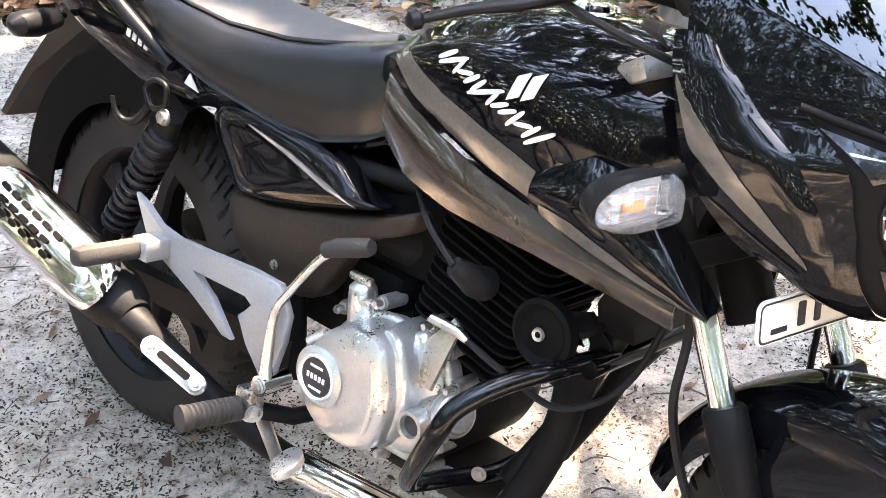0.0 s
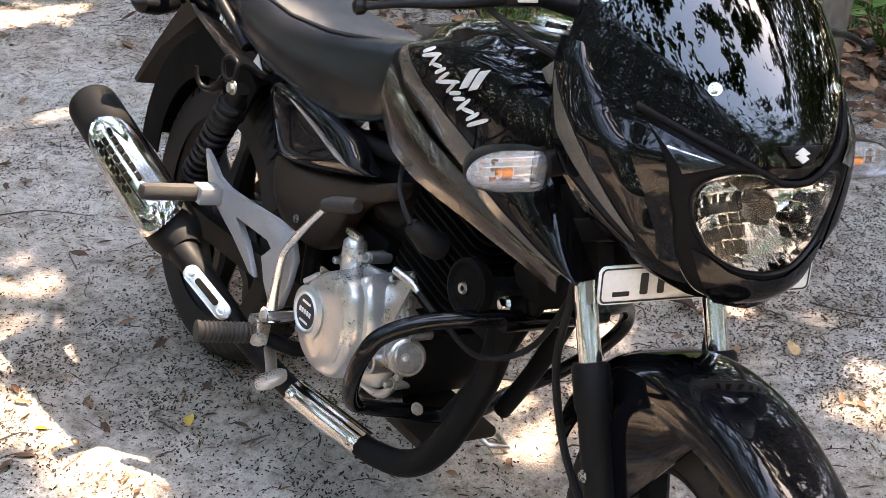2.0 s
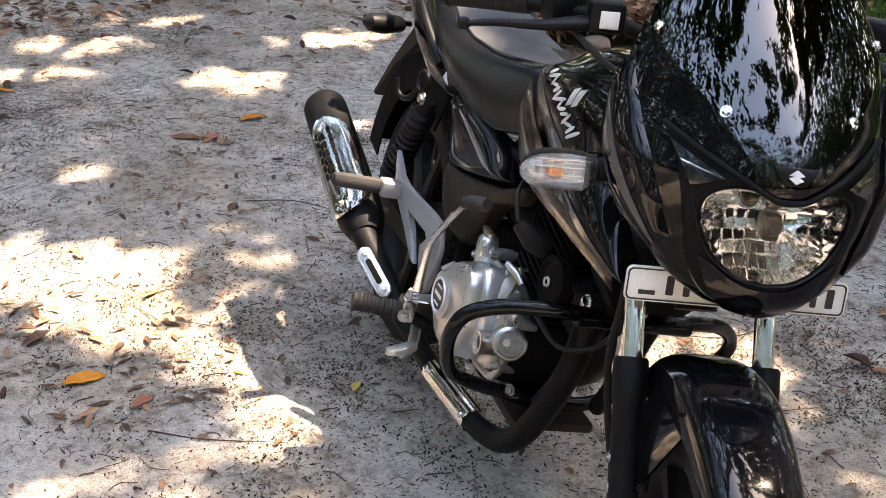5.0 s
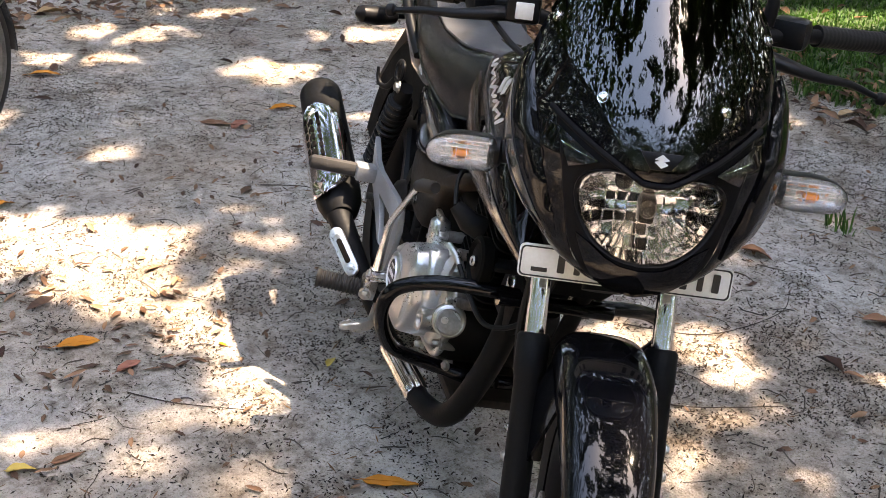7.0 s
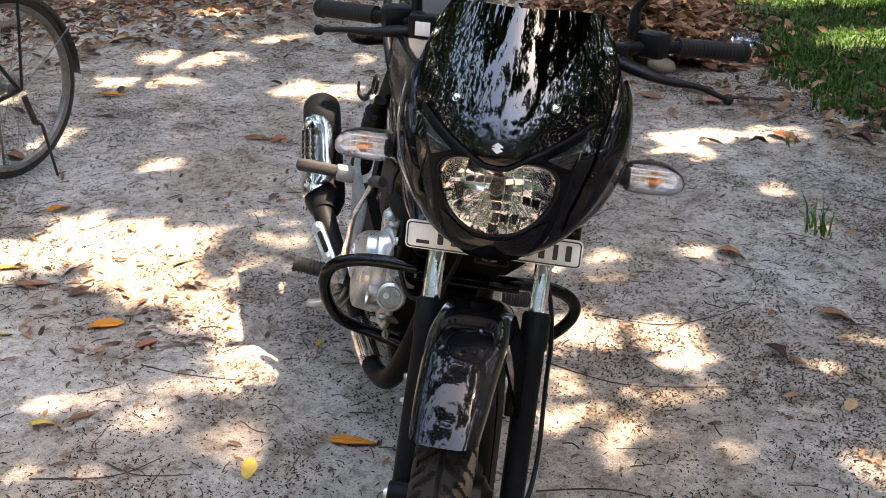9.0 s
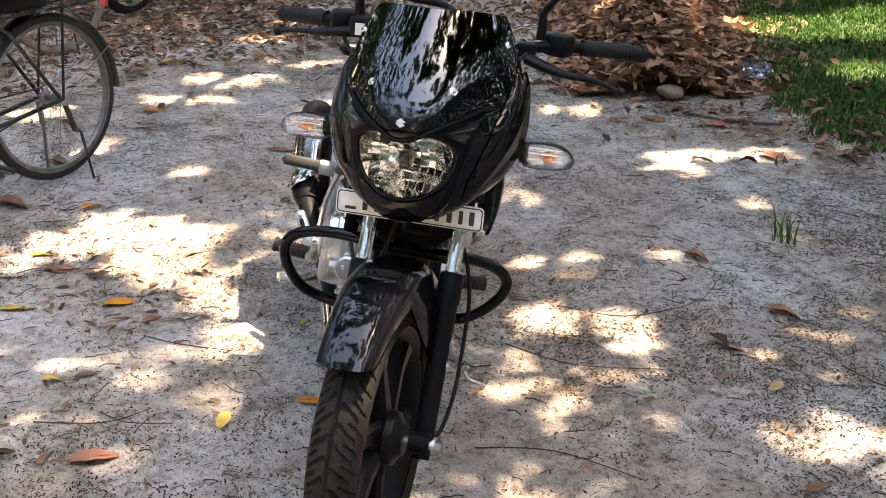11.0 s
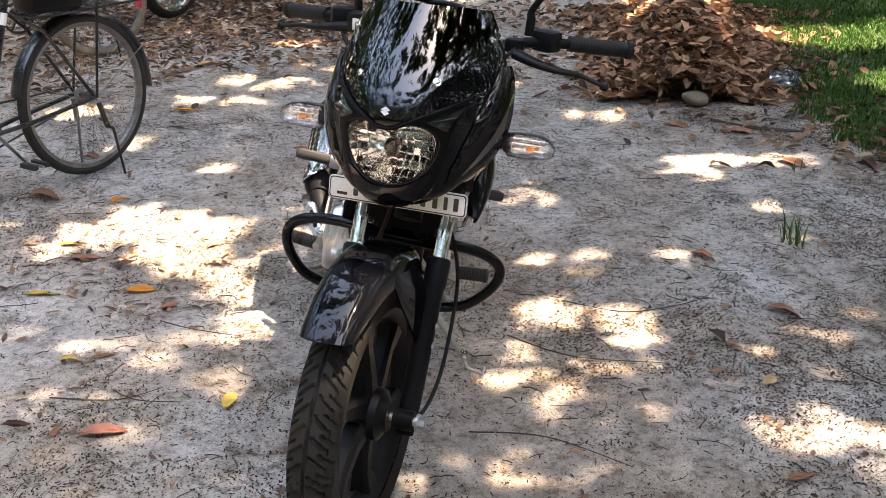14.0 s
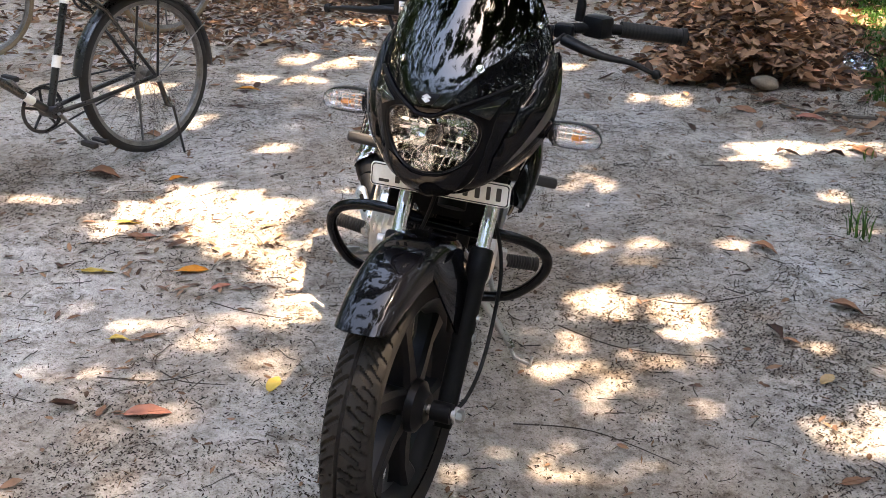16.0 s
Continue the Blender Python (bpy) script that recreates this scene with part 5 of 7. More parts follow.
# cylinder with cooling fins
fin, FINS = bmesh.new(), []
cd = Vector((0.25, 0, 0.97)).normalized()
c0 = Vector((0.735, 0, 0.455))
cxv = Vector((0.97, 0, -0.25)).normalized()
tube([c0, c0 + cd * 0.20], 0.062, 28, fin)
for k in range(13):
    big = 0.085 if k < 8 else 0.092
    FINS.append(prism(rounded(2 * big, 0.175, 0.025), c0 + cd * (0.012 + 0.0148 * k), cxv, (0, 1, 0), 0.0042))
cyl = part("cylinder", fin, DEEP_BLACK, moto, "black cylinder with close cooling fins")
for f in FINS:
    part("cooling_fin", f, DEEP_BLACK, cyl)
part("head_cover", box(c0 + cd * 0.225, (0.15, 0.15, 0.05), bevel=0.015, rot=Euler((0, radians(14.5), 0))), MATTE, moto, "black cylinder head cover")
part("spark_cap", tube([c0 + cd * 0.13 + Vector((0.02, -0.10, 0)), c0 + cd * 0.14 + Vector((0.02, -0.125, 0)), c0 + cd * 0.16 + Vector((0.0, -0.15, 0.0))], (0.022, 0.020, 0.012), 16), GRIP, moto, "black spark plug cap")
part("plug_lead", tube([c0 + cd * 0.16 + Vector((0.0, -0.15, 0.0)), (0.72, -0.14, 0.64), (0.66, -0.10, 0.66)], 0.004, 8, curve=6), GRIP, moto, "")
part("carburettor", loft([[Vector((x, 0.05 * math.cos(t) * s - 0.03, 0.57 + 0.045 * math.sin(t) * s)) for t in (2 * math.pi * i / 20 for i in range(20))] for x, s in ((0.66, 0.6), (0.63, 1.0), (0.58, 1.0), (0.57, 0.7), (0.50, 0.9), (0.47, 1.2))]), MATTE, moto, "black carburettor and rubber boot")
part("horn_disc", lathe([(0.0, -0.138), (0.007, -0.140), (0.010, -0.134), (0.030, -0.132), (0.036, -0.137), (0.042, -0.134), (0.042, -0.118), (0.030, -0.108), (0.0, -0.108)], 44, "y", (0.905, 0, 0.570)), DEEP_BLACK, moto, "round black horn")
part("horn_nut", lathe([(0.004, -0.1405), (0.0075, -0.1420), (0.0085, -0.1385)], 20, "y", (0.905, 0, 0.570), closed=True), STEEL, moto, "")
part("horn_bracket", box((0.93, -0.085, 0.58), (0.04, 0.06, 0.01), bevel=0.003), MATTE, moto, "")
dr = part("starter_drum", tube([(0.725, -0.084, 0.378), (0.745, -0.092, 0.383), (0.748, -0.093, 0.384), (0.784, -0.105, 0.394), (0.787, -0.106, 0.395)], (0.026, 0.0295, 0.030, 0.030, 0.027), 36), STEEL, moto, "silver drum at the engine's front")
part("drum_band", tube([(0.764, -0.099, 0.389), (0.770, -0.101, 0.3905)], 0.0312, 36), CASE, dr, "")
part("drum_cap", tube([(0.784, -0.105, 0.394), (0.789, -0.1068, 0.3955), (0.790, -0.107, 0.396)], (0.024, 0.024, 0.021), 32), CASE, dr, "")
part("drum_screw", bolt((0.792, -0.116, 0.400), (1, -0.35, 0.28), 0.005, 0.004), STEEL, dr, "")
for x, y, z in ((0.835, -0.105, 0.335), (0.79, -0.11, 0.315), (0.86, -0.07, 0.30)):
    part("engine_bolt", bolt((x, y, z), (0.4, -1, 0), 0.0075, 0.007), CASE, moto, "")
part("engine_mount", prism([(-0.05, -0.05), (0.04, -0.06), (0.055, 0.03), (0.02, 0.06), (-0.03, 0.04)], (0.905, -0.062, 0.530), (1, 0, 0), (0, 0, 1), 0.006, bevel=0.002), MATTE, moto, "black engine mount plate")
part("mount_bolt", bolt((0.920, -0.066, 0.549), (0, -1, 0), 0.010, 0.010), CHROME, moto, "bright mount bolt")

# ---- crash guard ----
for sgn in (-1, 1):
    part("crash_guard", tube([(0.955, 0.045 * sgn, 0.541), (0.940, 0.13 * sgn, 0.540), (0.909, 0.195 * sgn, 0.523), (0.883, 0.240 * sgn, 0.494), (0.870, 0.254 * sgn, 0.458), (0.842, 0.242 * sgn, 0.405), (0.805, 0.208 * sgn, 0.347), (0.790, 0.170 * sgn, 0.322), (0.800, 0.10 * sgn, 0.310), (0.815, 0.05 * sgn, 0.305), (0.815, 0.004 * sgn, 0.303)], 0.0125, 18, curve=7), GLOSS, moto, "gloss black crash guard loop")
part("crash_bar", tube([(0.957, -0.10, 0.537), (0.957, 0.10, 0.537)], 0.0125, 16), GLOSS, moto, "gloss black crash guard crossbar")

# ---- exhaust ----
pipe = part("exhaust_pipe", tube([(0.790, -0.030, 0.555), (0.860, -0.040, 0.545), (0.905, -0.046, 0.490), (0.905, -0.054, 0.405), (0.880, -0.064, 0.315), (0.848, -0.072, 0.252), (0.806, -0.080, 0.216), (0.755, -0.093, 0.202), (0.70, -0.101, 0.197), (0.53, -0.113, 0.187), (0.42, -0.130, 0.203), (0.34, -0.165, 0.250), (0.26, -0.208, 0.315), (0.22, -0.222, 0.336)], (0.019, 0.021, 0.022, 0.022, 0.022, 0.022, 0.022, 0.021, 0.020, 0.020, 0.020, 0.023, 0.026, 0.028), 22, curve=6), MATTE, moto, "matt black bent exhaust pipe")
part("pipe_guard", solid(lambda a, b: Vector((0.525 + 0.200 * a, -0.1125 + 0.0145 * a, 0.187 + 0.0125 * a)) + Vector((0, -math.cos((b - 0.42) * 3.6), math.sin((b - 0.42) * 3.6))) * (0.0245 + 0.0012 * math.cos(b * 38)), 12, 40, 0.0012), CHROME, pipe, "chrome pipe guard with pressed flutes")
for x in (0.540, 0.712):
    part("guard_screw", bolt((x, -0.137 + (x - 0.525) * 0.072, 0.196 + (x - 0.525) * 0.062), (0, -1, 0.3), 0.006, 0.004), CHROME, pipe, "")
MA, MB = Vector((-0.240, -0.238, 0.458)), Vector((0.235, -0.216, 0.335))
md = (MB - MA).normalized()
mu = md.cross(Vector((0, 1, 0))).normalized()
mo = Vector((0, -1, 0)) - md * Vector((0, -1, 0)).dot(md)
mo.normalize()
muff = part("muffler", tube([MA + md * 0.012, MA, MA - md * 0.002, MA + md * 0.004, MA + md * 0.02, MA + md * 0.40, MA + md * 0.44, MA + md * 0.475, MB], (0.026, 0.040, 0.049, 0.0515, 0.052, 0.0525, 0.050, 0.039, 0.028), 36), MATTE, moto, "matt black muffler with a chrome heat shield")
part("muffler_mouth", tube([MA - md * 0.003, MA + md * 0.02], 0.020, 20), INK, muff, "")


def shield(a, b, out=0.0575):
    f = b * 2 - 1
    s = 0.115 + 0.345 * a
    span = 1.36 * math.sqrt(max(0.02, 1 - abs(2 * a - 1) ** 3.2))
    t = f * span + 0.70
    rr = out + 0.0018 * math.cos(f * 9)
    return MA + md * s + (mo * math.cos(t) + mu * math.sin(t)) * rr


part("heat_shield", solid(shield, 40, 24, 0.0015), CHROME, muff, "chrome heat shield with rows of slots")
# dark plates laid on the shield stand for its shaded openings
for r, off in ((0, -0.42), (1, -0.12), (2, 0.18)):
    for k in range(6 if r != 1 else 5):
        s, t = 0.170 + 0.030 * k + (0.015 if r == 1 else 0), 0.72 + off
        c = MA + md * s + (mo * math.cos(t) + mu * math.sin(t)) * 0.0606
        nrm = mo * math.cos(t) + mu * math.sin(t)
        part("shield_slot", prism(rounded(0.0205, 0.0092, 0.0045, 4), c, md, nrm.cross(md), 0.0016), DEEP_BLACK, muff, "dark slot")
for s, t in ((0.142, 0.65), (0.415, 0.60)):
    nrm = mo * math.cos(t) + mu * math.sin(t)
    part("shield_bolt", bolt(MA + md * s + nrm * 0.0585, nrm, 0.011, 0.005), CHROME, muff, "")
# bare steel hanger link below the muffler
LU = Vector((0.77, 0.40, -0.50)).normalized()
LN = Vector((0.50, -0.60, 0.62))
LN = (LN - LU * LN.dot(LU)).normalized()
LC2 = Vector((0.335, -0.215, 0.298))
hl = prism(rounded(0.118, 0.031, 0.0145), LC2, LU, LN.cross(LU), 0.009, bevel=0.003)
part("muffler_hanger", hl, STEEL, moto, "bare steel exhaust link with a slot")
# dark plate on the link in place of the shade inside its slot
part("hanger_slot", prism(rounded(0.060, 0.012, 0.0055), LC2 + LN * 0.0045, LU, LN.cross(LU), 0.003), DEEP_BLACK, moto, "")
for f in (-0.043, 0.043):
    p = LC2 + LN * 0.005 + LU * f
    part("hanger_bolt", bolt(p, LN, 0.007, 0.006), STEEL, moto, "")

# ---- foot rests, kick starter, pedals ----
for sgn in (-1, 1):
    y = 0.158 * sgn
    br = part("footrest_bracket", prism([(0.140, 0.500), (0.165, 0.492), (0.205, 0.465), (0.250, 0.463), (0.330, 0.468), (0.430, 0.477), (0.490, 0.478), (0.515, 0.437), (0.508, 0.395), (0.488, 0.322), (0.472, 0.318), (0.430, 0.362), (0.405, 0.398), (0.440, 0.425), (0.420, 0.436), (0.285, 0.430), (0.345, 0.402), (0.395, 0.352), (0.375, 0.352), (0.300, 0.392), (0.225, 0.415), (0.180, 0.432)], (0, y, 0), (1, 0, 0), (0, 0, 1), 0.012, bevel=0.003), BRACKET, moto, "grey cast footrest bracket")
    part("bracket_boss", box((0.218, 0.185 * sgn, 0.440), (0.040, 0.045, 0.034), bevel=0.005), BRACKET, br, "")
    part("rear_footrest", box((0.205, 0.252 * sgn, 0.438), (0.036, 0.110, 0.030), bevel=0.010, rot=Euler((0, radians(-12), radians(3 * sgn)))), PEGRUB, br, "worn rubber rear footrest")
    k = [i / 48 for i in range(49)]
    pg = tube([Vector((0.466, 0.196 * sgn, 0.283)) + Vector((-0.019, 0.088 * sgn, 0.0)) * f for f in k], [0.0196 if f > 0.92 else 0.0188 if i % 4 < 2 else 0.0165 for i, f in enumerate(k)], 16)
    fp = part("front_footrest", pg, PEGRUB, moto, "ribbed rubber front footrest")
    part("footrest_fork", box((0.470, 0.180 * sgn, 0.290), (0.035, 0.030, 0.050), bevel=0.006), STEEL, fp, "")
    part("footrest_bolt", bolt((0.490, 0.188 * sgn, 0.283), (1, 0.4 * sgn, 0), 0.010, 0.010), STEEL, fp, "")
    part("footrest_bar", tube([(0.47, 0.17 * sgn, 0.275), (0.50, 0.12 * sgn, 0.262), (0.52, 0.0, 0.258)], 0.013, 12), MATTE, fp, "")
ks = part("kick_lever", tube([(0.497, -0.178, 0.325), (0.497, -0.179, 0.385), (0.502, -0.178, 0.445), (0.520, -0.174, 0.480), (0.556, -0.165, 0.535), (0.576, -0.161, 0.556), (0.590, -0.159, 0.565)], (0.0110, 0.0080, 0.0068, 0.0064, 0.0062, 0.0062, 0.0062), 16, curve=5), CHROME, moto, "chrome kick start lever")
part("kick_rubber", tube([(0.568, -0.162, 0.557), (0.585, -0.158, 0.566), (0.632, -0.152, 0.582), (0.640, -0.151, 0.585)], (0.011, 0.013, 0.013, 0.010), 18), PEGRUB, ks, "worn rubber sleeve")
part("kick_boss", tube([(0.497, -0.140, 0.330), (0.497, -0.190, 0.330)], 0.0155, 22), CHROME, ks, "")
part("kick_bolt", bolt((0.497, -0.191, 0.330), (0, -1, 0), 0.008, 0.006), STEEL, ks, "")
bp = part("brake_pedal", tube([(0.47, -0.150, 0.250), (0.52, -0.17, 0.235), (0.575, -0.205, 0.245), (0.605, -0.222, 0.265)], (0.011, 0.010, 0.009, 0.010), 12, curve=5), STEEL, moto, "steel brake pedal")
part("pedal_pad", prism([(0.038 * math.cos(t), 0.021 * math.sin(t)) for t in (2 * math.pi * i / 24 for i in range(24))], (0.605, -0.222, 0.272), (0.55, -0.85, 0), (0.8, 0.5, 0.35), 0.012, bevel=0.003), ALLOY, bp, "oval serrated pedal pad")
part("gear_lever", tube([(0.50, 0.15, 0.28), (0.60, 0.165, 0.262), (0.645, 0.17, 0.265), (0.65, 0.21, 0.265)], 0.007, 12), STEEL, moto, "gear lever")
part("gear_rubber", tube([(0.65, 0.185, 0.265), (0.65, 0.225, 0.265)], 0.0105, 14), PEGRUB, moto, "ribbed grey lever rubber")
st = part("side_stand", tube([(0.545, 0.085, 0.262), (0.57, 0.165, 0.19), (0.600, 0.262, 0.098)], (0.011, 0.010, 0.010), 12), STEEL, moto, "steel side stand pressed into the sand")
part("stand_foot", tube([(0.59, 0.255, 0.098), (0.63, 0.272, 0.085), (0.64, 0.315, 0.080), (0.60, 0.320, 0.083)], 0.005, 10), STEEL, st, "bent wire foot")
part("belly_plate", box((0.70, 0, 0.262), (0.26, 0.16, 0.02), bevel=0.008), DUSTY, moto, "dusty sump below the engine")
part("left_case", lathe([(0.0, 0.150), (0.05, 0.150), (0.075, 0.140), (0.085, 0.12), (0.085, 0.09)], 40, "y", (0.66, 0, 0.36)), ALLOY, moto, "silver generator cover")

# cables at the front
part("speedometer_cable", tube([tuple(STEER @ Vector(p)) for p in ((1.10, 0.05, 0.74), (1.10, 0.10, 0.62), (1.09, 0.118, 0.52), (1.12, 0.120, 0.42), (1.20, 0.124, 0.34), (1.28, 0.118, 0.30), (1.315, 0.10, 0.298))], 0.0042, 8, curve=8), GRIP, moto, "black speedometer cable looping to the wheel")
part("brake_hose", tube([tuple(STEER @ Vector(p)) for p in ((1.06, -0.09, 0.80), (1.10, -0.105, 0.66), (1.100, -0.112, 0.55), (1.135, -0.100, 0.44), (1.205, -0.086, 0.37), (1.255, -0.080, 0.335))], 0.0055, 8, curve=8), GRIP, moto, "black brake hose beside the fork")
part("throttle_cable", tube([tuple(STEER @ Vector(p)) for p in ((0.955, -0.22, 0.995), (1.02, -0.17, 0.96), (1.05, -0.09, 0.92), (0.98, -0.03, 0.90))] + [(0.86, -0.03, 0.90)], 0.0045, 8, curve=8), GRIP, moto, "black throttle cable")
part("clutch_lead", tube([tuple(STEER @ Vector(p)) for p in ((0.97, 0.17, 0.995), (1.04, 0.13, 0.96), (1.05, 0.05, 0.92), (1.0, 0.02, 0.88))], 0.0045, 8, curve=8), GRIP, moto, "black clutch lead")


# ---------- trees and canopy ----------
def quads(name, C, size, ratio, mat, parent=None, tilt=0.6, seed=1, fold=0.0):
    """Many small leaves: a pointed blade of two triangles, or four where folded, at each centre."""
    rng = np.random.default_rng(seed)
    n = len(C)
    a = rng.uniform(0, 2 * math.pi, n)
    L = size * rng.uniform(0.65, 1.25, n)
    d = np.stack([np.cos(a), np.sin(a), rng.normal(0, tilt, n)], -1)
    d /= np.linalg.norm(d, axis=1)[:, None]
    up = np.stack([rng.normal(0, tilt, n), rng.normal(0, tilt, n), np.ones(n)], -1)
    s = np.cross(d, up)
    s /= np.linalg.norm(s, axis=1)[:, None]
    u = np.cross(s, d)
    h = L[:, None] / 2
    w = (L * ratio)[:, None] / 2
    if fold:
        k = (rng.uniform(0.2, 1.0, n) * fold)[:, None] * L[:, None]
        k2 = rng.normal(0, 0.5, n)[:, None] * k
        V = np.stack([C - d * h + u * k2, C - d * h * 0.3 - s * w + u * k, C - d * h * 0.1 + u * 0, C - d * h * 0.3 + s * w + u * k, C + d * h * 0.45 - s * w * 0.8 + u * k, C + d * h * 0.45 + s * w * 0.8 + u * k * 0.6, C + d * h + u * k2], 1)
        idx = np.array([[0, 1, 2], [0, 2, 3], [1, 4, 2], [3, 2, 5], [2, 4, 6], [2, 6, 5]])
        m = 7
    else:
        V = np.stack([C - d * h, C - s * w, C + d * h, C + s * w], 1)
        idx = np.array([[0, 1, 2], [0, 2, 3]])
        m = 4
    F = (np.arange(n)[:, None, None] * m + idx[None]).reshape(-1, 3)
    V = V.reshape(-1, 3)
    me = bpy.data.meshes.new(name)
    me.vertices.add(len(V))
    me.vertices.foreach_set("co", V.astype(np.float32).ravel())
    me.loops.add(F.size)
    me.loops.foreach_set("vertex_index", F.astype(np.int32).ravel())
    me.polygons.add(len(F))
    me.polygons.foreach_set("loop_start", np.arange(0, F.size, 3, dtype=np.int32))
    me.update(calc_edges=True)
    me.materials.append(mat)
    ob = new(name, me)
    if parent is not None:
        ob.parent = parent
    return ob


# sunlit places on the ground: x, y, half length across, half length in depth
PATCH_A = [(-1.21, 1.39, .24, .27), (-1.51, 1.30, .19, .20), (-.59, 1.29, .15, .28), (-.26, 1.14, .06, .09), (-1.51, 1.02, .12, .12), (-.43, 1.11, .10, .06), (-1.00, 1.73, .08, .24), (-.85, 1.35, .16, .14),
           (.05, 1.92, .12, .13), (.40, 1.66, .12, .07), (.29, 2.02, .10, .14), (.45, 1.93, .08, .07), (.27, 1.56, .08, .05), (.52, 1.52, .07, .05), (-.58, 3.65, .37, .12), (-.53, 3.39, .17, .10)]
PATCH_B = [(-.12, 3.22, .11, .10), (.95, 1.92, .14, .08), (1.13, 2.04, .09, .14), (1.02, 2.06, .05, .10), (.67, 1.26, .08, .06), (.89, 1.52, .12, .04), (-2.88, 2.44, .29, .12), (-3.05, 2.81, .25, .17), (-3.19, 3.31, .20, .12),
           (-3.80, 3.47, .18, .14), (-3.08, 1.74, .19, .11), (-4.59, 5.67, .36, .23), (-.75, 2.62, .16, .14), (-.21, 2.26, .15, .11), (-.45, .92, .12, .08), (-.16, 1.0, .09, .05)]
PATCH_C = [(-2.2, 2.9, .22, .16), (-1.9, 1.9, .10, .08), (-2.4, 1.7, .12, .10), (-1.6, 2.8, .16, .07), (-2.3, 3.6, .3, .16), (-2.6, 5.3, .12, .2), (.75, 1.62, .06, .05), (.62, 1.75, .10, .05), (-.02, 2.55, .1, .06),
           (-.3, .62, .06, .05), (-.62, .80, .10, .05), (.2, .7, .1, .06), (.62, .62, .12, .08), (-1.9, .9, .1, .1), (-1.2, 2.2, .06, .05), (-1.5, 3.8, .2, .1), (.2, 3.0, .12, .06), (.7, 2.7, .1, .06), (-2.35, 5.3, .28, .16), (-2.9, 5.9, .25, .2), (-1.75, 4.95, .14, .1), (0.4, 6.6, 1.0, .5), (-1.3, 7.3, .8, .5), (1.6, 5.7, .5, .4)]


_g = random.Random(66)
PATCH_D = [(_g.uniform(-2.4, 1.3), _g.uniform(0.4, 2.9), _g.uniform(0.03, 0.08), _g.uniform(0.025, 0.05)) for _ in range(24)]


PATCH_E = [(.35, 1.72, .13, .08), (.14, 1.65, .08, .07), (-.23, 2.16, .08, .05), (.25, 1.48, .09, .045), (.16, 2.17, .07, .05), (.55, 1.55, .09, .07), (-.48, .47, .09, .05), (-.34, .76, .10, .05), (-.13, .95, .08, .05), (-.05, 1.88, .08, .06), (.85, 1.15, .10, .06), (-2.6, 5.6, .35, .18), (-2.05, 5.15, .16, .09), (-1.6, 6.5, .8, .4), (-.8, 5.6, .4, .22), (-3.3, 6.3, .4, .3), (-4.2, 3.9, .12, .08), (-4.0, 3.2, .10, .07)]


def sunlit(x, y):
    """How far inside a sunlit place the points lie (under 1: inside)."""
    nx = x + 0.045 * np.sin(y * 31 + x * 9) + 0.03 * np.sin(x * 67 - y * 23) + 0.02 * np.sin(y * 97 + x * 41)
    ny = y + 0.045 * np.sin(x * 29 - y * 7) + 0.03 * np.sin(y * 61 + x * 37) + 0.02 * np.sin(x * 103 - y * 59)
    best = np.full(x.shape, 9.0)
    for px, py, ra, rb in PATCH_A + PATCH_B + PATCH_C + PATCH_D + PATCH_E:
        dx, dy = nx - px, ny - py
        best = np.minimum(best, ((dx * 0.65 + dy * 0.76) / ra) ** 2 + ((-dx * 0.76 + dy * 0.65) / rb) ** 2)
    return best


def canopy(n, seed, x0, x1, y0, y1, low, high, thin=0.0, clump=1.0, cell=0.42, wave=1.0):
    """Leaf places whose shade covers the ground but for the sunlit places."""
    rng = np.random.default_rng(seed)
    x, y = rng.uniform(x0, x1, n), rng.uniform(y0, y1, n)
    keep = (sunlit(x, y) > 1.25) & (rng.uniform(0, 1, n) > thin)
    if clump < 1:                                      # leaves hang in clusters with open sky between
        u, v = x * wave, y * wave
        keep &= (0.5 + 0.25 * np.sin(u * 4.1 + 2 * np.sin(v * 2.3)) + 0.25 * np.sin(v * 5.3 + 2 * np.sin(u * 3.1)) + 0.30 * wave * np.sin(x * 17 - y * 13) * np.sin(y * 19 + x * 7)) < clump
    x, y = x[keep], y[keep]
    # sprays of leaves hang at heights of their own, so that sky shows between them away from the sun
    wx, wy = x + 0.14 * np.sin(y * 7.3) + 0.07 * np.sin(x * 19 + y * 5), y + 0.14 * np.sin(x * 6.1) + 0.07 * np.sin(y * 23 - x * 4)
    cx, cy = np.floor((wx * 0.8 + wy * 0.6) / cell), np.floor((wy * 0.8 - wx * 0.6) / cell)
    s = np.sin(cx * 127.1 + cy * 311.7 + seed) * 43758.5453
    h = low + (high - low) * (s - np.floor(s)) + rng.normal(0, 0.12, len(x))
    k = h / SUN_DIR.z
    return np.stack([x + SUN_DIR.x * k, y + SUN_DIR.y * k, h], -1)


def limb(a, b, r0, r1, sag=0.3, n=6, seed=0):
    rng = random.Random(seed)
    a, b = Vector(a), Vector(b)
    pts = [a + (b - a) * (i / n) + Vector((rng.uniform(-1, 1), rng.uniform(-1, 1), rng.uniform(-0.5, 1))) * sag * math.sin(math.pi * i / n) * 0.5 for i in range(n + 1)]
    return tube(pts, (r0, (r0 + r1) / 2, r1), 10, curve=3)


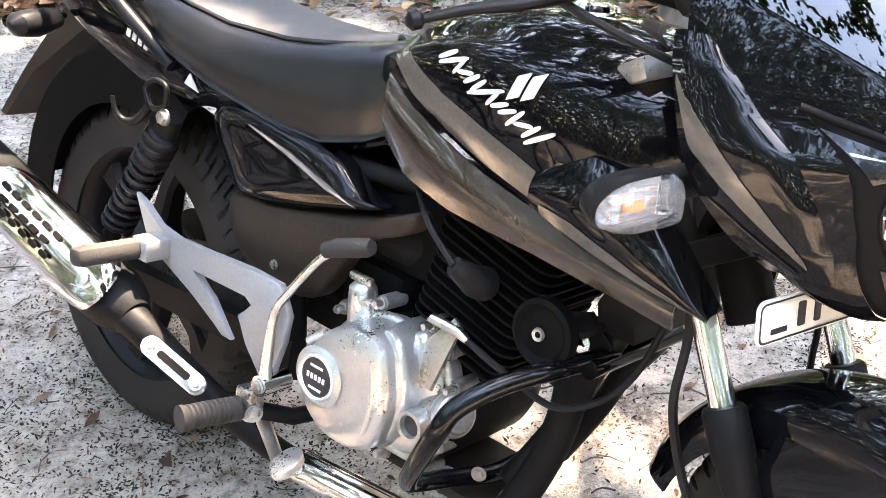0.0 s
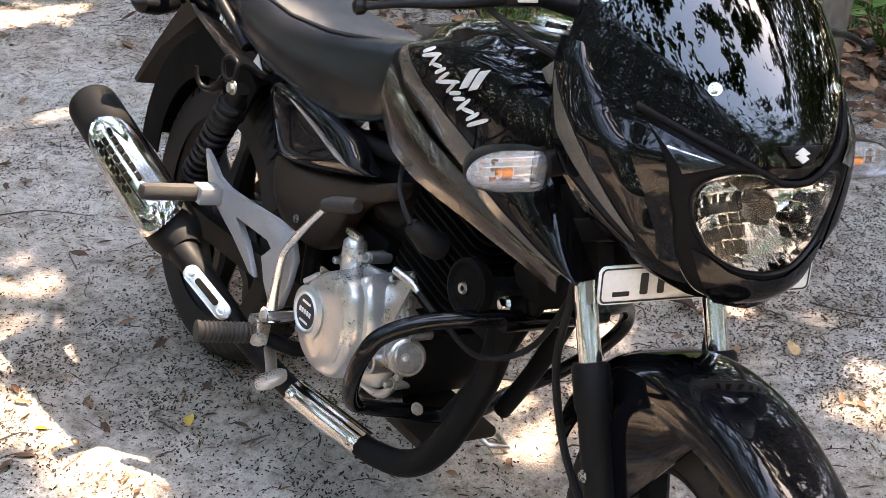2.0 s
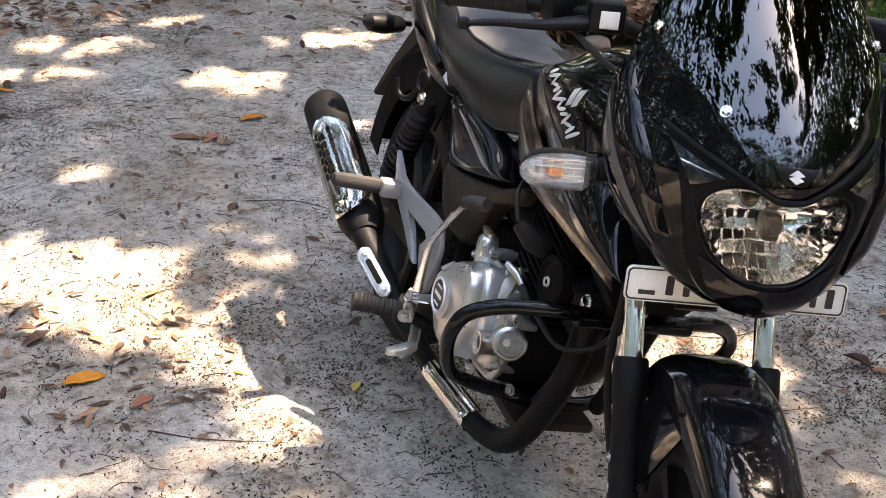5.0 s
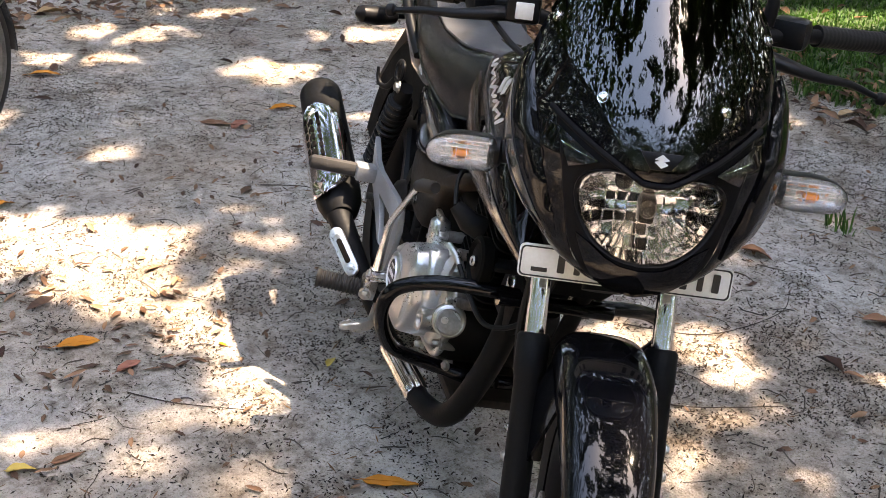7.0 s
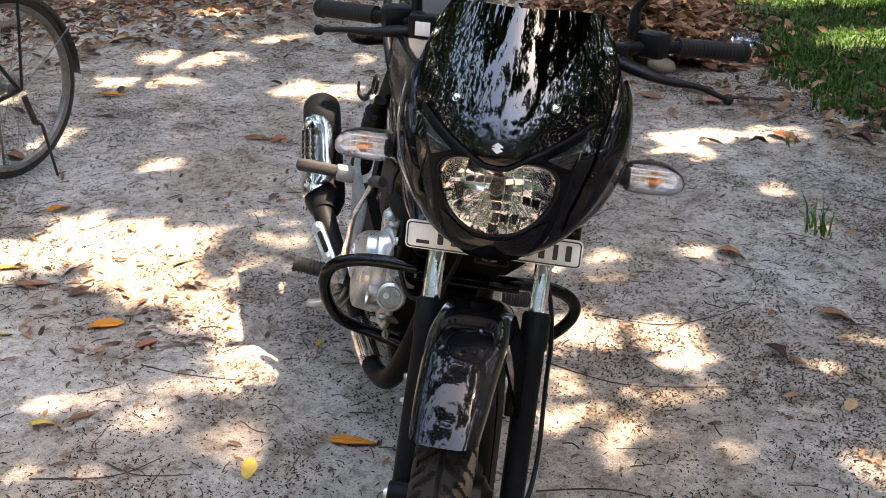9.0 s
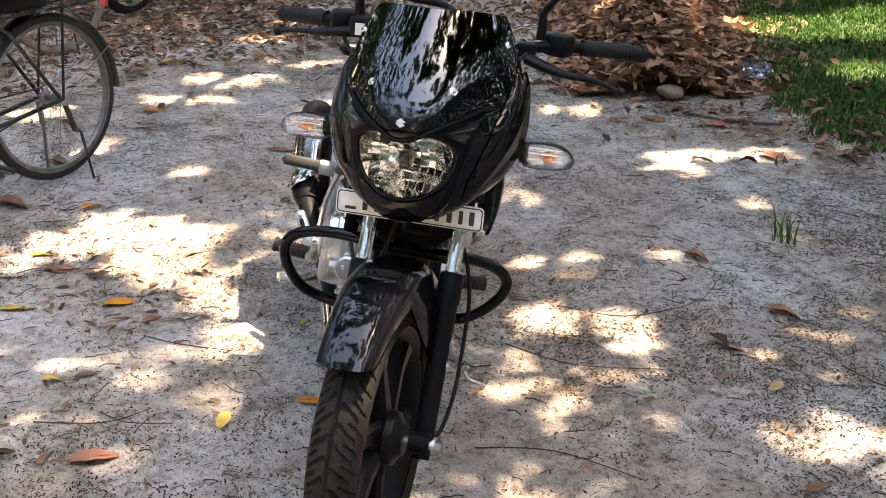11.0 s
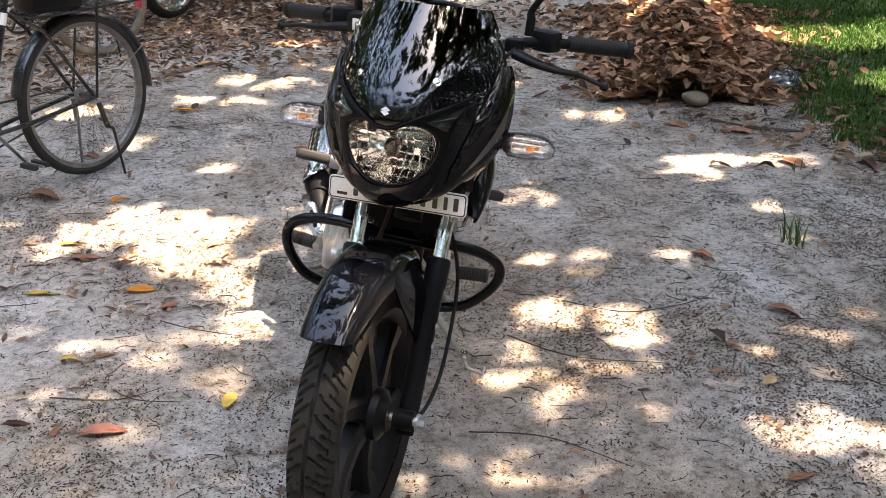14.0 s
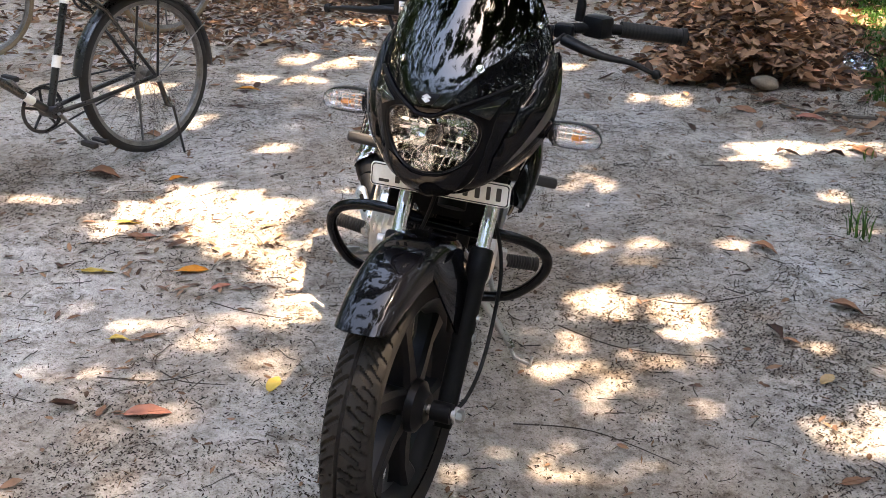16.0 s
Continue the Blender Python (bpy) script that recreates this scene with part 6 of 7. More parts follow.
def tree(name, base, height, r, label, seed, crown_r=2.6, leaves=5200):
    rng = random.Random(seed)
    t = thing(name, Matrix.Translation(base), label, "tree")
    lean = Vector((rng.uniform(-0.5, 0.5), rng.uniform(-0.5, 0.5), 0))
    part("trunk", tube([(0, 0, -0.1), (0, 0, 0.05), Vector((0, 0, 0.5)) + lean * 0.1, Vector((0, 0, height * 0.35)) + lean * 0.5, Vector((0, 0, height * 0.65)) + lean], (r * 1.5, r * 1.2, r, r * 0.8, r * 0.5), 18, curve=5), BARK, t)
    top = Vector((0, 0, height * 0.62)) + lean
    C = []
    g = np.random.default_rng(seed)
    for k in range(9):
        a = 2 * math.pi * k / 9 + rng.uniform(-0.3, 0.3)
        rad = crown_r * rng.uniform(0.5, 1.0)
        e = top + Vector((math.cos(a) * rad, math.sin(a) * rad, height * rng.uniform(-0.12, 0.36)))
        part("limb", limb(top - Vector((0, 0, rng.uniform(0, height * 0.2))), e, r * 0.35, r * 0.07, 0.5, seed=seed * 31 + k), BARK, t)
        for q in range(5):
            c = e + Vector((rng.uniform(-1, 1), rng.uniform(-1, 1), rng.uniform(-0.7, 0.7))) * crown_r * 0.38
            m = leaves // 45
            C.append(g.normal(0, 1, (m, 3)) * np.array([0.32, 0.32, 0.24]) * crown_r * 0.55 + np.array(c))
    quads("crown", np.concatenate(C), 0.20, 0.5, LEAF_GREEN, t, 0.7, seed)
    return t


# the tree beside the leaf heap; its crown and a neighbour's shade the yard
near_tree = thing("shade_tree", Matrix.Identity(4), "broad tree with rough grey bark above a leaf heap", "tree")
part("trunk", tube([(-3.32, 7.15, -0.1), (-3.32, 7.15, 0.04), (-3.30, 7.15, 0.5), (-3.2, 7.1, 2.4), (-2.9, 6.9, 4.6)], (0.36, 0.26, 0.21, 0.19, 0.13), 24, curve=6), BARK, near_tree, "rough grey-brown bark")
for k, e in enumerate(((-1.0, 5.5, 6.4), (0.8, 4.4, 6.8), (-3.6, 5.0, 6.5), (1.2, 6.6, 7.0), (-0.2, 3.4, 6.6))):
    part("limb", limb((-2.95, 6.95, 4.2 + 0.1 * k), e, 0.085, 0.02, 0.7, seed=k), BARK, near_tree)
# crown out of view: its layers are set by ground shade and paint reflections
quads("crown", np.concatenate([canopy(40000, 11, -3.0, 3.4, 0.2, 7.5, 5.2, 11.0, cell=0.9), canopy(14000, 13, -4.4, 4.4, -3.2, 0.3, 5.2, 9.5, 0.0, 0.58, 0.9, 0.4),
                              canopy(20000, 17, -4.4, 4.4, 0.0, 7.5, 5.6, 12.0, 0.0, 0.62, 1.1), canopy(22000, 19, -4.4, 4.4, 2.9, 9.5, 5.0, 9.0)]), 0.17, 0.55, LEAF_GREEN, near_tree, 0.45, 3)
# unseen tree, added to carry the shade over the back of the yard
far_tree = thing("shade_tree", Matrix.Identity(4), "unseen tall tree added to shade the back of the yard", "tree")
part("trunk", tube([(-7.4, 6.6, -0.1), (-7.4, 6.6, 0.05), (-7.3, 6.6, 0.8), (-6.9, 6.5, 3.0), (-6.0, 6.2, 5.4)], (0.4, 0.3, 0.24, 0.2, 0.12), 20, curve=6), BARK, far_tree)
for k, e in enumerate(((-3.4, 5.2, 7.0), (-4.6, 3.4, 6.8), (-2.6, 7.2, 7.0), (-6.2, 3.8, 6.8))):
    part("limb", limb((-6.1, 6.2, 5.0 + 0.1 * k), e, 0.085, 0.02, 0.7, seed=20 + k), BARK, far_tree)
quads("crown", canopy(26000, 12, -8.0, -3.0, 0.3, 8.0, 5.2, 10.0, 0.08), 0.19, 0.55, LEAF_GREEN, far_tree, 0.45, 4)

first = tree("yard_tree", (6.6, 3.2, 0), 7.5, 0.17, "leafy green tree at the edge of the yard", 5)
second = tree("yard_tree", (3.4, -5.8, 0), 8.5, 0.19, "tall leafy tree with an open crown", 6, 3.0)
for k, (x, y, rz, s) in enumerate(((9.8, -2.0, 70, 0.9), (-1.6, -9.6, 130, 1.0), (-7.6, -7.2, 10, 1.0), (-11.5, -1.0, 200, 1.05), (-12.5, 4.6, 250, 1.1), (-8.6, 12.0, 300, 1.1), (-1.2, 13.6, 40, 1.2), (6.4, 11.4, 95, 1.1), (13.0, 5.6, 160, 1.1), (9.0, -9.0, 77, 1.1), (-16.0, 10.0, 33, 1.4), (16, 14, 81, 1.4))):
    m = copy_thing(second if k % 2 else first, pose(x, y, 0, 0, 0, rz))
    m.scale = (s, s, s)

# unseen wood closing the yard in: leaf rings and roofs added to darken reflections
rng = np.random.default_rng(77)
n = 46000
a, rad = rng.uniform(0, 2 * math.pi, n), rng.uniform(12.0, 18.0, n)
z = 8.5 * rng.uniform(0, 1, n) ** 1.25
keep = rng.uniform(0, 1, n) < np.clip(1.25 - z / 9 + 0.35 * np.sin(a * 7 + z) * np.sin(a * 17 - z * 2), 0, 1)
wood = quads("unseen_leaf_edge", np.stack([-0.5 + rad * np.cos(a), 1.5 + rad * np.sin(a), z], -1)[keep], 0.50, 0.5, LEAF_GREEN, None, 0.7, 78)
n = 22000
a, rad, z = rng.uniform(0, 2 * math.pi, n), rng.uniform(18.5, 25.0, n), 9.0 * rng.uniform(0, 1, n) ** 1.1
deep = quads("unseen_leaf_depth", np.stack([-0.5 + rad * np.cos(a), 1.5 + rad * np.sin(a), z], -1), 1.0, 0.55, LEAF_GREEN, None, 0.7, 81)
tagged(deep, "unseen leaf ring added to cover the bright horizon sky", "woodland", kind="stuff")
tagged(wood, "unseen leaf ring added to darken the paint's reflections", "undergrowth", kind="stuff")
# unseen roof of leaves, added so that the leaf rings lie in shade
ringa, ringr = rng.uniform(0, 2 * math.pi, 24000), np.sqrt(rng.uniform(12.5 ** 2, 21.0 ** 2, 24000))
high = np.stack([-0.5 + ringr * np.cos(ringa), 1.5 + ringr * np.sin(ringa), 7.5 + 2.0 * rng.uniform(0, 1, 24000) + 0.8 * np.sin(ringa * 9) * np.sin(ringr)], -1)
tagged(quads("unseen_leaf_roof", high, 0.52, 0.55, LEAF_GREEN, None, 0.45, 80), "unseen leaf roof added to shade the leaf rings", "tree canopy", kind="stuff")
# unseen leaf layers, added to shade far ground and shape the mirrored sky
over = np.concatenate([canopy(7000, 55, -7, 6, -9.5, -3.2, 5.5, 11.0, 0.0, 0.30, 1.4, 0.28), canopy(7000, 51, -14, -3.4, -12, 0.3, 5.0, 9.0), canopy(2500, 52, -3.4, 10, -12, -7.5, 5.0, 9.0, 0.0, 0.45, 0.42, 0.35), canopy(5000, 53, 4.4, 12, -4.2, 9, 5.0, 9.0), canopy(7000, 54, -14, -8, 0.3, 9, 5.0, 9.0)])
tagged(quads("unseen_leaf_canopy", over, 0.33, 0.55, LEAF_GREEN, None, 0.45, 79), "unseen leaf canopy added to shade ground out of view", "tree canopy", kind="stuff")


# ---------- grass, leaf heap, litter ----------
def in_grass(x, y):
    """Inside the grassy bank beyond the sand."""
    edge = np.interp(x, [-6, -3.6, -3.1, -2.4, -1.5, -0.98, -0.6, -0.23, 0.0, 0.6, 1.6, 3.5], [8.6, 7.4, 6.5, 6.3, 5.35, 4.62, 4.38, 4.12, 4.2, 4.35, 4.6, 5.0])
    return y - edge - 0.06 * np.sin(x * 17) - 0.04 * np.sin(x * 41 + y * 13)


def grass(name, pts, h0, h1, w, label, seed, mat):
    rng = np.random.default_rng(seed)
    n = len(pts)
    a = rng.uniform(0, 2 * math.pi, n)
    h = rng.uniform(h0, h1, n)
    lean = rng.uniform(0.1, 0.9, n) * h
    d = np.stack([np.cos(a), np.sin(a), np.zeros(n)], -1)
    s = np.stack([-np.sin(a), np.cos(a), np.zeros(n)], -1) * (w * rng.uniform(0.6, 1.3, n))[:, None]
    up = np.array([0, 0, 1.0])
    mid = pts + d * (lean * 0.3)[:, None] + up * (h * 0.6)[:, None]
    V = np.stack([pts - s, pts + s, mid - s * 0.8, mid + s * 0.8, pts + d * lean[:, None] + up * (h * (1.0 - 0.25 * (lean / h)))[:, None]], 1).reshape(-1, 3)
    F = (np.arange(n)[:, None, None] * 5 + np.array([[0, 1, 3], [0, 3, 2], [2, 3, 4]])[None]).reshape(-1, 3)
    me = bpy.data.meshes.new(name)
    me.from_pydata(V.tolist(), [], F.tolist())
    me.materials.append(mat)
    return tagged(new(name, me), label, "grass", kind="stuff")


rng = np.random.default_rng(8)
n = 230000
gx, gy = rng.uniform(-6, 3.5, n), rng.uniform(3.9, 9.5, n)
keep = (in_grass(gx, gy) > rng.exponential(0.05, n)) & (rng.uniform(0, 1, n) < np.clip(1.25 - (gy - 4) * 0.12, 0.3, 1))
keep &= np.hypot(gx + 3.32, gy - 7.15) > 0.3
gx, gy = gx[keep], gy[keep]
grass("grass", np.stack([gx, gy, np.full(len(gx), -0.01)], -1), 0.015, 0.065, 0.0052, "fresh green grass bank in broken shade", 9, GRASS)
# dark turf under the blades
tx, ty = np.meshgrid(np.linspace(-6.5, 4.0, 240), np.linspace(3.9, 11.0, 180), indexing="ij")
TV = np.stack([tx, ty, ground_z(tx, ty) + 0.006 + 0.004 * np.sin(tx * 23) * np.sin(ty * 19)], -1).reshape(-1, 3)
ti, tj = np.meshgrid(np.arange(239), np.arange(179), indexing="ij")
tq = (ti * 180 + tj).ravel()
tq = tq[(in_grass(TV[tq, 0], TV[tq, 1]) > 0.10 + 0.10 * np.sin(TV[tq, 0] * 37) * np.sin(TV[tq, 1] * 31))]
tm = bpy.data.meshes.new("turf")
tm.from_pydata(TV.tolist(), [], np.stack([tq, tq + 180, tq + 181, tq + 1], -1).tolist())
tm.materials.append(TURF)
tagged(new("turf", tm), "dark mossy turf under the grass", "turf", kind="stuff")
n = 9000
gx, gy = rng.uniform(-9, -4.6, n), rng.uniform(4.3, 8.5, n)
keep = gy > 4.75 + 0.5 * np.sin(gx * 2.1) + (gx + 5.2) * 0.4
grass("grass_verge", np.stack([gx[keep], gy[keep], np.full(keep.sum(), -0.01)], -1), 0.05, 0.16, 0.005, "green grass verge behind the leaf litter", 10, GRASS)

# leaf heap against the tree
n = 6500
f, g = rng.uniform(0, 1, n), rng.normal(0, 0.42, n)
hx, hy = -1.32 - 1.80 * f + g * 0.54 * (0.75 + 0.5 * f), 4.25 + 2.15 * f + g * 0.50 * (0.75 + 0.5 * f)
hz = np.maximum(0.004, (0.11 + 0.26 * np.sin(math.pi * np.clip(f * 0.9 + 0.08, 0, 1))) * np.exp(-(g / 0.40) ** 2) * rng.uniform(0.55, 1.0, n))
heap = quads("leaf_heap", np.stack([hx, hy, hz], -1), 0.118, 0.38, HEAPLEAF, None, 0.45, 21, 0.18)
tagged(heap, "heap of curled brown dry leaves under a tree", "leaf heap", kind="stuff")

# dry leaves drifted over the back of the yard and the grass edge
n = 10500
lx = np.concatenate([rng.normal(-5.2, 1.2, n // 2), rng.uniform(-6.5, -2.2, n // 4), rng.normal(-0.5, 0.7, n // 8), rng.uniform(-4.4, 2.6, n // 8)])
ly = np.concatenate([rng.normal(3.6, 0.9, n // 2), rng.uniform(1.5, 6.0, n // 4), rng.normal(4.35, 0.35, n // 8), rng.uniform(-0.4, 4.6, n // 8)])
keep = ((lx < -3.3) & (rng.uniform(0, 1, len(lx)) < 0.8) | (ly > 3.9) & (rng.uniform(0, 1, len(lx)) < 0.20) | (rng.uniform(0, 1, len(lx)) < 0.06)) & (np.hypot(lx + 3.32, ly - 7.15) > 0.3)
drift = quads("dry_leaf_drift", np.stack([lx[keep], ly[keep], ground_z(lx[keep], ly[keep]) + rng.uniform(0.006, 0.02, keep.sum())], -1), 0.070, 0.38, LEAF_DRY, None, 0.25, 22, 0.18)
tagged(drift, "scattered brown dry leaves on the sand", "dry leaves", kind="stuff")

n = 5200
lx, ly = rng.uniform(-2.2, 2.4, n), rng.uniform(3.2, 6.2, n)
g = in_grass(lx, ly)
keep = (g > -0.22) & (rng.uniform(0, 1, n) < 0.34 * np.exp(-np.abs(g - 0.04) / 0.16) + 0.02)
lz = np.where(g[keep] > 0.05, rng.uniform(0.012, 0.045, keep.sum()), rng.uniform(0.006, 0.016, keep.sum()))
tagged(quads("grass_edge_leaves", np.stack([lx[keep], ly[keep], ground_z(lx[keep], ly[keep]) + lz], -1), 0.085, 0.40, LEAF_DRY, None, 0.35, 31, 0.20), "curled brown leaves caught in the grass edge", "dry leaves", kind="stuff")

# crumbs of bark and leaf, thick in drifts
def drifts(x, y):
    d = 0.42 + 0.20 * np.sin(x * 3.1 + y * 1.7) + 0.18 * np.sin(y * 4.3 - x * 2.2) + 0.30 * np.sin(x * 13.1 + y * 6.7 + 2 * np.sin(y * 5)) * np.sin(y * 11.3 - x * 5.1) + 0.22 * np.sin(x * 29 + 3 * np.sin(y * 11)) * np.sin(y * 31 - x * 9)
    return np.clip(d, 0.12, 1)


for n, size, ratio, seed in ((430000, 0.0078, 0.50, 23), (110000, 0.0135, 0.30, 24)):
    bx, by = rng.uniform(-3.4, 2.3, n), rng.uniform(-0.5, 4.6, n)
    keep = rng.uniform(0, 1, n) < drifts(bx, by) ** 1.6 * np.where(by - 0.55 * bx > 1.6, 1.0, 0.75) * np.where(0.8 * bx + 0.45 * by > 1.05 + 0.25 * np.sin(by * 5 + bx * 3), 3.0, 1.0)
    bits = quads("litter_crumbs", np.stack([bx[keep], by[keep], ground_z(bx[keep], by[keep]) + rng.uniform(0.001, 0.004, keep.sum())], -1), size, ratio, LITTER, None, 0.3, seed)
    tagged(bits, "dark crumbs of bark and leaf on sand", "litter", kind="stuff")


def clods(n, seed):
    """Small crumbs of dry soil: low four-sided mounds."""
    g = np.random.default_rng(seed)
    x, y = g.uniform(-2.6, 2.3, n), g.uniform(-0.3, 4.2, n)
    keep = g.uniform(0, 1, n) < np.where((x > 0.2) & (y > 1.4), 1.0, 0.25 + 0.4 * drifts(x, y))
    x, y = x[keep], y[keep]
    m = len(x)
    r, a, h = 0.0035 + 0.004 * g.uniform(0, 1, m) ** 2, g.uniform(0, 6.28, m), g.uniform(0.4, 0.95, m)
    z = ground_z(x, y) - 0.001
    P = [np.stack([x + r * g.uniform(0.7, 1.3, m) * np.cos(a + k * math.pi / 2), y + r * g.uniform(0.7, 1.3, m) * np.sin(a + k * math.pi / 2), z], -1) for k in range(4)]
    V = np.stack(P + [np.stack([x, y, z + r * h + 0.001], -1)], 1).reshape(-1, 3)
    F = (np.arange(m)[:, None, None] * 5 + np.array([[0, 1, 4], [1, 2, 4], [2, 3, 4], [3, 0, 4]])[None]).reshape(-1, 3)
    me = bpy.data.meshes.new("soil_crumbs")
    me.from_pydata(V.tolist(), [], F.tolist())
    me.materials.append(SAND)
    tagged(new("soil_crumbs", me), "small dry crumbs of pale sandy soil", "soil", kind="stuff")


clods(90000, 35)
n = 9000
bx, by = rng.uniform(-4.2, 2.4, n), rng.uniform(-0.6, 5.0, n)
keep = rng.uniform(0, 1, n) < np.clip(0.5 + 0.5 * np.sin(bx * 2.3 + 1) * np.sin(by * 2.9 + bx), 0.15, 1)
bits = quads("straw_bits", np.stack([bx[keep], by[keep], ground_z(bx[keep], by[keep]) + rng.uniform(0.002, 0.006, keep.sum())], -1), 0.034, 0.13, STRAW, None, 0.15, 29)
tagged(bits, "reddish brown straw and needle bits on sand", "litter", kind="stuff")
n = 8000
bx, by = rng.uniform(-4.2, 2.4, n), rng.uniform(-0.6, 5.0, n)
bits = quads("bark_flakes", np.stack([bx, by, ground_z(bx, by) + rng.uniform(0.002, 0.006, n)], -1), 0.017, 0.26, LITTER, None, 0.25, 27)
tagged(bits, "dark flakes of bark on the sand", "litter", kind="stuff")
n = 1600
bx, by = rng.uniform(-4.2, 2.4, n), rng.uniform(-0.6, 5.0, n)
bits = quads("leaf_scraps", np.stack([bx, by, ground_z(bx, by) + rng.uniform(0.003, 0.007, n)], -1), 0.026, 0.42, LEAF_DRY, None, 0.25, 24, 0.1)
tagged(bits, "small brown scraps of dry leaf", "litter", kind="stuff")
# torn leaf and bark blown into a low drift beside the sunlit patch
n = 200
bx = np.concatenate([rng.normal(-1.06, 0.38, n // 2), rng.uniform(-2.2, -0.2, n // 2)])
by = np.concatenate([rng.normal(1.06, 0.24, n // 2), rng.uniform(0.2, 2.4, n // 2)])
bits = quads("leaf_shreds", np.stack([bx, by, ground_z(bx, by) + rng.uniform(0.003, 0.009, n)], -1), 0.050, 0.26, LEAF_DRY, None, 0.12, 33, 0.08)
tagged(bits, "torn strips of brown leaf on the sand", "litter", kind="stuff")


def twigs(n, seed):
    r = random.Random(seed)
    V, F = [], []
    for _ in range(n):
        x, y = r.uniform(-4.2, 2.4), r.uniform(-0.6, 5.0)
        if 0.5 + 0.5 * math.sin(x * 3.1 + y * 1.7) * math.sin(y * 2.3 - x * 1.9) < r.random() * 0.8:
            continue
        a, L, w = r.uniform(0, 6.28), r.choice((0.02, 0.03, 0.035, 0.05, 0.05, 0.08)) * r.uniform(0.7, 1.3), r.uniform(0.0007, 0.0020)
        bend = r.uniform(-1.3, 1.3)
        base = len(V)
        px, py = x, y
        g = float(ground_z(x, y))
        for i in range(5):
            z = g + 0.003 + 0.004 * math.sin(math.pi * i / 4) * r.random()
            for t in (0.5, 2.6, 4.7):
                V.append((px - math.sin(a) * math.cos(t) * w, py + math.cos(a) * math.cos(t) * w, z + math.sin(t) * w))
            px, py = px + math.cos(a) * L / 4, py + math.sin(a) * L / 4
            a += bend / 4 + r.uniform(-0.3, 0.3)
        for i in range(4):
            for j in range(3):
                p = base + i * 3
                F.append((p + j, p + (j + 1) % 3, p + 3 + (j + 1) % 3, p + 3 + j))
    me = bpy.data.meshes.new("twig_litter")
    me.from_pydata(V, [], F)
    me.materials.append(TWIG)
    tagged(new("twig_litter", me), "thin dark twigs littering the sand", "twigs", kind="stuff")


twigs(5200, 31)

# single long twigs
for k, pts in enumerate((((0.02, 2.02), (0.20, 2.12), (0.30, 2.32), (0.27, 2.46)), ((0.10, 1.72), (0.30, 1.78), (0.48, 1.95)), ((0.42, 1.30), (0.55, 1.44), (0.78, 1.50)), ((-0.62, 0.99), (-0.50, 1.03), (-0.36, 1.12)),
                         ((-0.30, 0.70), (-0.20, 0.72), (-0.12, 0.80)), ((-0.35, 0.55), (-0.24, 0.68), (-0.22, 0.80)), ((0.80, 2.30), (0.95, 2.28), (1.08, 2.36)), ((-1.3, 2.0), (-1.2, 2.1), (-1.05, 2.12)), ((-1.05, 4.1), (-0.85, 4.15), (-0.60, 4.3)))):
    o = Vector((*pts[0], 0))
    r = 0.0019 if k < 8 else 0.011
    tw = part("twig", tube([Vector((x, y, 0.004 + float(ground_z(x, y)))) - o for x, y in pts], (r, r * 0.8, r * 0.5), 7, curve=6), TWIG)
    tw.location = o
    tagged(tw, "thin bent dry twig lying on sand" if k < 8 else "short grey stick beside the grass", "twig", "twigs on the sand")


# single fallen leaves
def dry(name, base, light):
    return leafy(name, base, light, 0.15, 0.5)


LEAF_MATS = {"orange": dry("orange_leaf", (0.40, 0.12, 0.015), (0.62, 0.24, 0.03)), "brown": dry("brown_leaf", (0.14, 0.06, 0.03), (0.30, 0.15, 0.085)), "tan": dry("tan_leaf", (0.32, 0.19, 0.09), (0.50, 0.33, 0.17)),
             "yellow": dry("yellow_leaf", (0.42, 0.27, 0.05), (0.60, 0.42, 0.10)), "russet": dry("russet_leaf", (0.22, 0.075, 0.045), (0.36, 0.15, 0.10))}


def leaf_mesh(curl, twist, wide):
    def surf(u, v):
        f = v * 2 - 1
        w = wide * (math.sin(math.pi * u ** 0.8) ** 0.8) if 0 < u < 1 else 0.002
        x = u - 0.5
        y = f * w * 0.5
        z = 0.12 * curl * (f * f) * w + curl * 0.045 * math.sin(math.pi * u) + twist * f * w * (u - 0.3) * 0.5 + 0.012 * math.sin(u * 19 + f * 3)
        return (x, y, max(z, -0.03) + 0.03)
    bm = solid(surf, 16, 6, 0.006)
    tube([(-0.68, 0.02, 0.02), (-0.58, 0.0, 0.03), (-0.45, 0, 0.05), (0.40, 0, 0.04 + 0.05 * curl)], (0.008, 0.008, 0.010, 0.004), 6, bm, 3)
    return bm


LEAVES = [(0.03, 1.13, .115, 38, "orange"), (-0.055, .905, .085, 135, "yellow"), (-.10, .585, .115, 62, "russet"), (.525, 2.45, .105, 10, "brown"), (1.06, 1.76, .085, 75, "brown"), (.76, 2.05, .07, 100, "tan"), (-2.74, 2.17, .12, 55, "orange"),
          (-3.50, 2.71, .15, 60, "tan"), (-1.85, 2.30, .13, 40, "brown"), (-1.80, 2.36, .11, 110, "russet"), (-1.87, 2.64, .11, 70, "orange"), (-2.0, 1.17, .15, 30, "brown"), (-1.08, .81, .11, 50, "yellow"), (-.90, 1.055, .10, 65, "orange"),
          (-1.29, 1.06, .07, 60, "russet"), (.11, 2.59, .10, 0, "brown"), (1.06, 2.17, .08, -60, "brown"), (1.15, 2.07, .09, 90, "russet")]
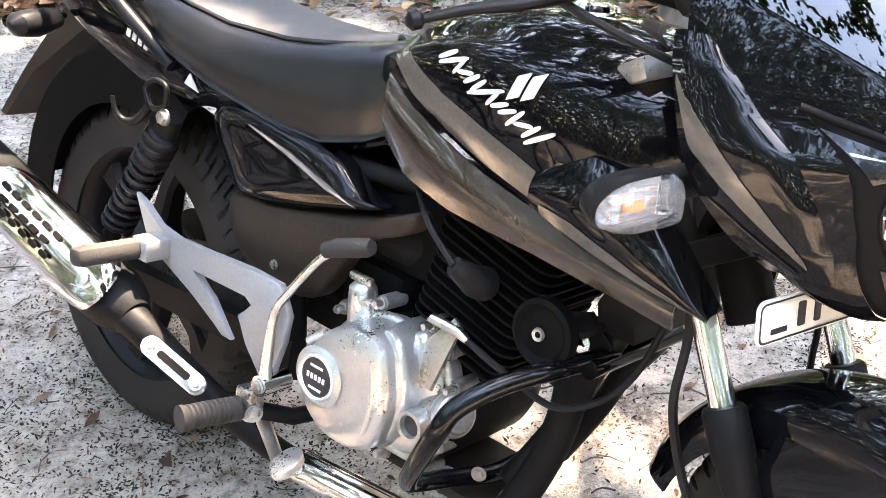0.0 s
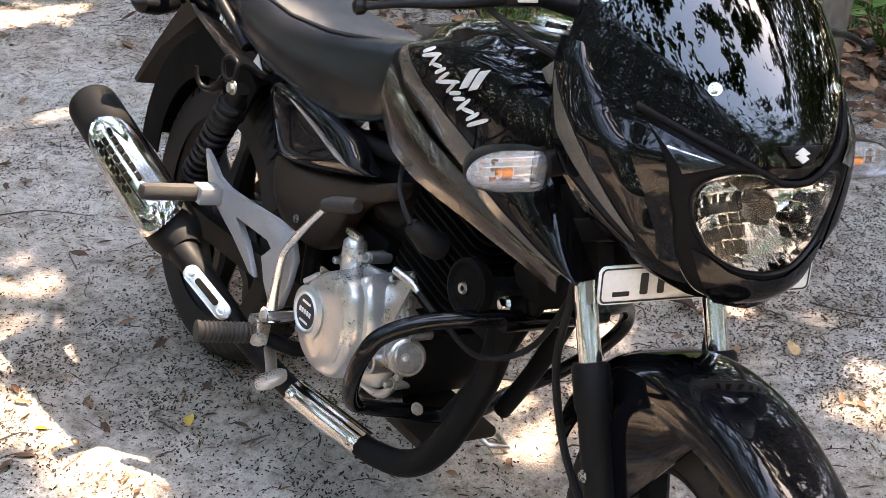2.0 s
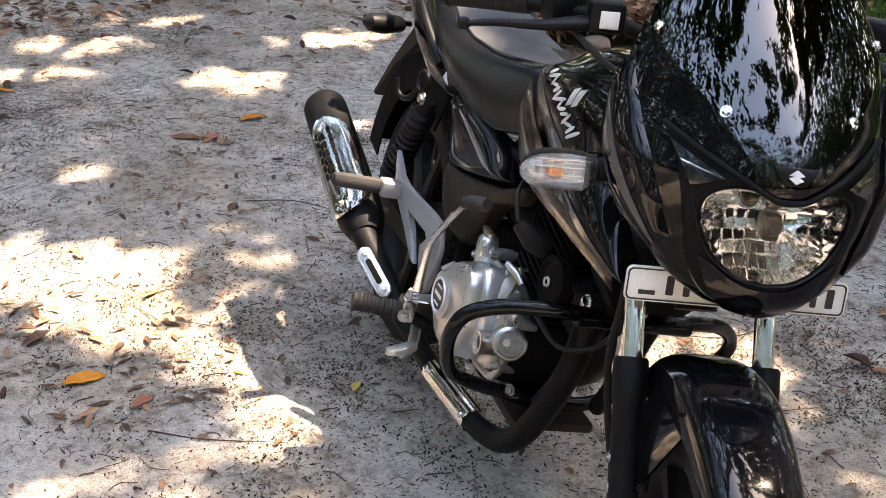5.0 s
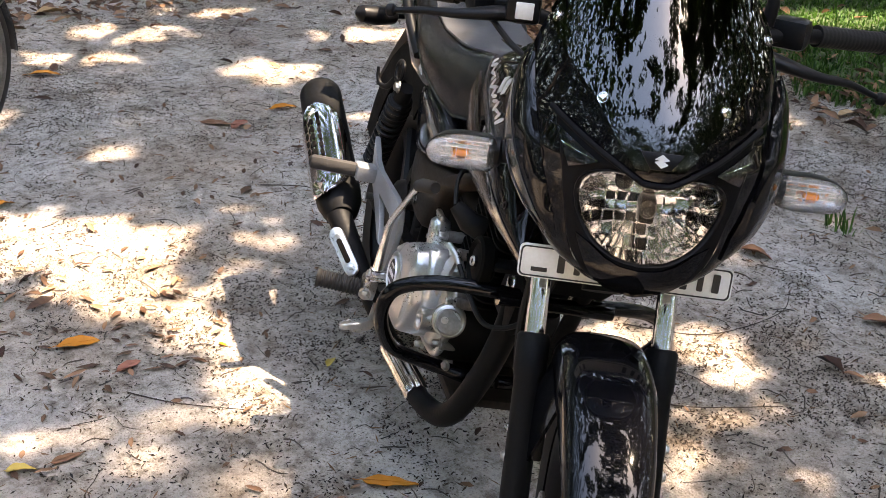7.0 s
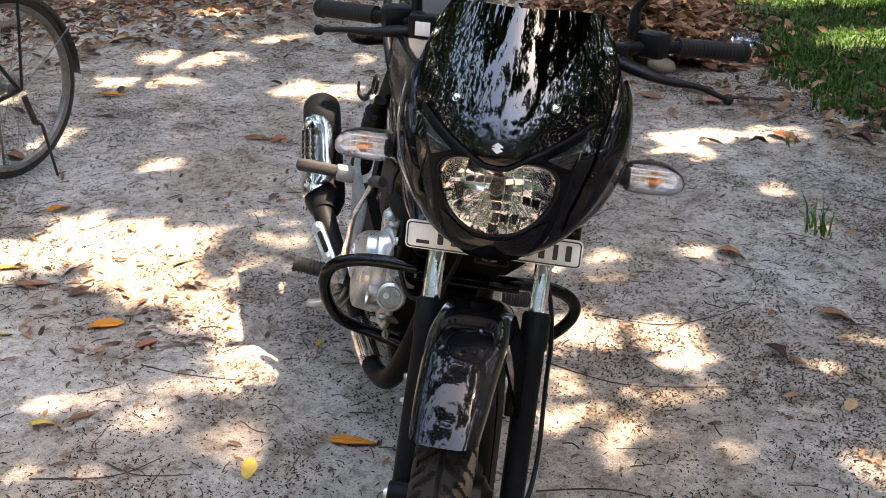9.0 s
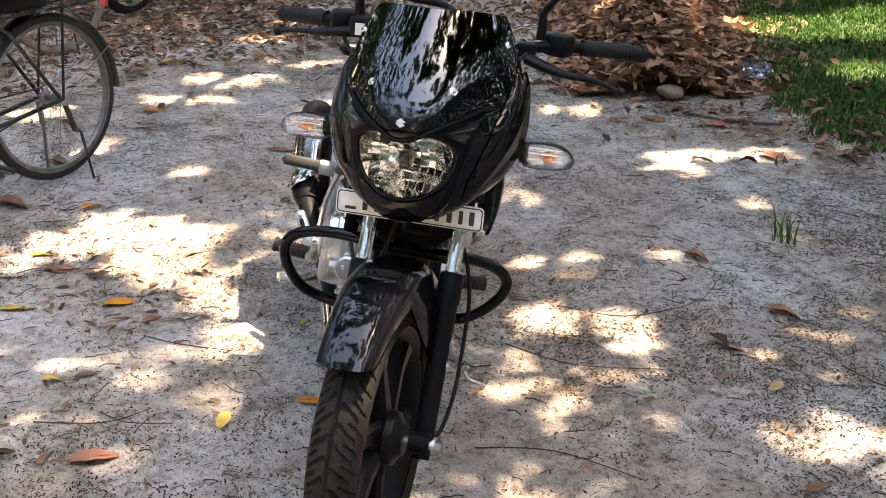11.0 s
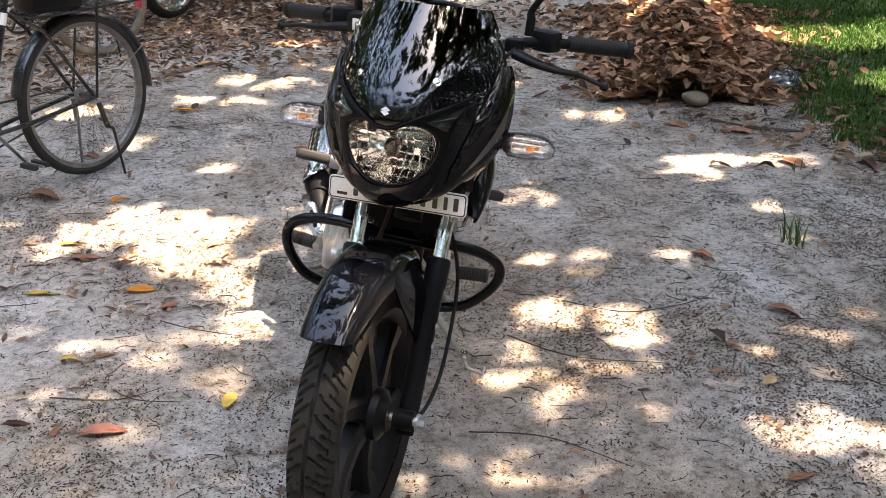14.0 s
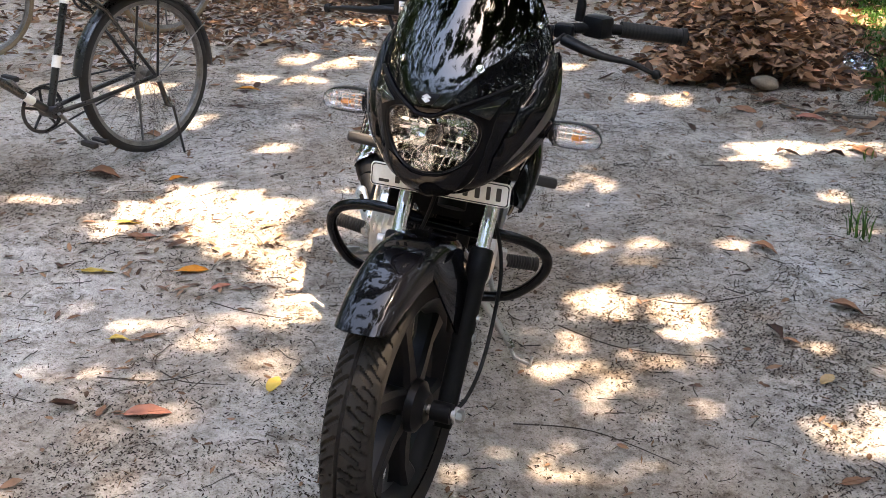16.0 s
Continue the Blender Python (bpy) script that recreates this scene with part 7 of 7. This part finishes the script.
LEAVES2 = [(.56, 2.16, .05, 20, "brown"), (-.54, .68, .06, 50, "yellow"), (-.51, .765, .07, 80, "brown"), (-.725, 1.07, .07, 95, "russet"), (-1.31, 1.03, .09, 20, "brown"), (-1.76, 1.38, .08, 80, "orange"), (-1.47, 1.06, .09, 45, "yellow"),
           (-.36, 3.77, .15, -10, "brown"), (-.82, 4.03, .14, 35, "russet"), (-.37, 1.37, .045, 110, "yellow"), (-.64, 1.28, .03, 10, "orange"), (-1.1, 3.9, .13, 20, "brown"), (-.2, 4.1, .12, 70, "tan"), (-2.3, 1.5, .12, 15, "brown"), (-.18, .50, .06, 140, "brown")]
variants = {}
for k, (x, y, s, rz, kind) in enumerate(LEAVES + LEAVES2):
    v = (kind, k % 4)
    if v not in variants:
        ob = part("fallen_leaf", leaf_mesh(0.4 + 0.45 * (k % 4), (-0.5, 0.6, 0.1, -0.8)[k % 4], (0.34, 0.42, 0.38, 0.46)[k % 4]), LEAF_MATS[kind])
        variants[v] = ob
    else:
        ob = new("fallen_leaf", variants[v].data)
    ob.matrix_world = pose(x, y, 0.003 + float(ground_z(x, y)), 4 * (k % 3 - 1), 3, rz) @ Matrix.Scale(s, 4)
    tagged(ob, {"orange": "bright orange fallen leaf curled on sand", "brown": "dull brown dry leaf curled on sand", "tan": "pale tan dry leaf lying on sand", "yellow": "yellow dry leaf curled on the sand", "russet": "reddish brown dry leaf on sand"}[kind], "leaf", "fallen leaves")

# weeds, stone, scraps of plastic
for (x, y, n, h) in ((0.216, 2.949, 34, 0.15), (-0.30, 3.72, 7, 0.08)):
    r = np.random.default_rng(int(x * 1000) + 500)
    p = np.stack([r.normal(x, 0.022, n), r.normal(y, 0.022, n), np.full(n, -0.004)], -1)
    w = grass("weed", p, h * 0.3, h, 0.0036, "small green weed tuft growing from the sand", 40, GRASS)
    tagged(w, category="weed")
r = random.Random(4)
bm = bmesh.new()
bmesh.ops.create_icosphere(bm, subdivisions=3, radius=1)
for v in bm.verts:
    v.co *= 1 + 0.16 * noise.noise(v.co * 1.4) + 0.05 * noise.noise(v.co * 4)
bm.transform(Matrix.Diagonal((0.07, 0.05, 0.035, 1)))
stone = part("stone", bm, varied(material("tan_stone", (0.3, 0.22, 0.15), 0.85), (0.13, 0.09, 0.06), (0.27, 0.20, 0.14), 12, 120, bump=0.5, rough=(0.8, 0.95)))
stone.matrix_world = pose(-1.28, 4.27, 0.03, 0, 8, 40)
tagged(stone, "flat tan stone among dry leaves", "stone")
for name, x, y, z, s, mat, lab, cat in (("plastic_wrapper", -1.20, 4.90, 0.06, 0.085, PLASTICBAG, "crumpled clear blue plastic wrapper on grass", "wrapper"), ("plastic_cup", -1.33, 4.62, 0.07, 0.04, WHITEP, "crushed pale plastic scrap on leaves", "plastic scrap")):
    bm = bmesh.new()
    bmesh.ops.create_icosphere(bm, subdivisions=4, radius=1)
    for v in bm.verts:
        v.co *= 1 + 0.42 * noise.noise(v.co * 2.2 + Vector((x, y, 0))) + 0.2 * noise.noise(v.co * 6)
    bm.transform(Matrix.Diagonal((s, s * 0.7, s * 0.5, 1)))
    ob = part(name, bm, mat, flat=True)
    ob.location = (x, y, z)
    tagged(ob, lab, cat)

# the young tree at the grass edge, with leaf litter and a broad-leaved plant at its foot
young = thing("young_tree", Matrix.Translation((0.80, 4.02, 0)), "slim dark-barked tree standing in leaf litter", "tree")
part("trunk", tube([(0, 0, -0.08), (0, 0, 0.02), (0.01, 0.01, 0.3), (0.05, 0.06, 1.6), (0.12, 0.2, 3.6), (0.2, 0.3, 5.6)], (0.115, 0.092, 0.078, 0.07, 0.055, 0.03), 20, curve=5), BARK, young, "dark rough bark")
quads("crown", np.random.default_rng(91).normal(0, 1, (420, 3)) * np.array([0.5, 0.5, 0.4]) + np.array([0.2, 0.35, 5.9]), 0.17, 0.55, LEAF_GREEN, young, 0.5, 92)
for k in range(3):
    part("limb", limb((0.13 + 0.02 * k, 0.22, 3.8 + 0.4 * k), (0.2 + 0.7 * math.cos(2.1 * k), 0.3 + 0.7 * math.sin(2.1 * k), 5.9), 0.03, 0.008, 0.2, seed=60 + k), BARK, young)
rr = np.random.default_rng(93)
n = 950
lx, ly = rr.normal(0.95, 0.5, n), rr.normal(4.45, 0.42, n)
keep = (np.hypot(lx - 0.80, ly - 4.02) > 0.11) & (ly > 3.55 + 0.2 * np.sin(lx * 5)) & (lx > 0.25)
tagged(quads("leaf_litter", np.stack([lx[keep], ly[keep], ground_z(lx[keep], ly[keep]) + rr.uniform(0.006, 0.05, keep.sum())], -1), 0.085, 0.45, LEAF_DRY, None, 0.35, 94, 0.14), "thick brown leaf litter at a tree's foot", "leaf litter", kind="stuff")
BROAD = leafy("broad_green_leaf", (0.03, 0.09, 0.015), (0.09, 0.20, 0.03), 0.25, 0.4)
plant = thing("broad_leaved_plant", Matrix.Translation((1.07, 4.52, 0)), "low plant with broad green leaves in litter", "plant")
for k in range(11):
    a, L = k * 2.399, 0.13 + 0.05 * math.sin(k * 1.7)
    tip = Vector((math.cos(a), math.sin(a), 0)) * L * 0.6 + Vector((0, 0, 0.12 + 0.018 * k))
    part("stem", tube([(0, 0, -0.01), tip * 0.5 + Vector((0, 0, 0.02)), tip], (0.004, 0.003, 0.002), 6, curve=4), GRASS, plant)
    lf = leaf_mesh(0.5, 0.2 * math.sin(k), 0.62)
    lf.transform(Matrix.Translation(tip) @ Matrix.Rotation(a, 4, "Z") @ Matrix.Rotation(radians(12), 4, "Y") @ Matrix.Scale(L, 4) @ Matrix.Translation((0.5, 0, -0.03)))
    part("leaf", lf, BROAD, plant)


# ---------- parked bicycles ----------
BLACKP = varied(material("black_cycle_enamel", (0.01, 0.01, 0.012), 0.25, coat=0.5), (0.003, 0.003, 0.004), (0.008, 0.008, 0.009), 12, 150, rough=(0.2, 0.4))
OLDTYRE = varied(material("dusty_cycle_tyre", (0.05, 0.045, 0.04), 0.8), (0.008, 0.0075, 0.007), (0.026, 0.023, 0.02), 12, 200, bump=0.2, rough=(0.75, 0.9))
TANTYRE = varied(material("tan_cycle_tyre", (0.25, 0.17, 0.10), 0.8), (0.16, 0.105, 0.06), (0.30, 0.21, 0.13), 12, 200, bump=0.2, rough=(0.75, 0.9))
RIMM = varied(material("dull_steel_rim", (0.5, 0.48, 0.45), 0.35, metal=0.9), (0.12, 0.11, 0.10), (0.36, 0.34, 0.32), 20, 200, rough=(0.28, 0.5))


def cycle_wheel(parent, c, R, mat):
    c = Vector(c)
    w = part("wheel", lathe([(R - 0.045, -0.012), (R - 0.030, -0.016), (R - 0.026, -0.012), (R - 0.034, 0), (R - 0.026, 0.012), (R - 0.030, 0.016), (R - 0.045, 0.012), (R - 0.050, 0)], 72, "y", c, closed=True), RIMM, parent, "dull steel spoked wheel")
    part("tyre", lathe([(R - 0.019 + 0.019 * math.cos(t), 0.019 * math.sin(t)) for t in (2 * math.pi * i / 14 for i in range(14))], 84, "y", c, closed=True), mat, w)
    part("hub", lathe([(0.006, -0.055), (0.012, -0.055), (0.012, -0.035), (0.028, -0.033), (0.028, -0.028), (0.015, -0.02), (0.015, 0.02), (0.028, 0.028), (0.028, 0.033), (0.012, 0.035), (0.012, 0.055), (0.006, 0.055)], 24, "y", c), RIMM, w)
    for k in range(36):
        a = 2 * math.pi * k / 36
        b = a + (0.75 if k % 4 < 2 else -0.75)
        s = 0.030 if k % 2 else -0.030
        part("spoke", tube([c + Vector((0.026 * math.cos(b), s, 0.026 * math.sin(b))), c + Vector(((R - 0.045) * math.cos(a), 0, (R - 0.045) * math.sin(a)))], 0.0011, 5), RIMM, w)
    return w


def bicycle(m, label, mat, R=0.325):
    """A roadster: x ahead, rear wheel touching the ground at the origin."""
    b = thing("bicycle", m, label, "bicycle", "parked bicycles")
    cycle_wheel(b, (0, 0, R), R, mat)
    cycle_wheel(b, (1.12, 0, R), R, mat)
    BB, ST, HT, HB = Vector((0.47, 0, 0.275)), Vector((0.315, 0, 0.76)), Vector((0.91, 0, 0.80)), Vector((0.945, 0, 0.665))
    part("seat_tube", tube([BB, ST, ST + (ST - BB).normalized() * 0.10], 0.0145, 14), BLACKP, b)
    part("down_tube", tube([BB, HB], 0.0155, 14), BLACKP, b)
    part("top_tube", tube([ST - Vector((0, 0, 0.03)), HT], 0.014, 14), BLACKP, b)
    part("head_tube", tube([HB - Vector((-0.01, 0, 0.03)), HT + Vector((-0.008, 0, 0.03))], 0.018, 16), BLACKP, b)
    part("bottom_bracket", tube([BB + Vector((0, -0.04, 0)), BB + Vector((0, 0.04, 0))], 0.024, 18), BLACKP, b)
    for p in (BB + (ST - BB) * 0.33, BB + (ST - BB) * 0.80, BB + (HB - BB) * 0.14):
        d = ((HB - BB) if p.x > 0.47 else (ST - BB)).normalized()
        part("white_band", tube([p, p + d * 0.045], 0.0168, 14), WHITEP, b, "white painted band")
    for s in (-1, 1):
        e = Vector((0, 0.058 * s, R))
        part("chain_stay", tube([BB + Vector((-0.02, 0.03 * s, 0)), Vector((0.30, 0.052 * s, 0.29)), e], 0.009, 10), BLACKP, b)
        part("seat_stay", tube([ST + Vector((0, 0.02 * s, -0.05)), Vector((0.20, 0.05 * s, 0.62)), e], 0.0075, 10), BLACKP, b)
        part("fork_blade", tube([HB + Vector((0.01, 0.03 * s, -0.04)), Vector((1.02, 0.05 * s, 0.50)), Vector((1.12, 0.052 * s, R))], (0.012, 0.011, 0.008), 10, curve=4), BLACKP, b)
        part("mudguard_stay", tube([e + Vector((0, 0.01 * s, 0)), Vector((-0.31, 0.03 * s, R + 0.16))], 0.0025, 6), RIMM, b)
        part("rack_leg", tube([e + Vector((0.0, 0.012 * s, 0)), Vector((-0.06, 0.06 * s, R + 0.37))], 0.0055, 8), BLACKP, b)
        part("rack_rail", tube([(0.22, 0.055 * s, R + 0.35), (-0.28, 0.06 * s, R + 0.350), (-0.31, 0.0, R + 0.350)], 0.0055, 8), BLACKP, b)
        part("crank_arm", tube([BB + Vector((0, 0.055 * s, 0)), BB + Vector((-0.10 * s, 0.06 * s, 0.125 * -s))], (0.012, 0.009), 10, squash=0.6), RIMM, b)
        pd = BB + Vector((-0.105 * s, 0.105 * s, 0.13 * -s))
        pp = part("pedal", tube([pd + Vector((0, -0.05 * s, 0)), pd + Vector((0, 0.05 * s, 0))], 0.006, 8), RIMM, b)
        for o in (-0.026, 0.026):
            part("pedal_block", box(pd + Vector((o, 0, 0)), (0.022, 0.085, 0.020), bevel=0.004), PEGRUB, pp, "worn grey rubber block")
        part("stand_leg", tube([(0.0, 0.075 * s, R - 0.02), (-0.02, 0.09 * s, R - 0.12), (-0.035, 0.105 * s, R - 0.13), (-0.05, 0.13 * s, 0.0)], (0.011, 0.012, 0.006, 0.005), 10), RIMM if s < 0 else BLACKP, b, "prop stand leg")
    for k in range(5):
        part("rack_slat", tube([(0.20 - 0.10 * k, -0.057, R + 0.346), (0.20 - 0.10 * k, 0.057, R + 0.346)], 0.004, 8), BLACKP, b)
    part("rear_mudguard", solid(lambda u, v: ((R + 0.022 - 0.012 * (v * 2 - 1) ** 2) * math.cos(radians(10 + 175 * u)), 0.028 * (v * 2 - 1), R + (R + 0.022 - 0.012 * (v * 2 - 1) ** 2) * math.sin(radians(10 + 175 * u))), 44, 6, 0.0015), BLACKP, b, "black enamel mudguard")
    part("front_mudguard", solid(lambda u, v: (1.12 + (R + 0.022 - 0.012 * (v * 2 - 1) ** 2) * math.cos(radians(50 + 130 * u)), 0.028 * (v * 2 - 1), R + (R + 0.022 - 0.012 * (v * 2 - 1) ** 2) * math.sin(radians(50 + 130 * u))), 36, 6, 0.0015), BLACKP, b, "black enamel mudguard")
    ring = part("chainring", lathe([(0.078, -0.048), (0.092, -0.048), (0.092, -0.044), (0.078, -0.044)], 46, "y", BB, closed=True), BLACKP, b)
    for k in range(5):
        a = 2 * math.pi * k / 5 + 0.3
        part("ring_arm", tube([BB + Vector((0.015 * math.cos(a), -0.046, 0.015 * math.sin(a))), BB + Vector((0.08 * math.cos(a), -0.046, 0.08 * math.sin(a)))], 0.0055, 8), BLACKP, ring)
    part("chain", tube([BB + Vector((0, -0.046, 0.092)), Vector((0, -0.046, R + 0.035)), Vector((-0.033, -0.046, R)), Vector((0, -0.046, R - 0.035)), BB + Vector((0, -0.046, -0.092))], 0.004, 6), INK, b, "greasy chain")
    part("saddle", loft([[Vector((x, w * math.cos(t), 0.90 + 0.028 * math.sin(t) + dz)) for t in (2 * math.pi * i / 20 for i in range(20))] for x, w, dz in ((0.14, 0.03, 0.02), (0.16, 0.09, 0.02), (0.24, 0.10, 0.01), (0.33, 0.05, 0.0), (0.42, 0.025, 0.0), (0.43, 0.01, 0.0))]), SATIN, b, "black saddle")
    part("handlebar", tube([(0.78, -0.27, 0.95), (0.88, -0.26, 0.97), (0.97, -0.12, 0.96), (0.90, 0, 0.93), (0.97, 0.12, 0.96), (0.88, 0.26, 0.97), (0.78, 0.27, 0.95)], 0.011, 12, curve=6), RIMM, b)
    part("rear_reflector", box((-0.33, 0, R + 0.33), (0.012, 0.04, 0.05), bevel=0.004), RED, b, "red reflector")
    return b


bicycle(pose(-2.135, 1.435, 0, 0, 0, -71.5) @ pose(0, 0, 0, 0, 0, 0), "black roadster bicycle with white bands on its stand", OLDTYRE)
bm = box((0, 0, 0.085), (0.26, 0.15, 0.17), bevel=0.035)
for v in bm.verts:
    v.co += v.normal * 0.01 * noise.noise(v.co * 14)
bag = part("bag", bm, SATIN)
bag.matrix_world = pose(-2.135, 1.435, 0, 0, 0, -71.5) @ pose(0.12, 0, 0.680)
tagged(bag, "black cloth bag strapped on the bicycle rack", "bag")
part("bag_tag", box((0, -0.077, 0.10), (0.05, 0.003, 0.012), bevel=0.001), WHITEP, bag)
bicycle(pose(-4.30, 2.42, 0, 0, 0, -86.5), "older bicycle with tan tyres parked behind", TANTYRE)


# ---------- a second motorcycle at the back ----------
def parked_motorcycle(m):
    b = thing("motorcycle", m, "dark parked motorcycle with spoked wheels among leaves", "motorcycle")
    for x in (0.0, 1.25):
        R = 0.30
        c = Vector((x, 0, R))
        w = part("wheel", lathe([(R - 0.075, -0.03), (R - 0.058, -0.034), (R - 0.06, 0), (R - 0.058, 0.034), (R - 0.075, 0.03), (R - 0.085, 0)], 64, "y", c, closed=True), CHROME, b, "chrome spoked wheel")
        part("tyre", lathe([(R - 0.036 + 0.038 * math.cos(t), 0.042 * math.sin(t)) for t in (2 * math.pi * i / 16 for i in range(16))], 72, "y", c, closed=True), RUBBER, w)
        part("hub", lathe([(0.01, -0.06), (0.07, -0.055), (0.075, 0.0), (0.07, 0.055), (0.01, 0.06)], 30, "y", c), ALLOY, w)
        for k in range(32):
            a = 2 * math.pi * k / 32
            q = a + (0.5 if k % 4 < 2 else -0.5)
            part("spoke", tube([c + Vector((0.07 * math.cos(q), 0.045 * (1 if k % 2 else -1), 0.07 * math.sin(q))), c + Vector(((R - 0.08) * math.cos(a), 0, (R - 0.08) * math.sin(a)))], 0.0018, 5), RIMM, w)
    part("engine", box((0.60, 0, 0.40), (0.36, 0.26, 0.30), bevel=0.06), ALLOY, b)
    part("tank", loft([[Vector((x, w * math.cos(t), z + h * math.sin(t))) for t in (2 * math.pi * i / 24 for i in range(24))] for x, w, z, h in ((0.55, 0.06, 0.78, 0.05), (0.62, 0.11, 0.80, 0.08), (0.80, 0.13, 0.83, 0.10), (0.95, 0.10, 0.84, 0.09), (1.0, 0.04, 0.85, 0.04))]), GLOSS, b)
    part("seat", loft([[Vector((x, w * math.cos(t), z + 0.05 * math.sin(t))) for t in (2 * math.pi * i / 20 for i in range(20))] for x, w, z in ((0.58, 0.08, 0.78), (0.4, 0.13, 0.77), (0.1, 0.13, 0.80), (-0.2, 0.10, 0.82), (-0.25, 0.04, 0.82))]), SEAT, b)
    for s in (-1, 1):
        part("fork_leg", tube([(1.25, 0.10 * s, 0.30), (1.02, 0.10 * s, 0.78)], 0.022, 14), CHROME, b)
        part("frame_rail", tube([(1.0, 0.04 * s, 0.75), (0.85, 0.08 * s, 0.28), (0.45, 0.09 * s, 0.26), (0.0, 0.10 * s, 0.30)], 0.015, 10, curve=4), MATTE, b)
        part("shock_absorber", tube([(0.02, 0.13 * s, 0.36), (0.15, 0.13 * s, 0.70)], 0.025, 14), MATTE, b)
    part("muffler", tube([(0.35, -0.16, 0.28), (-0.05, -0.18, 0.33), (-0.30, -0.18, 0.37)], (0.03, 0.042, 0.042), 20), CHROME, b, "chrome muffler")
    part("front_mudguard", solid(lambda u, v: (1.25 + 0.33 * math.cos(radians(40 + 110 * u)), 0.06 * (v * 2 - 1), 0.30 + (0.33 - 0.02 * (v * 2 - 1) ** 2) * math.sin(radians(40 + 110 * u))), 24, 6, 0.003), GLOSS, b)
    part("side_stand", tube([(0.5, 0.10, 0.25), (0.52, 0.24, 0.0)], 0.01, 8), STEEL, b)
    part("handlebar", tube([(0.85, -0.36, 1.02), (0.98, -0.2, 1.03), (1.0, 0, 0.98), (0.98, 0.2, 1.03), (0.85, 0.36, 1.02)], 0.012, 10, curve=5), CHROME, b)
    part("headlamp", lathe([(0.0, 0.06), (0.075, 0.05), (0.085, 0.03), (0.07, -0.05), (0.02, -0.08)], 30, "x", (1.10, 0, 0.86)), CHROME, b)


parked_motorcycle(pose(-5.62, 4.50, 0, 0, 0, -70) @ pose(0, 0, 0, -6, 0, 0))
